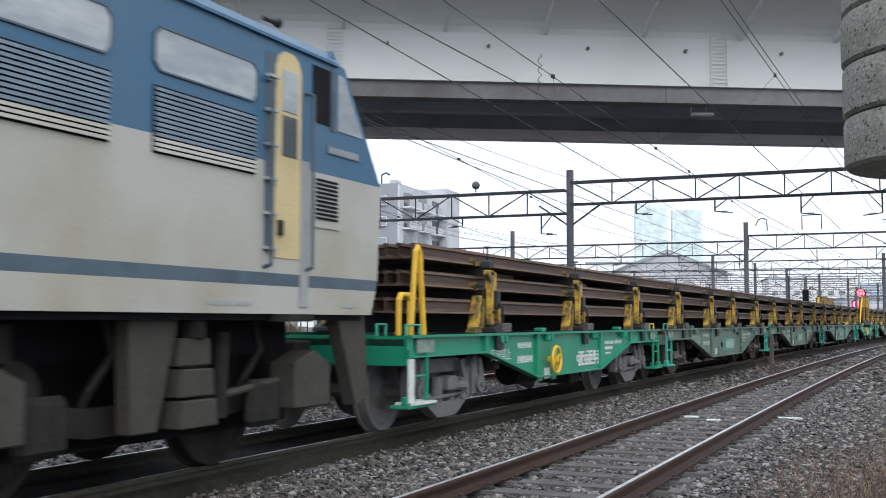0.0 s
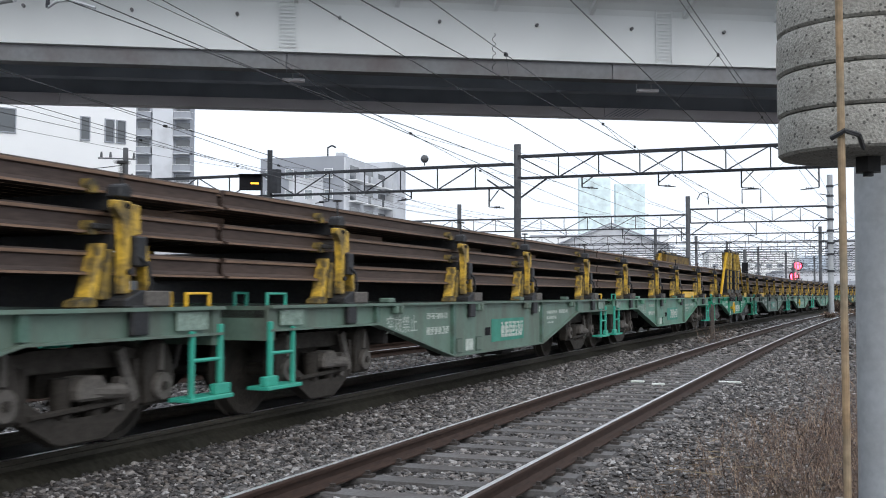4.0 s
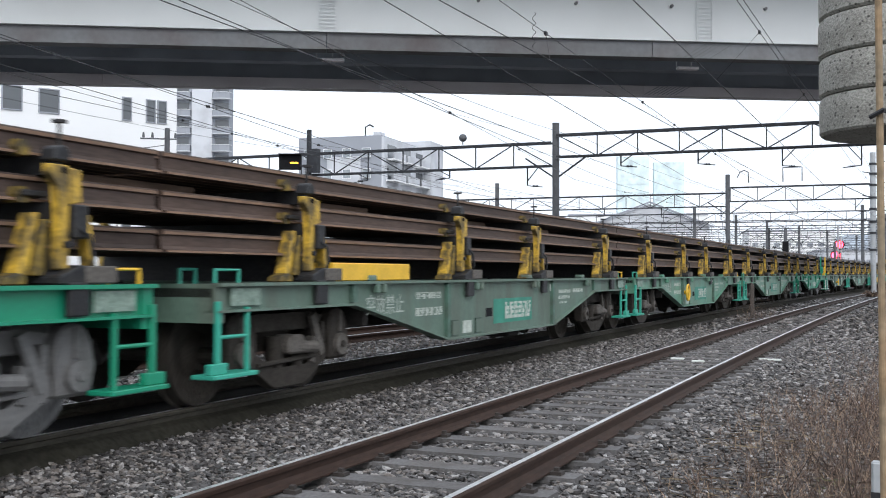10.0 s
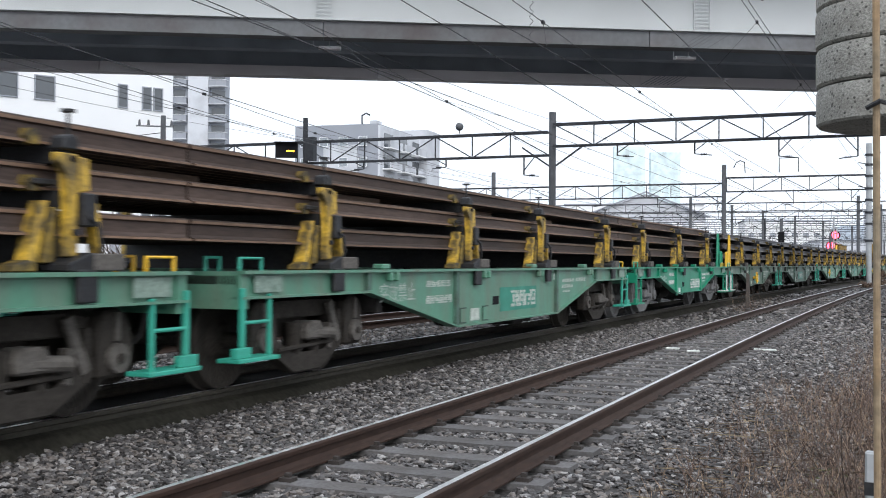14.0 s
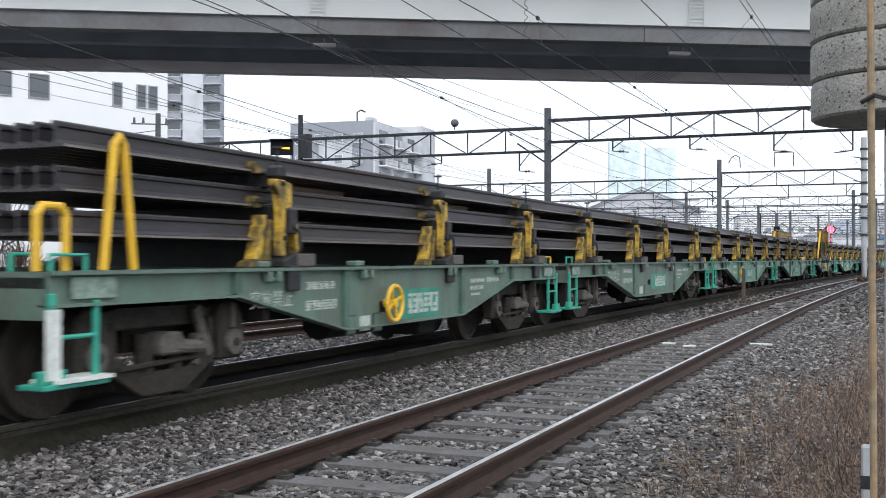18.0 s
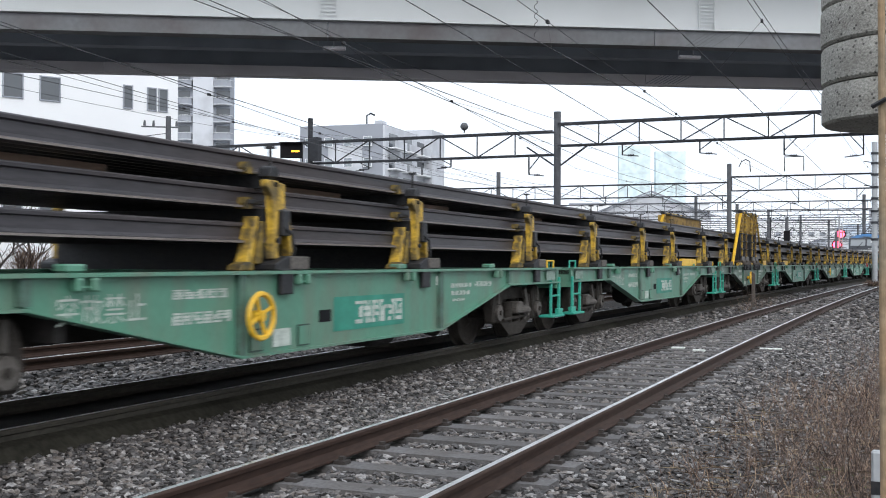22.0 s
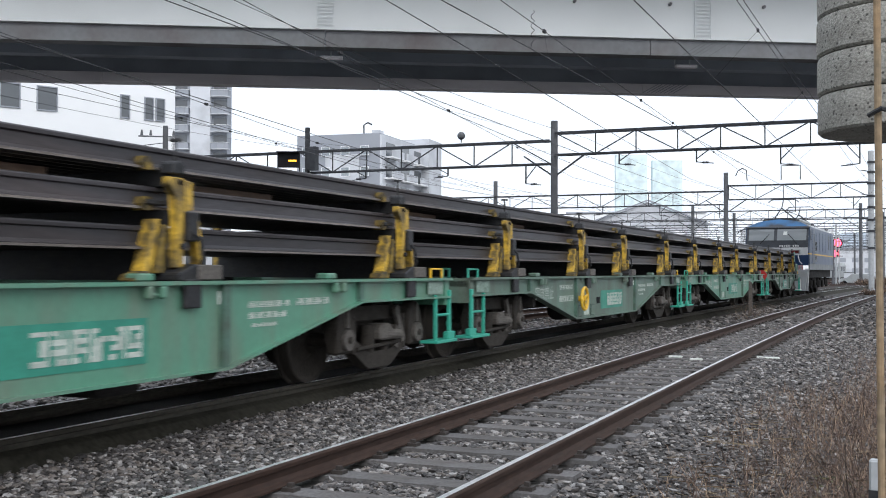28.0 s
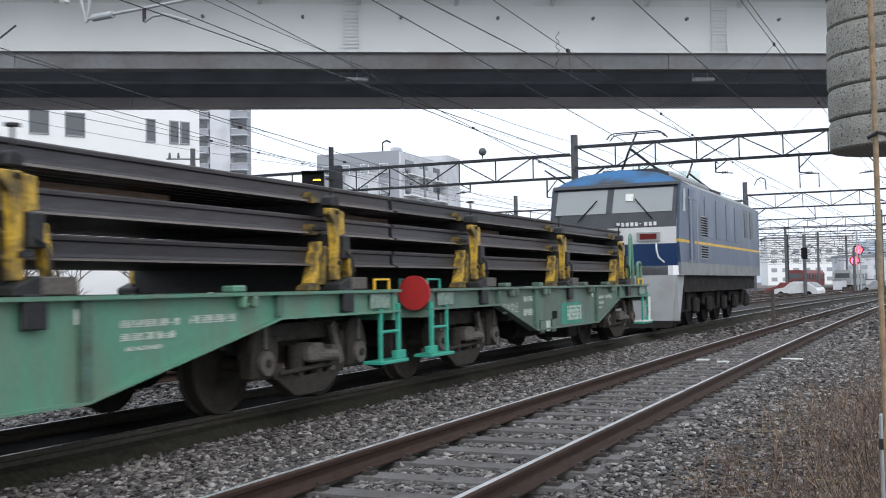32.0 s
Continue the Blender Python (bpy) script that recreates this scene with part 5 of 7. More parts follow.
def bogie_thing(wagon, y, m):
    """Cast three-piece bogie: ear-shaped axle housings, a deep V-shaped lower bar and a bolster end."""
    b = part("bogie", box(nb(), -0.85, 0.85, -0.22, 0.22, 0.42, 0.74), m, wagon, at=pose(0, y, 0))
    dusty = M_BOGIEDUST if m is M_BOGIE else m
    for s in (-1, 1):
        def across(p, q):
            return min(s * p, s * q), max(s * p, s * q)
        bm = nb()
        slab(bm, [(-0.86, 0.36), (-0.64, 0.34), (-0.3, 0.135), (-0.24, 0.10), (0.24, 0.10), (0.3, 0.135), (0.64, 0.34), (0.86, 0.36), (0.86, 0.46), (0.6, 0.46), (0.27, 0.27), (-0.27, 0.27), (-0.6, 0.46), (-0.86, 0.46)], "x", *across(0.93, 1.06))
        part("lower_bar", bm, m, b, "cast V-shaped lower bar", bevel=0.015)
        part("top_beam", slab(nb(), [(-0.8, 0.60), (0.8, 0.60), (0.74, 0.72), (0.45, 0.76), (-0.45, 0.76), (-0.74, 0.72)], "x", *across(0.9, 0.99)), m, b, bevel=0.012)
        for k in (-1, 1):
            c = k * 0.825
            ear = [(c - 0.17, 0.3), (c + 0.17, 0.3), (c + 0.185, 0.5), (c + 0.17, 0.66), (c + 0.12, 0.755), (c + 0.04, 0.79), (c - 0.04, 0.79), (c - 0.12, 0.755), (c - 0.17, 0.66), (c - 0.185, 0.5)]
            house = part("axle_housing", slab(nb(), ear, "x", *across(0.96, 1.1)), m, b, "rounded cast axle housing", bevel=0.025)
            part("end_cover", rod(nb(), (s * 1.1, c, 0.44), (s * 1.145, c, 0.44), 0.105, 14), dusty, house, smooth=True)
            part("cover_bolt", rod(nb(), (s * 1.145, c, 0.44), (s * 1.165, c, 0.44), 0.035, 8), m, house)
            part("rib", slab(nb(), [(c - 0.025, 0.56), (c + 0.025, 0.56), (c + 0.02, 0.76), (c - 0.02, 0.76)], "x", *across(1.1, 1.125)), dusty, house)
            part("pedestal", box(nb(), *across(0.98, 1.07), c - k * 0.24 - 0.028, c - k * 0.24 + 0.028, 0.28, 0.66), m, b, bevel=0.008)
            part("spring", rod(nb(), (s * 1.0, k * 0.17, 0.27), (s * 1.0, k * 0.17, 0.56), 0.075, 12), m, b, smooth=True)
        part("bolster_end", slab(nb(), [(-0.14, 0.40), (0.14, 0.40), (0.16, 0.5), (0.1, 0.57), (-0.1, 0.57), (-0.16, 0.5)], "x", *across(0.95, 1.15)), dusty, b, bevel=0.02)
        part("side_bearer", rod(nb(), (s * 1.09, -0.1, 0.47), (s * 1.13, 0.34, 0.44), 0.055, 10), dusty, b, smooth=True)
        part("brake_hanger", bar(nb(), (s * 1.06, 0.38, 0.74), (s * 1.06, 0.56, 0.36), 0.04, 0.085), dusty, b)
        part("brake_shoe", slab(nb(), [(0.34, 0.3), (0.42, 0.28), (0.44, 0.52), (0.38, 0.54)], "x", *across(1.0, 1.08)), dusty, b, bevel=0.008)
        part("brake_rod", rod(nb(), (s * 1.08, -0.55, 0.33), (s * 1.08, 0.4, 0.36), 0.022, 6), m, b)
    for k in (-0.825, 0.825):
        wheelset(b, k, m)
    return b


def stencil(bm, y0, y1, z0, z1, x, rng, n):
    """Unreadable writing: square blocks of thin plain bars, one block a character."""
    w = (y1 - y0) / n
    h = z1 - z0
    for i in range(n):
        left, right = y0 + (i + 0.07) * w, y0 + (i + 0.93) * w
        span = right - left
        for k in range(4):
            z = z0 + h * (0.01 + k * 0.285)
            a, b = rng.choice(((0, 1), (0, 1), (0.12, 0.9), (0, 0.45), (0.5, 1)))
            box(bm, x, x + 0.003, left + span * a, left + span * b, z, min(z + h * 0.17, z1))
        for u in rng.sample((0.02, 0.28, 0.5, 0.7, 0.88), 3):
            lo = rng.choice((0, 0, 0.3))
            box(bm, x + 0.0002, x + 0.0032, left + span * u, left + span * min(1, u + 0.17), z0 + h * lo, z0 + h * rng.choice((0.7, 1, 1)))
    return bm


def letters(text, width, height, material):
    """Flat painted characters in the yz plane, facing +x, as one mesh."""
    c = bpy.data.curves.new("letters", "FONT")
    c.body = text
    ob = bpy.data.objects.new("letters", c)
    scene.collection.objects.link(ob)
    bpy.context.view_layer.update()
    me = bpy.data.meshes.new_from_object(ob.evaluated_get(bpy.context.evaluated_depsgraph_get()))
    bpy.data.objects.remove(ob)
    xs = [v.co.x for v in me.vertices]
    ys = [v.co.y for v in me.vertices]
    kx, ky = width / (max(xs) - min(xs)), height / (max(ys) - min(ys))
    for v in me.vertices:
        v.co = Vector((0.0, (v.co.x - min(xs)) * kx, (v.co.y - min(ys)) * ky))
    me.materials.clear()
    me.materials.append(material)
    return me


def stanchion(wagon, y, s):
    """Upright that clamps the rails at the side of the deck."""
    x = s * 1.17
    bm = nb()
    slab(bm, [(-0.055, 1.14), (0.045, 1.14), (0.035, 1.55), (0.04, 1.81), (-0.14, 1.81), (-0.14, 1.75), (-0.055, 1.68), (-0.04, 1.5)], "x", x - 0.03, x + 0.04)
    st = part("stanchion", bm, M_YELLOW, wagon, "yellow stanchion with chipped paint", bevel=0.008, at=pose(0, y, 0))
    bm = nb()
    slab(bm, [(-0.12, 1.045), (0.3, 1.045), (0.3, 1.15), (0.08, 1.17), (-0.12, 1.1)], "x", x - 0.13, x + 0.12)
    box(bm, x + 0.085, x + 0.13, -0.05, 0.15, 0.84, 1.06)
    part("base_clamp", bm, M_CLAMP, st, bevel=0.01)
    if s > 0:
        part("eye", rod(nb(), (x + 0.045, -0.01, 1.775), (x + 0.054, -0.01, 1.775), 0.022, 12), M_DARK, st)
        part("cap", slab(nb(), [(-0.1, 1.832), (0.05, 1.832), (0.05, 1.9), (0.0, 1.94), (-0.08, 1.92)], "x", x - 0.09, x + 0.04), M_CLAMP, st, bevel=0.012)
        part("arm", box(nb(), x - 0.2, x - 0.05, -0.26, -0.05, 1.6, 1.64), M_CLAMP, st, bevel=0.008)
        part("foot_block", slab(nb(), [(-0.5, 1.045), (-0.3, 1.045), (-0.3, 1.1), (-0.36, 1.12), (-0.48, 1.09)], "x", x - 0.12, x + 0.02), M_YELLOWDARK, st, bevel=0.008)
        part("bolt", rod(nb(), (x + 0.05, 0.0, 1.3), (x + 0.07, 0.0, 1.3), 0.024, 8), M_CLAMP, st)
        part("hook", pipe(nb(), [(x + 0.06, 0.1, 1.42), (x + 0.1, 0.16, 1.36), (x + 0.1, 0.2, 1.22), (x + 0.06, 0.22, 1.14)], 0.014, 6), M_CLAMP, st)
        part("wedge", slab(nb(), [(-0.31, 1.1), (-0.22, 1.1), (-0.12, 1.5), (-0.18, 1.5)], "x", x - 0.17, x - 0.05), M_YELLOW, st, bevel=0.006)
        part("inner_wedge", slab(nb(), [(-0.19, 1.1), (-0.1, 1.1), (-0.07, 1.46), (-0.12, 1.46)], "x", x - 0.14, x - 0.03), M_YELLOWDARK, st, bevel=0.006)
        part("toe_plate", box(nb(), x - 0.02, x + 0.135, 0.1, 0.4, 1.05, 1.165), M_BOGIEDUST, st, "grey steel toe block", bevel=0.008)
        part("back_plate", slab(nb(), [(0.07, 1.56), (0.18, 1.58), (0.17, 1.79), (0.07, 1.8)], "x", x - 0.07, x + 0.02), M_YELLOW, st, bevel=0.006)
        part("latch", box(nb(), x - 0.02, x + 0.07, 0.06, 0.19, 1.34, 1.56), M_CLAMP, st, bevel=0.01)
        part("strut", slab(nb(), [(0.25, 1.16), (0.31, 1.16), (0.25, 1.5), (0.19, 1.5)], "x", x - 0.06, x + 0.03), M_YELLOW, st, bevel=0.006)
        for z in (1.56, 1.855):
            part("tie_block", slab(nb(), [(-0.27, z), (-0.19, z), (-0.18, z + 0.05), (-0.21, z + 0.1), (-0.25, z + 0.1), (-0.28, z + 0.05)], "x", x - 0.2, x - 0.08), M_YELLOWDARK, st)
        part("pin", rod(nb(), (x - 0.05, 0.04, 1.9), (x - 0.05, 0.04, 2.1), 0.012, 8), M_CLAMP, st)
        part("pin_cap", rod(nb(), (x - 0.05, 0.04, 2.09), (x - 0.05, 0.04, 2.108), 0.05, 12), M_CLAMP, st)
    return st


def wagon(label, half, belly, slope, belly_z, paint, bogie_m, posts, seed, fresh=False):
    """Flat wagon with fish-bellied side sills, two bogies and clamps for rails. half: half its length over couplers."""
    rng = random.Random(seed)
    w = thing("flat_wagon", label, "wagon", group="flat wagons of the rail train")
    e = half - 0.36
    bc = half - 1.78
    outline = [(-e, 0.82), (-slope, 0.82), (-belly, belly_z), (belly, belly_z), (slope, 0.82), (e, 0.82), (e, 1.03), (-e, 1.03)]
    for s in (-1, 1):
        x0 = s * 1.24
        sill = part("side_sill", slab(nb(), outline, "x", min(x0, x0 - s * 0.02), max(x0, x0 - s * 0.02)), paint, w)
        bm = nb()
        box(bm, min(x0, x0 + s * 0.07), max(x0, x0 + s * 0.07), -e, e, 1.015, 1.043)
        part("top_flange", bm, paint, sill)
        lower = [(-e, 0.82), (-slope, 0.82), (-belly, belly_z), (belly, belly_z), (slope, 0.82), (e, 0.82)]
        bm = nb()
        for a, b in zip(lower, lower[1:]):
            bar(bm, (x0 - s * 0.01, a[0], a[1]), (x0 - s * 0.01, b[0], b[1]), 0.13, 0.02)
        part("bottom_flange", bm, paint, sill)
        for y in (-belly, belly, -slope, slope):
            z0 = belly_z if abs(y) == belly else 0.83
            part("rib", box(nb(), min(x0, x0 + s * 0.045), max(x0, x0 + s * 0.045), y - 0.045, y + 0.045, z0 + 0.012, 1.014), paint if fresh else M_RIB, sill)
        for y in (-slope + 0.5, -1.1, 1.1, slope - 0.5):
            part("lashing_ring", box(box(box(nb(), min(x0 + s * 0.02, x0 + s * 0.09), max(x0 + s * 0.02, x0 + s * 0.09), y - 0.1, y - 0.05, 0.92, 1.012), min(x0 + s * 0.02, x0 + s * 0.09), max(x0 + s * 0.02, x0 + s * 0.09), y + 0.05, y + 0.1, 0.92, 1.012), min(x0 + s * 0.03, x0 + s * 0.06), max(x0 + s * 0.03, x0 + s * 0.06), y - 0.045, y + 0.045, 0.935, 0.96), paint, sill, bevel=0.012)
            part("deck_eye", box(nb(), min(s * 1.1, s * 1.22), max(s * 1.1, s * 1.22), y - 0.09, y + 0.09, 1.043, 1.10), paint, sill, bevel=0.012)
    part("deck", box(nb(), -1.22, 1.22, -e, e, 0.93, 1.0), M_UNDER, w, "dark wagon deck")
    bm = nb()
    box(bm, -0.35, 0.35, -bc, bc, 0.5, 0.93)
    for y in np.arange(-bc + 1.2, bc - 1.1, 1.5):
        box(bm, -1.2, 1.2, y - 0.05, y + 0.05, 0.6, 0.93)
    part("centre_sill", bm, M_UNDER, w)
    part("brake_cylinder", rod(nb(), (0.55, -0.8, 0.45), (0.55, 0.3, 0.45), 0.18, 12), M_UNDER, w)
    part("brake_valve", box(nb(), 0.4, 0.95, 0.9, 1.4, 0.22, 0.62), M_UNDER, w, bevel=0.03)
    for k in (-1, 1):
        y = k * e
        part("end_beam", box(nb(), -1.26, 1.26, min(y, y - k * 0.12), max(y, y - k * 0.12), 0.73, 1.035), paint, w)
        bm = nb()
        box(bm, -0.12, 0.12, min(y, k * (half - 0.02)), max(y, k * (half - 0.02)), 0.76, 0.98)
        part("coupler", bm, M_UNDER, w, bevel=0.02)
        part("hose", pipe(nb(), [(0.35, y, 0.75), (0.37, y + k * 0.12, 0.5), (0.36, y + k * 0.25, 0.42), (0.34, y + k * 0.33, 0.6)], 0.025, 6), M_UNDER, w)
        for s in (-1, 1):
            x = s * 1.27
            look_m = M_MINT if not fresh else paint
            bm = nb()
            box(bm, x - 0.02, x + 0.02, y - k * 0.02 - 0.026, y - k * 0.02 + 0.026, 0.33, 0.9)
            box(bm, x - 0.02, x + 0.02, y - k * 0.42 - 0.018, y - k * 0.42 + 0.018, 0.33, 0.85)
            rod(bm, (x, y, 0.62), (x, y - k * 0.42, 0.62), 0.018, 6)
            box(bm, x - 0.16, x + 0.06, min(y + k * 0.1, y - k * 0.5), max(y + k * 0.1, y - k * 0.5), 0.30, 0.335)
            box(bm, x - 0.03, x + 0.03, min(y + k * 0.1, y - k * 0.12), max(y + k * 0.1, y - k * 0.12), 0.335, 0.42)
            part("foot_step", bm, look_m, w, "mint green foot step", bevel=0.006)
        x = 1.2
        part("handrail", pipe(nb(), [(x, y - k * 0.08, 1.03), (x, y - k * 0.08, 1.145), (x, y - k * 0.4, 1.145), (x, y - k * 0.4, 1.03)], 0.016, 6), M_YELLOW_CLEAN if k > 0 else M_MINT, w, "looped handrail")
        part("handrail", pipe(nb(), [(x - 0.35, y - k * 0.1, 1.03), (x - 0.35, y - k * 0.1, 1.15), (x - 0.35, y - k * 0.3, 1.15), (x - 0.35, y - k * 0.3, 1.03)], 0.018, 6), M_YELLOW_CLEAN if k > 0 else M_MINT, w, "looped handrail")
        part("label_plate", box(nb(), 1.262, 1.272, min(y - k * 0.2, y - k * 0.62), max(y - k * 0.2, y - k * 0.62), 0.86, 1.0), M_PLATE, w, "faded pale label plate")
        bogie_thing(w, k * bc, bogie_m)
    for y in posts:
        stanchion(w, y, 1)
        stanchion(w, y, -1)
    # writing on the camera side
    ink = M_WHITE if fresh else M_WHITE_OLD
    xx = 1.2415
    f = slope / 4.3
    if not fresh:
        part("painted_panel", box(nb(), xx, xx + 0.003, -0.45 * f, 1.08 * f, 0.47, 0.79), M_PATCH, w, "fresh green painted panel")
    part("lettering", stencil(nb(), (-0.04 if not fresh else 0.35) * f, (1.03 if not fresh else 2.0) * f, 0.52, 0.74, xx + 0.004, rng, 6), ink, w, "white painted lettering")
    for a, b, z0, z1, n in ((2.35, 3.0, 0.82, 0.87, 5), (3.1, 3.7, 0.82, 0.88, 4), (2.35, 2.95, 0.73, 0.78, 5), (2.4, 2.8, 0.66, 0.69, 4), (-2.85, -2.15, 0.84, 0.91, 5), (-2.85, -2.1, 0.65, 0.74, 6)):
        part("lettering_line", stencil(nb(), a * f, b * f, z0, z1, xx, rng, n), ink, w, "small white lettering")
    part("lettering", letters("\u7a81\u653e\u7981\u6b62", 0.86 * f, 0.2 * f, ink), None, w, "white painted warning characters", at=pose(xx + 0.002, -4.0 * f, 0.70))
    part("label_frame", box(nb(), xx, xx + 0.008, -1.5 * f, -1.22 * f, 0.40, 0.55), ink, w)
    for y in (-1.75, -1.0):
        holder = part("card_holder", box(nb(), xx, xx + 0.008, y * f - 0.1, y * f + 0.1, 0.38, 0.57), M_EDGE if not fresh else M_PATCH, w, "thin-edged card holder")
        part("card_plate", box(nb(), xx + 0.008, xx + 0.014, y * f - 0.086, y * f + 0.086, 0.394, 0.556), paint, holder)
    part("jacking_slot", box(nb(), xx, xx + 0.003, -0.72, -0.5, 0.57, 0.68), M_DARK, w, "dark slot in the sill")
    part("tag", box(nb(), xx, xx + 0.006, 1.93 * f, 2.02 * f, 0.86, 0.96), M_WHITE, w)
    return w


def handwheel(w, y, z=0.62):
    bm = nb()
    n = 20
    pts = [(1.36, y + 0.18 * math.cos(6.2832 * i / n), z + 0.18 * math.sin(6.2832 * i / n)) for i in range(n + 1)]
    pipe(bm, pts, 0.024, 6)
    for k in range(4):
        a = 0.4 + k * math.pi / 2
        rod(bm, (1.34, y, z), (1.36, y + 0.18 * math.cos(a), z + 0.18 * math.sin(a)), 0.018, 6)
    rod(bm, (1.24, y, z), (1.38, y, z), 0.045, 10)
    return part("brake_handwheel", bm, M_YELLOW_CLEAN, w, "yellow brake handwheel")


RAIL60 = rail_profile(0.174, 0.067, 0.146, edge=0.017)


def rail_load(length, m, cut=0.0, cut_end=0.0):
    """Three tiers of long rails over one wagon, with cross timbers between the tiers."""
    load = thing("rail_bundle", "three tiers of long rusty steel rails laid on the wagon", "rails", group="rail loads of the train")
    bm = nb()
    slab(bm, RAIL60, "y", -length / 2 + cut, length / 2 - cut_end)
    me = mesh_of("rail", bm, m)
    me.materials.append(M_RUSTEDGE if m is M_RUST else M_STEELEDGE)
    # paler edge faces mix rubbing with painted-in sky light
    for p in me.polygons:
        if abs(p.normal.x) > 0.8 and (p.center.z < -0.155 or m is M_RUST and -0.03 < p.center.z < -0.012):
            p.material_index = 1
    rng = random.Random(int(length * 100) + int(cut * 10))
    for z, first in ((1.45, 0), (1.745, 3), (2.04, 1)):
        for i in range(first, 13):
            part("rail", me, None, load, at=pose(-0.99 + 0.165 * i, rng.uniform(-0.012, 0.012), z))
    return load


def cross_beams(load, posts):
    for y in posts:
        part("cross_beam", box(nb(), -1.1, 1.1, y - 0.09, y + 0.09, 1.045, 1.276), M_CLAMP, load, "dark cradle beam")
        for z in (1.452, 1.747):
            part("cross_beam", box(nb(), -1.08, 1.12, y - 0.06, y + 0.06, z, z + 0.117), M_CLAMP, load)
        part("packing_strip", box(nb(), 0.62, 0.68, y + 0.08, y + 2.1, 1.746, 1.835), M_RUSTEDGE, load, "long thin packing batten")
    return load


POSTS_L = (-5.0, -1.4, 1.5, 5.4)
POSTS_9, POSTS_G, POSTS_1, POSTS_10 = (-4.4, -0.7, 3.0), (-3.95, 4.6), (-2.98, 0.6, 4.18), (-2.55, 1.05, 4.35)
make_long = lambda lab, paint, seed: wagon(lab, LONG / 2, 2.0, 4.3, 0.355, paint, M_BOGIE, POSTS_L, seed)
TRAIN = []  # thing, distance of its middle from the first coupling at the clip's start



def end_posts(w, k, e, m, label, inset=0.55):
    """Tall A-shaped post and a loop handrail at one end of the deck, on the camera side."""
    y = k * (e - inset)
    part("end_post", pipe(nb(), [(1.1, y - 0.16, 1.04), (1.1, y - 0.05, 1.92), (1.1, y, 1.98), (1.1, y + 0.05, 1.92), (1.1, y + 0.16, 1.04)], 0.032, 8), m, w, label)
    y = k * (e - 0.14)
    part("end_loop", pipe(nb(), [(1.15, y - 0.13, 1.04), (1.15, y - 0.13, 1.4), (1.15, y - 0.08, 1.46), (1.15, y + 0.08, 1.46), (1.15, y + 0.13, 1.4), (1.15, y + 0.13, 1.04)], 0.03, 8), m, w, label)
    part("end_step", box(nb(), 1.12, 1.36, min(k * e, k * (e - 0.5)), max(k * e, k * (e - 0.5)), 0.336, 0.36), M_WHITE, w, "white painted step")
    part("step_plate", box(nb(), 1.292, 1.31, k * e - 0.06, k * e + 0.06, 0.36, 0.8), M_WHITE, w, "white painted step hanger")


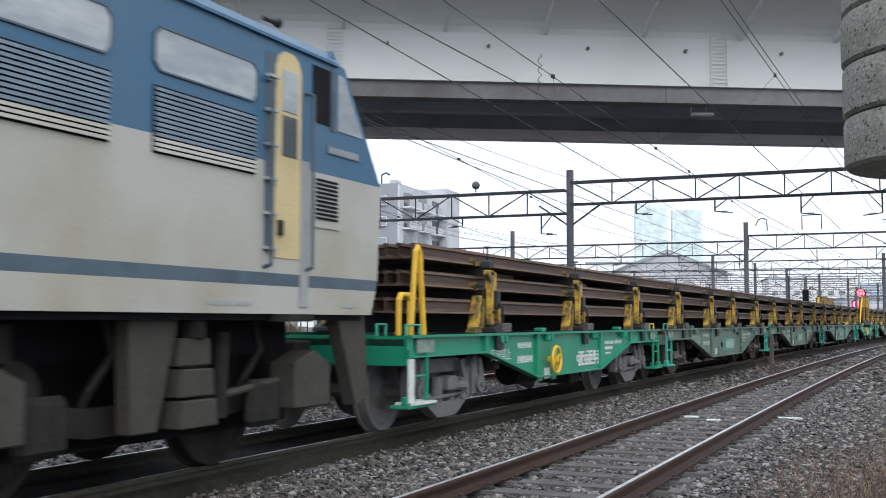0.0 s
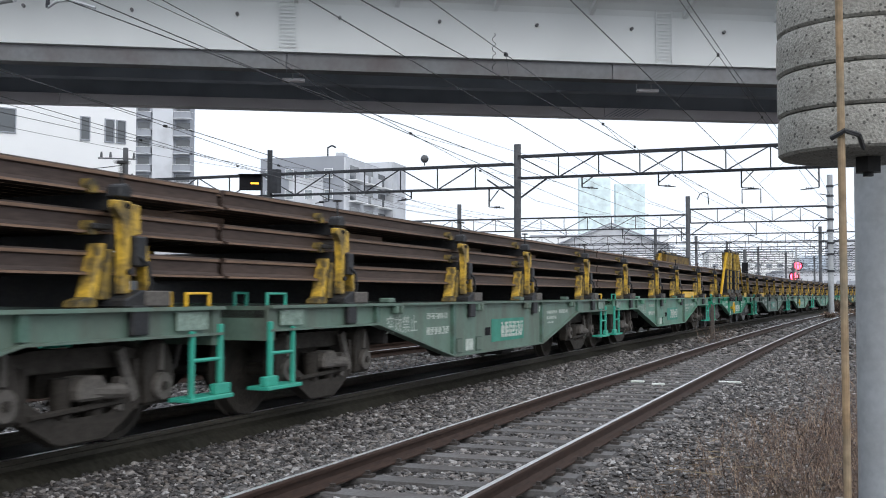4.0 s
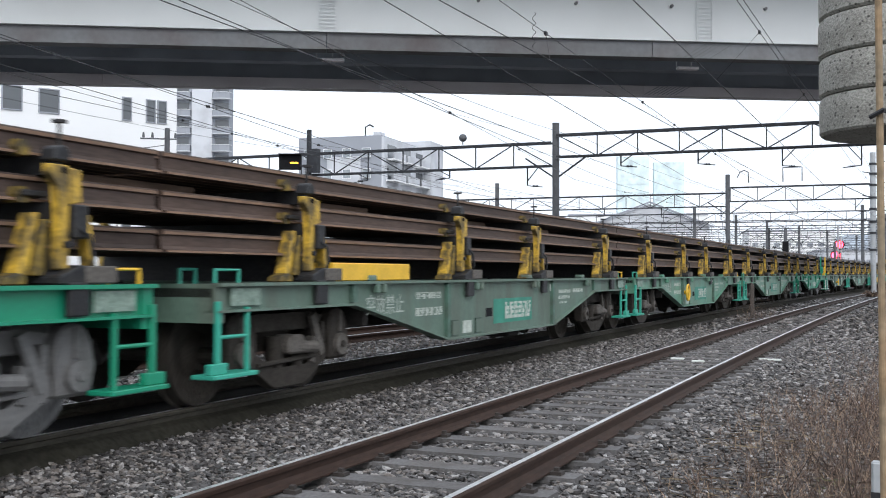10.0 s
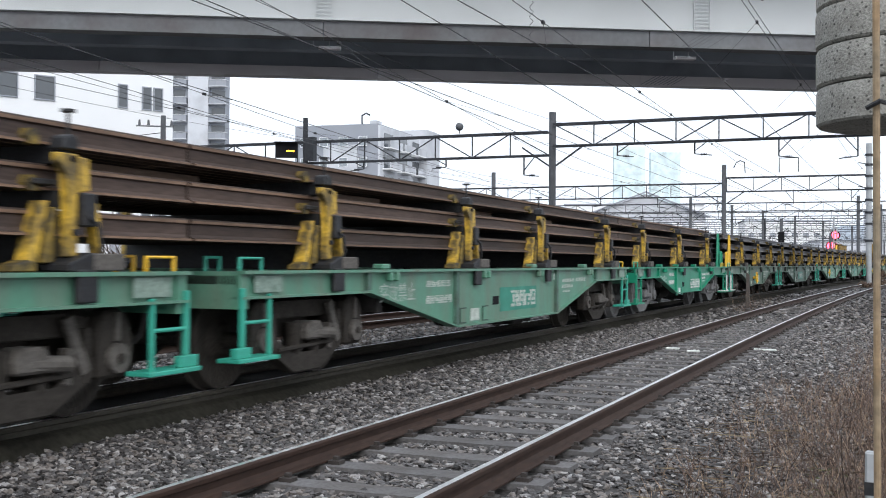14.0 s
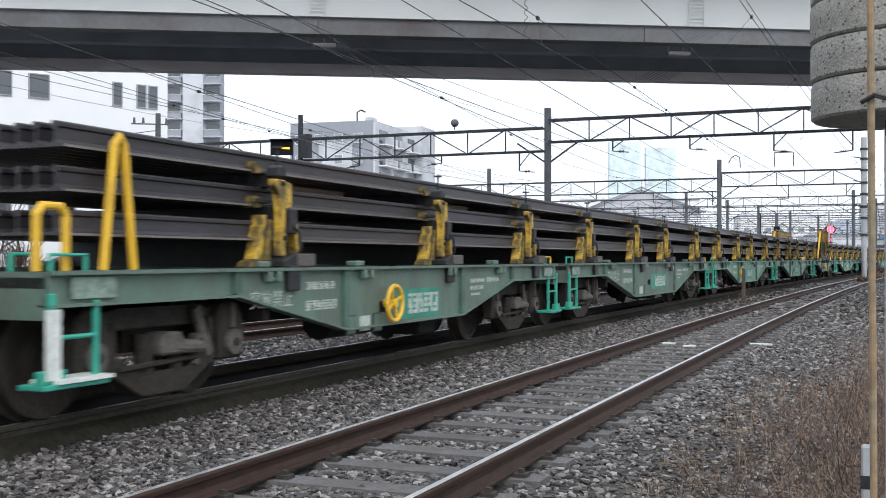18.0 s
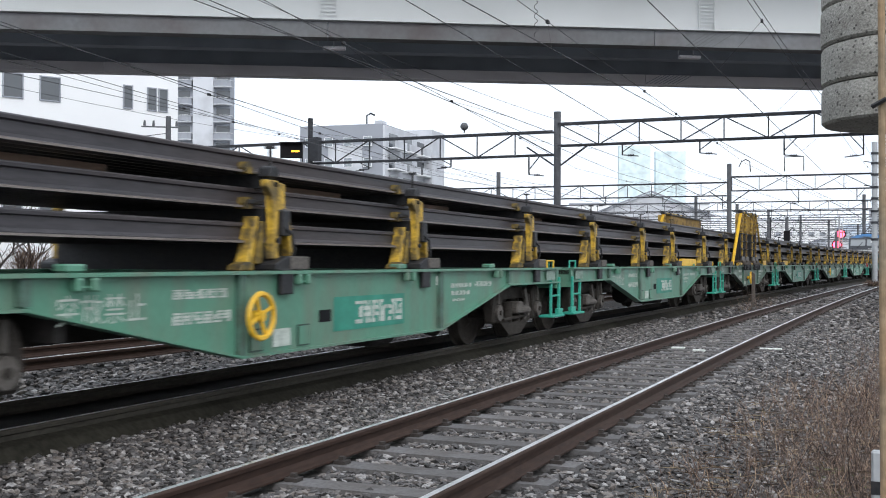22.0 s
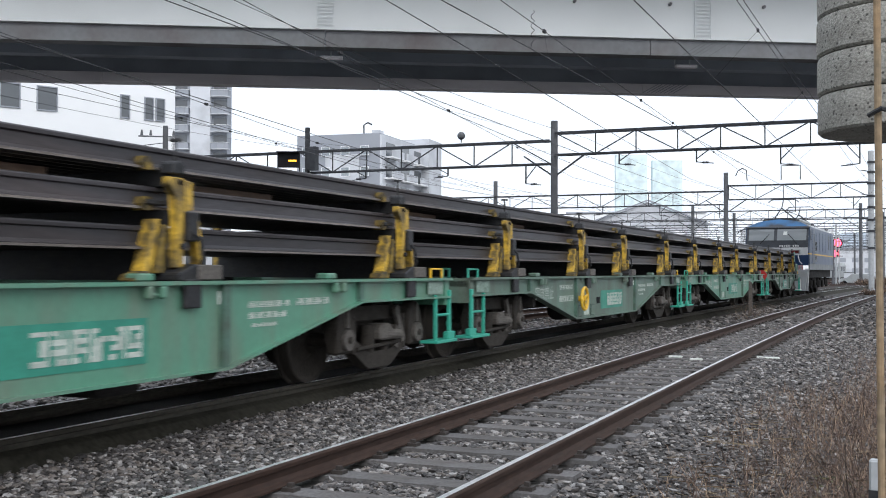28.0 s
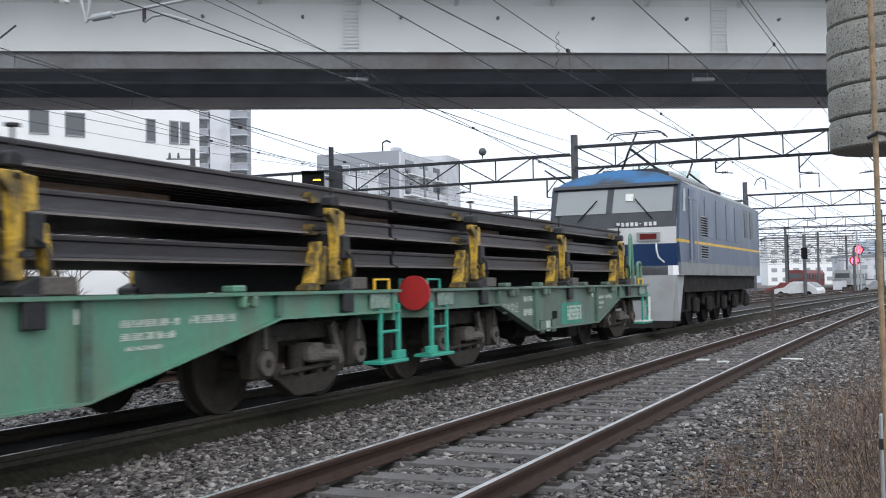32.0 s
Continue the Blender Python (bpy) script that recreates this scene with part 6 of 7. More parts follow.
def load_gate(w, yellow, dark_yellow):
    """Tall yellow gate of paired posts on both sides that holds the rail ends together."""
    top = 2.68
    for s in (1, -1):
        x = s * 1.2
        for y in (-1.62, -0.8, 0.42, 1.16):
            post = part("gate_post", box(nb(), x - 0.05, x + 0.06, y + 0.03, y + 0.085, 1.2, top), yellow, w, "tall yellow gate post", bevel=0.006)
            part("gate_flange", box(nb(), x - 0.05, x + 0.05, y + 0.115, y + 0.15, 1.2, top - 0.1), yellow, post, bevel=0.005)
            part("clamp_column", box(nb(), x - 0.16, x + 0.02, y - 0.12, y + 0.015, 1.16, 2.05), M_CLAMP, post, bevel=0.012)
            part("ladder_plate", box(nb(), x - 0.14, x - 0.02, y - 0.13, y + 0.018, 2.06, top - 0.04), dark_yellow, post, bevel=0.01)
            for i in range(4):
                part("bracket", box(nb(), x - 0.16, x + 0.075, y - 0.16, y + 0.22, 1.3 + i * 0.24, 1.325 + i * 0.24), M_CLAMP, post)
            for i in range(4):
                part("rung", box(nb(), x - 0.01, x + 0.03, y - 0.14, y + 0.018, 2.1 + i * 0.14, 2.15 + i * 0.14), yellow, post)
            bm = nb()
            bar(bm, (x, y - 0.1, top + 0.03), (x, y + 0.08, top + 0.04), 0.13, 0.1), bar(bm, (x, y + 0.08, top + 0.04), (x, y + 0.3, top), 0.1, 0.08)
            part("knuckle", bm, M_CLAMP, post, bevel=0.015)
            part("foot", box(nb(), x - 0.16, x + 0.12, y - 0.2, y + 0.3, 1.14, 1.2), M_SOLE, post, bevel=0.012)
            for yy in (y - 0.12, y + 0.03, y + 0.2):
                part("foot_bolt", rod(nb(), (x + 0.07, yy, 1.2), (x + 0.07, yy, 1.32), 0.03, 8), M_BOGIE_GREY, post)
        for a, b in ((-1.7, 0.1), (0.1, 1.65)):
            part("gate_bar", rod(nb(), (x, a, top + 0.02), (x, b, top + 0.02), 0.045, 10), M_YELLOW, w, "round yellow gate bar")
        for a, b in ((-1.75, -0.45), (0.2, 1.45)):
            part("sole_plate", box(nb(), x - 0.14, x + 0.15, a, b, 1.07, 1.14), M_SOLE, w, "brown sole plate", bevel=0.01)
            for yy in np.linspace(a + 0.1, b - 0.1, 5):
                part("sole_bracket", slab(nb(), [(yy - 0.06, 1.068), (yy + 0.06, 1.068), (yy + 0.04, 0.93), (yy - 0.02, 0.9)], "x", min(x + s * 0.1, x + s * 0.16), max(x + s * 0.1, x + s * 0.16)), M_CLAMP, w)
        for a, b in ((-2.5, -1.76), (-0.44, -0.15), (-0.1, 0.19), (1.46, 1.9)):
            part("sole_tube", rod(nb(), (x + 0.05, a, 1.09), (x + 0.05, b, 1.09), 0.045, 10), M_YELLOW, w)
        part("gate_strut", rod(nb(), (x, -1.62, top - 0.03), (x, -3.1, 1.08), 0.048, 10), M_YELLOW_CLEAN, w, "slanting yellow strut")
        part("gate_stay", rod(nb(), (x, 1.5, top - 0.02), (x, 3.05, 1.08), 0.032, 8), M_YELLOW, w, "slanting yellow stay")
    part("back_panel", box(nb(), -1.16, -1.1, -1.0, 3.9, 2.28, 2.64), M_PANEL, w, "rust-stained yellow back panel")
    part("back_rail", box(nb(), -1.16, -1.06, -1.05, 4.0, 2.645, 2.68), M_CLAMP, w)
    for y in (-0.9, 0.6, 2.2, 3.7):
        part("panel_post", box(nb(), -1.26, -1.165, y - 0.05, y + 0.05, 1.05, 2.66), M_PANEL, w)
    part("deck_box", box(nb(), 0.86, 1.2, 3.0, 3.9, 1.045, 1.2), M_YELLOW_CLEAN, w, "yellow tool box on the deck", bevel=0.01)


def extras(w, i):
    if i in (7, 12, 16):
        handwheel(w, -1.85, 0.68)
    if i in (10, 14):
        handwheel(w, -0.6, 0.66)
    if i in (1, 5):
        handwheel(w, -0.98, 0.66)
    if i == 1:
        end_posts(w, -1, SHORT / 2 - 0.36, M_YELLOW_CLEAN, "yellow end post")
    if i == 9:
        end_posts(w, 1, SHORT / 2 - 0.36, M_GREEN_NEW, "green end post", 0.35)
    if i == 10:
        end_posts(w, -1, SHORT / 2 - 0.36, M_YELLOW_CLEAN, "yellow end post", 0.85)
    if i == 18:
        end_posts(w, 1, 5.3 - 0.36, M_GREEN, "green end post")
        part("tail_disc", rod(nb(), (1.1, -5.0, 1.0), (1.1, -4.97, 1.0), 0.19, 24), M_RED, w, "round red disc")
    if i in (5, 14):
        load_gate(w, M_YELLOWGATE if i == 5 else M_GATEOLD, M_YELLOWDARK if i == 5 else M_PANEL)
    if i in (4, 13):
        part("deck_box", box(nb(), 0.9, 1.2, 2.35, 4.15, 1.045, 1.22), M_YELLOW_CLEAN, w, "long yellow box on the deck", bevel=0.01)
    if i in (6, 15):
        part("deck_box", box(nb(), 0.9, 1.2, -4.6, -2.9, 1.045, 1.22), M_YELLOW_CLEAN, w, "long yellow box on the deck", bevel=0.01)


def couple():
    """Put wagons and loads in a row and return the place of the last coupling."""
    long_a = make_long("green flat wagon with worn paint and brown dust", M_GREEN, 3)
    long_b = make_long("faded grey-green flat wagon with dusty bogies", M_GREEN_DUSTY, 4)
    load_l = cross_beams(rail_load(LONG, M_RUST, 0.025, 0.025), POSTS_L)
    load_l2 = cross_beams(rail_load(LONG, M_STEELGREY, 0.025, 0.025), POSTS_L)

    def short(label, fresh, posts, seed, half=SHORT / 2):
        return wagon(label, half, 1.5, 3.35 if half > 5.5 else 2.9, 0.44, M_GREEN_NEW if fresh else M_GREEN_DUSTY, M_BOGIE_GREY if fresh else M_BOGIE, posts, seed, fresh=fresh)
    bright, pale = "bright green freshly painted flat wagon", "short grey-green flat wagon with dusty bogies"
    shorts = {1: short(bright, True, POSTS_1, 5), 5: short(bright + " carrying a tall yellow gate", True, POSTS_G, 6), 9: short(bright, True, POSTS_9, 7),
              10: short(pale, False, POSTS_10, 8), 14: short(pale + " carrying a tall yellow gate", False, POSTS_G, 9), 18: short("short pale green flat wagon at the end of the train", False, (-3.45, 0.0, 3.45), 10, 5.3)}
    loads = {1: cross_beams(rail_load(SHORT, M_RUST, cut=1.0), POSTS_1), 5: cross_beams(rail_load(SHORT, M_RUST), POSTS_G), 9: cross_beams(rail_load(SHORT, M_RUST, cut_end=1.75), POSTS_9),
             10: cross_beams(rail_load(SHORT, M_STEELGREY, cut=0.7), POSTS_10), 14: cross_beams(rail_load(SHORT, M_STEELGREY), POSTS_G), 18: cross_beams(rail_load(10.6, M_STEELGREY, cut_end=1.3), (-3.45, 0.0, 3.45))}
    used = set()

    def take(ob):
        if ob.name in used:
            return copy_thing(ob, Matrix())
        used.add(ob.name)
        return ob
    at, row = 22.0 - SHORT, []
    for i in range(1, 19):
        size = 10.6 if i == 18 else SHORT if i in SHORTS else LONG
        w = shorts.get(i) or take(long_b if i in (2, 3, 6, 11, 16) else long_a)
        load = loads.get(i) or take(load_l if i < 10 else load_l2)
        row.append((w, i))
        slack = float(np.interp(i, (1, 2, 6, 12, 17, 18), (-0.1, -0.1, 0.1, 0.1, -0.1, -0.05)))
        TRAIN.append((w, at + size / 2 + slack))
        TRAIN.append((load, at + size / 2 + slack))
        at += size
    for w, i in row:
        extras(w, i)
    return at


LAST = couple()


# ---- engines ----
def engine_front():
    """Beige and blue electric engine; its back end stands at y = 0, its body reaches to -17.5."""
    g = thing("electric_engine", "beige and blue electric freight engine", "locomotive")
    y1, y0 = -0.52, -17.6
    for s in (-1, 1):
        x = s * 1.4
        part("lower_side", slab(nb(), [(y0, 1.24), (-0.83, 1.24), (-0.74, 1.46), (y0, 1.46)], "x", min(x, x - s * 0.06), max(x, x - s * 0.06)), M_BEIGE, g)
        part("stripe", slab(nb(), [(y0, 1.46), (-0.74, 1.46), (-0.71, 1.56), (y0, 1.56)], "x", min(x, x - s * 0.06), max(x, x - s * 0.06)), M_STRIPE, g, "blue-grey stripe")
        part("middle_side", slab(nb(), [(y0, 1.56), (-0.71, 1.56), (-0.66, 2.44), (y0, 2.38)], "x", min(x, x - s * 0.06), max(x, x - s * 0.06)), M_BEIGE, g)
        part("upper_side", slab(nb(), [(y0, 2.38), (-0.66, 2.44), (-1.36, 3.42), (y0, 3.42)], "x", min(x, x - s * 0.06), max(x, x - s * 0.06)), M_BLUE, g, "blue upper body side")
    roof = [(-1.4, 3.42), (-1.3, 3.54), (-1.0, 3.68), (0, 3.76), (1.0, 3.68), (1.3, 3.54), (1.4, 3.42)]
    part("roof", slab(nb(), roof, "y", y0, -1.4), M_BLUE, g, smooth=True)
    bm = nb()
    slab(bm, [(-0.84, 1.24), (-0.66, 2.44), (-0.75, 2.44), (-0.94, 1.24)], "x", -1.34, 1.34)
    part("end_lower", bm, M_BEIGE, g)
    part("end_upper", slab(nb(), [(-0.66, 2.44), (-1.36, 3.42), (-1.46, 3.56), (-1.56, 3.42), (-0.77, 2.44)], "x", -1.34, 1.34), M_BLUE, g)
    # camera side details
    x = 1.402
    for k, ya in enumerate((-3.93, -5.55, -7.2, -8.85, -10.5)):
        yb = ya + 1.2
        part("side_window", slab(nb(), [(ya + 0.06, 2.86), (yb - 0.06, 2.86), (yb, 2.92), (yb, 3.1), (yb - 0.06, 3.16), (ya + 0.06, 3.16), (ya, 3.1), (ya, 2.92)], "x", x, x + 0.006), M_GLASS, g)
        bm = nb()
        for p, q in (((ya + 0.06, 2.86), (yb - 0.06, 2.86)), ((yb - 0.06, 2.86), (yb, 2.92)), ((yb, 2.92), (yb, 3.1)), ((yb, 3.1), (yb - 0.06, 3.16)), ((yb - 0.06, 3.16), (ya + 0.06, 3.16)), ((ya + 0.06, 3.16), (ya, 3.1)), ((ya, 3.1), (ya, 2.92)), ((ya, 2.92), (ya + 0.06, 2.86))):
            bar(bm, (x + 0.008, *p), (x + 0.008, *q), 0.012, 0.014)
        part("window_seal", bm, M_STRIPE, g)
        lou = part("louvre", box(nb(), x, x + 0.004, ya, yb, 2.3, 2.76), M_DARK, g, "louvred air intake")
        for i in range(13):
            z = 2.315 + i * 0.034
            part("slat", slab(nb(), [(x + 0.002, z), (x + 0.028, z - 0.004), (x + 0.022, z + 0.02), (x + 0.004, z + 0.024)], "y", ya + 0.015, yb - 0.015), M_SLATBLUE if z > 2.39 else M_BEIGE, lou)
    arch = [(-2.46, 1.68), (-2.08, 1.68), (-2.08, 3.2), (-2.12, 3.3), (-2.2, 3.35), (-2.34, 3.35), (-2.42, 3.3), (-2.46, 3.2)]
    door = part("cab_door", slab(nb(), arch, "x", x - 0.03, x + 0.006), M_DOORCREAM, g, "cream cab door with a rounded top", bevel=0.003)
    part("door_window", box(nb(), x + 0.006, x + 0.014, -2.37, -2.15, 2.86, 3.2), M_GLASS, door, bevel=0.004)
    part("door_window", box(nb(), x + 0.006, x + 0.014, -2.37, -2.15, 2.5, 2.83), M_GLASSDARK, door, bevel=0.004)
    part("door_handle", box(nb(), x + 0.006, x + 0.03, -2.42, -2.36, 1.86, 1.98), M_CLAMP, door)
    part("door_recess", box(nb(), x, x + 0.003, -2.60, -2.47, 1.72, 3.3), M_STRIPE, g, "blue-grey door surround")
    part("door_post", box(nb(), x, x + 0.012, -2.075, -1.95, 1.3, 2.5), M_ENGGREY, g)
    for i in range(6):
        part("rail_clip", box(nb(), x + 0.003, x + 0.05, -2.61, -2.47, 1.74 + i * 0.27, 1.762 + i * 0.27), M_POLE, g)
    for yy in (-2.6, -1.99):
        part("grab_rail", pipe(nb(), [(x, yy, 1.6), (x + 0.07, yy, 1.62), (x + 0.07, yy, 3.05), (x, yy, 3.07)], 0.017, 6), M_STRIPE, g)
    part("cab_side_window", slab(nb(), [(-1.9, 2.86), (-1.62, 2.86), (-1.62, 3.34), (-1.9, 3.34)], "x", x, x + 0.006), M_DARK, g, "dark open cab window")
    part("window_pillar", slab(nb(), [(-1.6, 2.82), (-1.53, 2.82), (-1.53, 3.36), (-1.6, 3.36)], "x", x, x + 0.012), M_STRIPE, g)
    part("cab_quarter_window", slab(nb(), [(-1.48, 2.84), (-1.02, 2.84), (-1.38, 3.34), (-1.48, 3.34)], "x", x, x + 0.006), M_GLASS, g)
    vent = part("small_vent", box(nb(), x, x + 0.012, -1.9, -1.44, 1.97, 2.42), M_BEIGE, g)
    for i in range(10):
        part("slat", box(nb(), x + 0.012, x + 0.02, -1.85, -1.49, 2.04 + i * 0.036, 2.06 + i * 0.036), M_DARK, vent)
    part("plate", box(nb(), x, x + 0.012, -1.66, -1.1, 2.62, 2.69), M_SLATBLUE, g, "raised metal number plate")
    for i in range(7):
        part("plate_figure", box(nb(), x + 0.012, x + 0.018, -1.63 + i * 0.075, -1.585 + i * 0.075, 2.63, 2.68), M_ENGGREY, g)
    part("foot_step", box(nb(), x - 0.1, x + 0.12, -2.42, -2.05, 1.18, 1.24), M_UNDER, g)
    part("roof_horn", rod(nb(), (1.05, -2.12, 3.72), (1.05, -1.97, 3.73), 0.022, 10), M_CLAMP, g)
    part("horn_bell", rod(nb(), (1.05, -1.97, 3.73), (1.05, -1.9, 3.733), 0.024, 12, 0.045), M_CLAMP, g)
    part("gutter", box(nb(), x, x + 0.03, y0, -1.5, 3.4, 3.425), M_BLUE, g, "rain gutter along the roof edge")
    for yy, w in ((-3.3, 0.3), (-2.95, 0.2), (-1.4, 0.25)):
        part("small_sign", box(nb(), x, x + 0.003, yy, yy + w, 1.3, 1.33), M_ENGGREY, g)
    # underframe
    bm = nb()
    stencil(bm, -5.45, -4.93, 1.0, 1.07, 1.101, random.Random(31), 6)
    part("lettering", bm, M_WHITE_OLD, g, "white painted lettering")
    part("writing_plate", box(nb(), 1.06, 1.1, -5.6, -4.8, 0.93, 1.16), M_UNDER, g)
    # underframe core and floor near-black: shade below the body painted in
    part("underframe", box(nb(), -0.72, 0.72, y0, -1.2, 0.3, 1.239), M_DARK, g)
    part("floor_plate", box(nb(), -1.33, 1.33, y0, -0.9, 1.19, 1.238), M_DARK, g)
    for k in range(9):
        yy = -2.2 - k * 1.75
        part("conduit", pipe(nb(), [(1.05, yy, 1.19), (1.08, yy + 0.05, 0.95), (1.02, yy - 0.1, 0.72), (0.9, yy - 0.12, 0.5)], 0.03, 6), M_UNDER, g)
        part("motor_case", rod(nb(), (0.8, yy - 0.7, 0.72), (1.0, yy - 0.7, 0.74), 0.2, 14), M_UNDER, g)
        part("gear_bracket", slab(nb(), [(yy - 1.2, 1.19), (yy - 0.95, 1.19), (yy - 1.0, 0.84), (yy - 1.15, 0.8)], "x", 0.95, 1.05), M_UNDER, g)
    part("skirt_plate", slab(nb(), [(-1.3, 1.238), (-0.8, 1.238), (-0.72, 0.5), (-0.95, 0.42)], "x", 1.18, 1.32), M_GREYUNDER, g, bevel=0.01)
    for b in (-3.4, -9.1, -14.6):
        # bogie core coloured as a void, shade between the frames painted in
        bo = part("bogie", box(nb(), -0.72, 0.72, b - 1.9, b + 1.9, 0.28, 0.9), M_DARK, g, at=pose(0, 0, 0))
        for s in (-1, 1):
            part("side_frame", slab(nb(), [(b - 1.9, 0.55), (b - 0.6, 0.4), (b + 0.6, 0.4), (b + 1.9, 0.55), (b + 1.7, 0.72), (b + 0.6, 0.6), (b - 0.6, 0.6), (b - 1.7, 0.72)], "x", min(s * 0.9, s * 1.0), max(s * 0.9, s * 1.0)), M_UNDER, bo, bevel=0.02)
            part("link_post", slab(nb(), [(b - 0.55, 1.23), (b - 0.02, 1.23), (b - 0.24, 0.42), (b - 0.5, 0.42)], "x", min(s * 1.12, s * 1.26), max(s * 1.12, s * 1.26)), M_GREYUNDER, bo, bevel=0.012)
            for k in (-1.2, 1.2):
                part("sand_box", slab(nb(), [(b + k * 1.45 - 0.28, 0.46), (b + k * 1.45 + 0.28, 0.46), (b + k * 1.45 + 0.28, 0.82), (b + k * 1.45 + 0.02, 0.94), (b + k * 1.45 - 0.3, 0.84)], "x", min(s * 1.05, s * 1.3), max(s * 1.05, s * 1.3)), M_GREYUNDER, bo, bevel=0.012)
                part("axle_box", box(nb(), min(s * 1.08, s * 1.2), max(s * 1.08, s * 1.2), b + k - 0.22, b + k + 0.22, 0.34, 0.72), M_UNDER, bo, bevel=0.05)
            for i in range(3):
                part("stacked_case", slab(nb(), [(b - 0.03, 0.42 + i * 0.22), (b + 0.4 - i * 0.02, 0.42 + i * 0.22), (b + 0.38 - i * 0.02, 0.62 + i * 0.22), (b - 0.01, 0.62 + i * 0.22)], "x", min(s * 1.1, s * (1.3 - 0.02 * i)), max(s * 1.1, s * (1.3 - 0.02 * i))), M_GREYUNDER, bo, bevel=0.01)
            part("spring", rod(nb(), (s * 1.2, b + 0.2, 1.06), (s * 1.2, b + 0.2, 1.2), 0.1, 10), M_UNDER, bo)
            part("brake_rod", rod(nb(), (s * 1.16, b + 0.6, 0.62), (s * 1.16, b + 1.4, 0.7), 0.03, 8), M_GREYUNDER, bo)
            part("damper", rod(nb(), (s * 1.14, b + 0.62, 0.45), (s * 1.14, b + 0.64, 1.1), 0.06, 8), M_UNDER, bo)
        for k in (-1.2, 1.2):
            wheelset(bo, b + k, M_UNDER, 0.53)
    return g



def engine_rear():
    """Blue and grey electric engine with a box cab; its coupling stands at y = 0, its body reaches to 13.2."""
    g = thing("electric_engine", "blue, white and grey electric freight engine with raised pantograph", "locomotive")
    y0, y1 = 1.6, 12.95
    # body sections along the engine, with the cab face slightly raked
    for s in (-1, 1):
        x = s * 1.44
        a, b = min(x, x - s * 0.06), max(x, x - s * 0.06)
        part("grey_band", slab(nb(), [(y0 + 0.28, 1.23), (y1, 1.23), (y1, 1.5), (y0 + 0.22, 1.5)], "x", a, b), M_ENGBAND, g)
        part("lower_side", slab(nb(), [(y0 + 0.22, 1.5), (y1, 1.5), (y1, 1.93), (y0 + 0.12, 1.93)], "x", a, b), M_STEELBLUE, g)
        part("yellow_line", slab(nb(), [(y0 + 0.12, 1.93), (y1, 1.93), (y1, 1.99), (y0 + 0.1, 1.99)], "x", a, b), M_YELLOW_CLEAN, g)
        part("upper_side", slab(nb(), [(y0 + 0.1, 1.99), (y1, 1.99), (y1, 3.2), (y0 + 0.4, 3.2), (y0 + 0.16, 2.3)], "x", a, b), M_STEELBLUE, g)
    roof = [(-1.44, 3.2), (-1.2, 3.36), (-0.85, 3.5), (0, 3.6), (0.85, 3.5), (1.2, 3.36), (1.44, 3.2)]
    part("roof", slab(nb(), roof, "y", y0 + 1.4, y1 - 0.6), M_ENGGREY, g, smooth=True)
    bm = nb()
    front = [bm.verts.new((p[0] * 0.97, y0 + 0.36 + (p[1] - 3.2) * 1.3, p[1])) for p in roof]
    back = [bm.verts.new((p[0], y0 + 1.4, p[1])) for p in roof]
    for i in range(6):
        bm.faces.new((front[i], front[i + 1], back[i + 1], back[i]))
    bm.faces.new(front), bm.faces.new(back[::-1])
    bm.faces.new((front[0], back[0], back[6], front[6]))
    part("cab_roof", bm, M_ROOFBLUE, g, "blue cab roof darkened by soot")
    def face(name, z0, z1, ya, yb, m, x0=-1.38, x1=1.38, label=""):
        return part(name, slab(nb(), [(y0 + ya, z0), (y0 + yb, z1), (y0 + yb + 0.08, z1), (y0 + ya + 0.08, z0)], "x", x0, x1), m, g, label)
    face("face_blue", 1.43, 1.9, 0.2, 0.1, M_NAVY, label="navy blue band on the cab face")
    face("face_white", 1.9, 2.25, 0.1, 0.04, M_ENGWHITE, label="white band on the cab face")
    face("face_black", 2.25, 2.62, 0.04, 0.12, M_ENGBLACK)
    face("face_top", 2.62, 3.2, 0.12, 0.38, M_ENGBLACK)
    part("brow", slab(nb(), [(y0 + 0.28, 3.16), (y0 + 0.34, 3.24), (y0 + 0.5, 3.24), (y0 + 0.5, 3.16)], "x", -1.4, 1.4), M_ENGBLACK, g, bevel=0.01)
    for a, b in ((-1.28, -0.14), (0.0, 1.3)):
        part("windscreen", slab(nb(), [(y0 + 0.11, 2.58), (y0 + 0.35, 3.12), (y0 + 0.335, 3.12), (y0 + 0.095, 2.58)], "x", a, b), M_SCREEN, g, "windscreen pane", bevel=0.004)
    for a, b in ((-0.75, -0.35), (0.9, 0.5)):
        part("wiper", pipe(nb(), [(a, y0 + 0.03, 2.42), (b, y0 + 0.18, 2.88)], 0.014, 5), M_DARK, g)
    for xa in (0.28,):
        part("windscreen_card", slab(nb(), [(y0 + 0.19, 2.84), (y0 + 0.26, 3.0), (y0 + 0.255, 3.0), (y0 + 0.185, 2.84)], "x", xa, xa + 0.17), M_WHITE, g, "white card behind the windscreen")
    lamp = part("lamp_panel", slab(nb(), [(y0 + 0.035, 1.95), (y0 + 0.005, 2.15), (y0 + 0.06, 2.15), (y0 + 0.09, 1.95)], "x", 0.55, 1.05), M_ENGGREY, g, bevel=0.01)
    part("lamp_glass", slab(nb(), [(y0 + 0.026, 1.99), (y0 + 0.001, 2.11), (y0 + 0.03, 2.11), (y0 + 0.055, 1.99)], "x", 0.62, 0.98), M_TAIL, lamp, "dark red tail lamp glass")
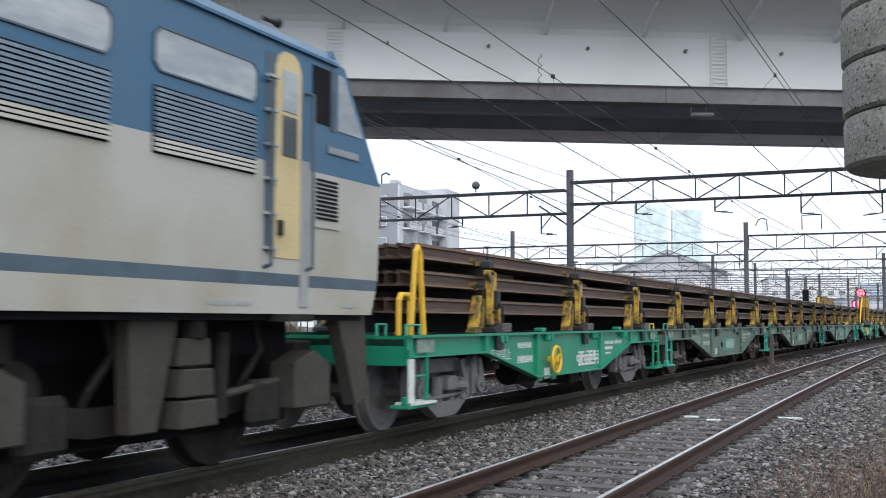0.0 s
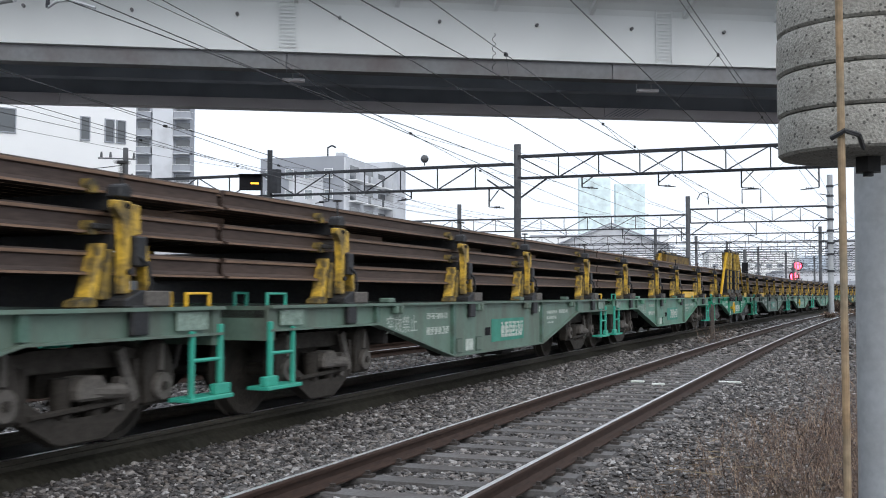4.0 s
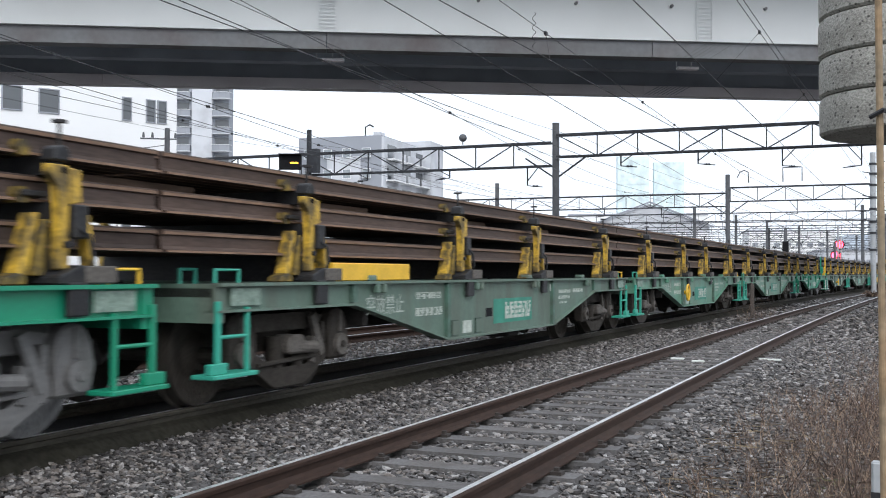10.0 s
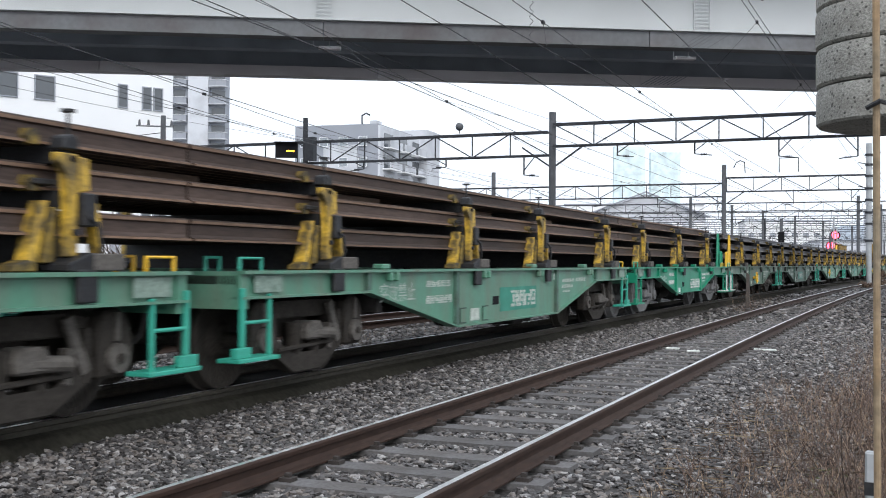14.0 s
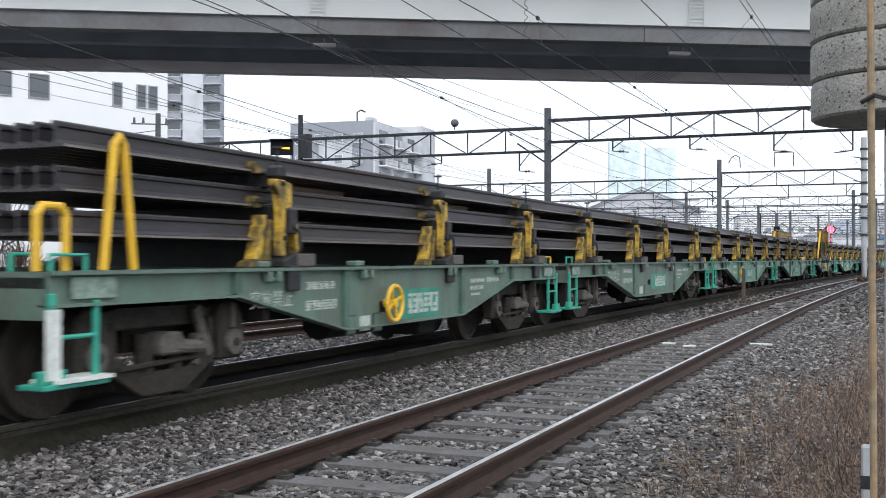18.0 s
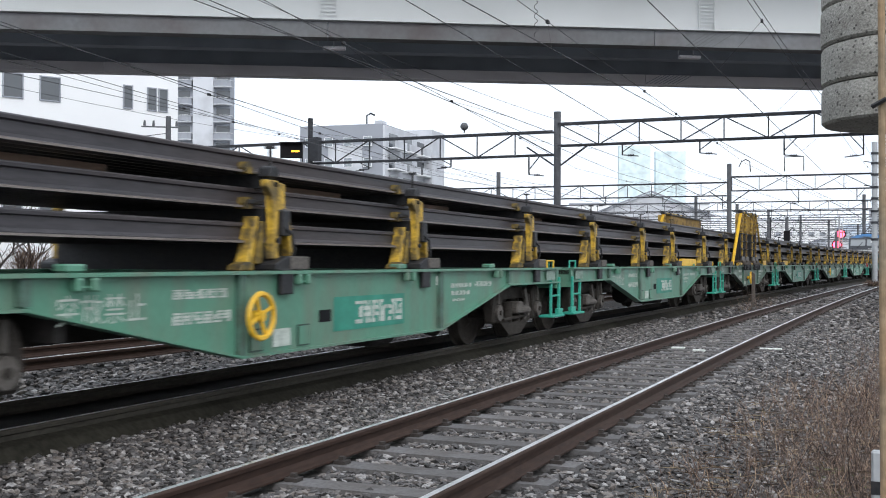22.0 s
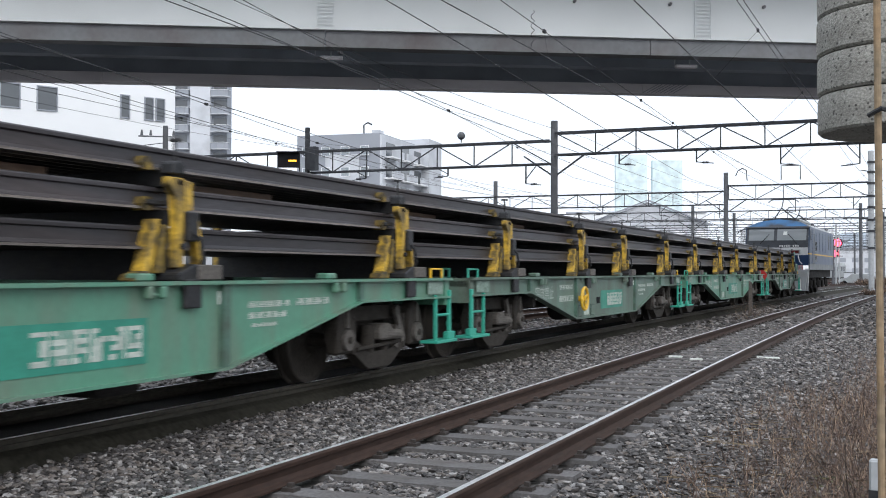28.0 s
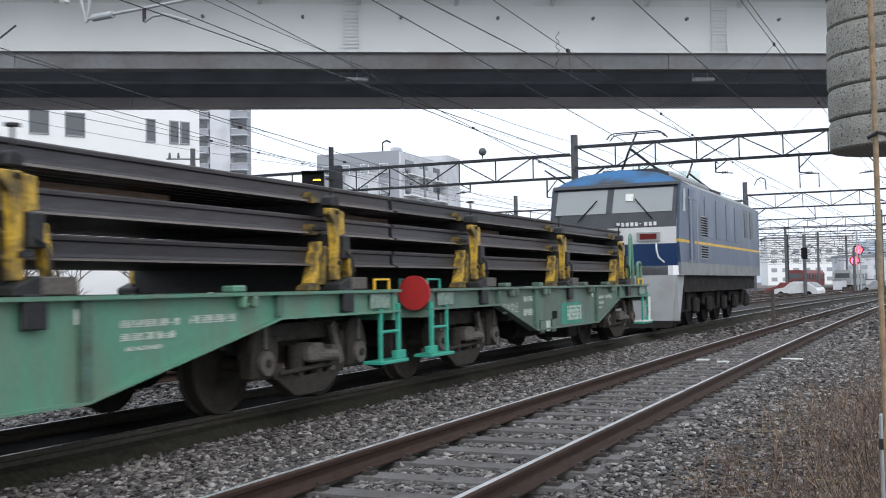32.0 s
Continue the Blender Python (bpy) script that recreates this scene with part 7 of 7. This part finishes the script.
    for i in range(9):
        bm = box(nb(), 0.12 + i * 0.1, 0.12 + i * 0.1 + (0.06 if i != 5 else 0.03), y0 + 0.03, y0 + 0.05, 2.285 if i != 5 else 2.32, 2.365 if i != 5 else 2.34)
        part("number_bar", bm, M_ENGWHITE, g, "raised white figure")
    part("handrail", pipe(nb(), [(0.95, y0 + 0.1, 1.9), (0.98, y0 + 0.0, 1.75), (1.02, y0 + 0.0, 1.6), (1.12, y0 + 0.08, 1.5)], 0.02, 6), M_ENGWHITE, g)
    x = 1.442
    part("cab_window", slab(nb(), [(y0 + 0.5, 2.6), (y0 + 0.8, 2.6), (y0 + 0.8, 3.1), (y0 + 0.6, 3.1)], "x", x, x + 0.006), M_GLASSDARK, g)
    part("cab_door", box(nb(), x, x + 0.01, y0 + 1.15, y0 + 1.65, 1.55, 3.12), M_NAVY, g, "navy cab door")
    for yy in (y0 + 1.08, y0 + 1.72):
        part("grab_rail", pipe(nb(), [(x, yy, 1.5), (x + 0.06, yy, 1.52), (x + 0.06, yy, 2.9), (x, yy, 2.92)], 0.016, 5), M_ENGGREY, g)
    for z in (2.1, 1.6):
        lou = part("louvre", box(nb(), x, x + 0.005, y0 + 2.4, y0 + 3.2, z, z + 0.5 - (0.2 if z < 2 else 0)), M_ENGGREY, g)
        for i in range(8 if z > 2 else 5):
            part("slat", box(nb(), x + 0.005, x + 0.016, y0 + 2.44, y0 + 3.16, z + 0.03 + i * 0.058, z + 0.062 + i * 0.058), M_DARK, lou)
    for ya in (4.5, 5.9, 7.3, 8.6):
        part("side_panel", box(nb(), x, x + 0.008, ya, ya + 1.1, 2.12, 3.05), M_STEELBLUE, g, "raised body panel", bevel=0.003)
    for ya in (10.2, 11.2):
        part("side_window", box(nb(), x, x + 0.008, ya, ya + 0.55, 2.3, 3.08), M_ENGBLACK, g)
    part("skirt", slab(nb(), [(-1.0, 1.228), (1.36, 1.228), (1.22, 0.25), (-1.0, 0.25)], "y", y0 + 0.15, y0 + 0.3), M_ENGGREY, g, "pale grey front skirt")
    part("snow_plough", slab(nb(), [(-1.1, 0.26), (1.25, 0.26), (1.2, 0.12), (-1.1, 0.12)], "y", y0 - 0.05, y0 + 0.3), M_UNDER, g)
    part("skirt_side", slab(nb(), [(y0 + 0.3, 1.228), (y0 + 1.0, 1.228), (y0 + 0.45, 0.25), (y0 + 0.3, 0.25)], "x", 1.2, 1.34), M_ENGGREY, g)
    part("coupler", box(nb(), -0.14, 0.14, 0.0, y0 + 0.15, 0.72, 0.98), M_UNDER, g, bevel=0.02)
    part("underframe", box(nb(), -1.32, 1.32, y0 + 1.0, y1 - 0.4, 0.85, 1.229), M_UNDER, g)
    for b in (3.5, 7.15, 10.85):
        bo = part("bogie", box(nb(), -0.9, 0.9, b - 1.5, b + 1.5, 0.45, 0.85), M_UNDER, g)
        for s in (-1, 1):
            part("side_frame", slab(nb(), [(b - 1.55, 0.55), (b - 0.6, 0.4), (b + 0.6, 0.4), (b + 1.55, 0.55), (b + 1.4, 0.82), (b - 1.4, 0.82)], "x", min(s * 0.98, s * 1.12), max(s * 0.98, s * 1.12)), M_UNDER, bo, bevel=0.02)
            for k in (-1.0, 1.0):
                part("axle_box", box(nb(), min(s * 1.1, s * 1.24), max(s * 1.1, s * 1.24), b + k - 0.22, b + k + 0.22, 0.34, 0.72), M_UNDER, bo, bevel=0.05)
            part("damper", rod(nb(), (s * 1.2, b, 0.45), (s * 1.2, b + 0.03, 1.15), 0.06, 8), M_UNDER, bo)
        for k in (-1.0, 1.0):
            wheelset(bo, b + k, M_UNDER, 0.53)
    for ya, up in ((3.7, True), (10.2, True)):
        top = 4.62 if up else 3.95
        bm = nb()
        pipe(bm, [(-0.5, ya + 0.6, 3.68), (0, ya - 0.35, (3.68 + top) / 2 + 0.02), (0, ya + 0.3, top)], 0.026, 6)
        pipe(bm, [(0.5, ya + 0.6, 3.68), (0, ya - 0.35, (3.68 + top) / 2 + 0.02)], 0.03, 6)
        pan = part("pantograph", bm, M_TRUSS, g, "raised pantograph" if up else "folded pantograph")
        for k in (0, 0.28):
            part("collector_strip", pipe(nb(), [(-0.7, ya + 0.16 + k, top - 0.14), (-0.6, ya + 0.16 + k, top - 0.03), (-0.5, ya + 0.16 + k, top), (0.5, ya + 0.16 + k, top), (0.6, ya + 0.16 + k, top - 0.03), (0.7, ya + 0.16 + k, top - 0.14)], 0.015, 6), M_TRUSS, pan)
        part("base_frame", box(nb(), -0.65, 0.65, ya - 0.4, ya + 0.9, 3.56, 3.68), M_TRUSS, pan)
    part("roof_gear", box(nb(), -0.7, 0.7, 4.4, 9.2, 3.56, 3.72), M_ENGGREY, g, bevel=0.05)
    return g


TRAIN.append((engine_front(), 22.0 - SHORT))
TRAIN.append((engine_rear(), LAST))


# ---- movement ----
def travelled(t):
    u = t / 10
    return 69.622 * u - 1.683 * u * u + 0.579 * u ** 3


def motions():
    times = [0.5 * i for i in range(65)]
    for ob, start in TRAIN:
        walk(ob, [(t, on_track(MAIN, start - travelled(t))) for t in times])
    quick = [0.08 * i for i in range(401)]
    for w in [o for o in scene.objects if o.name.split(".")[0] == "wheel"]:
        y, r = w.location.y, w.location.z
        walk(w, [(t, pose(0, y, r) @ Matrix.Rotation(travelled(t) / r, 4, "X")) for t in quick])


motions()
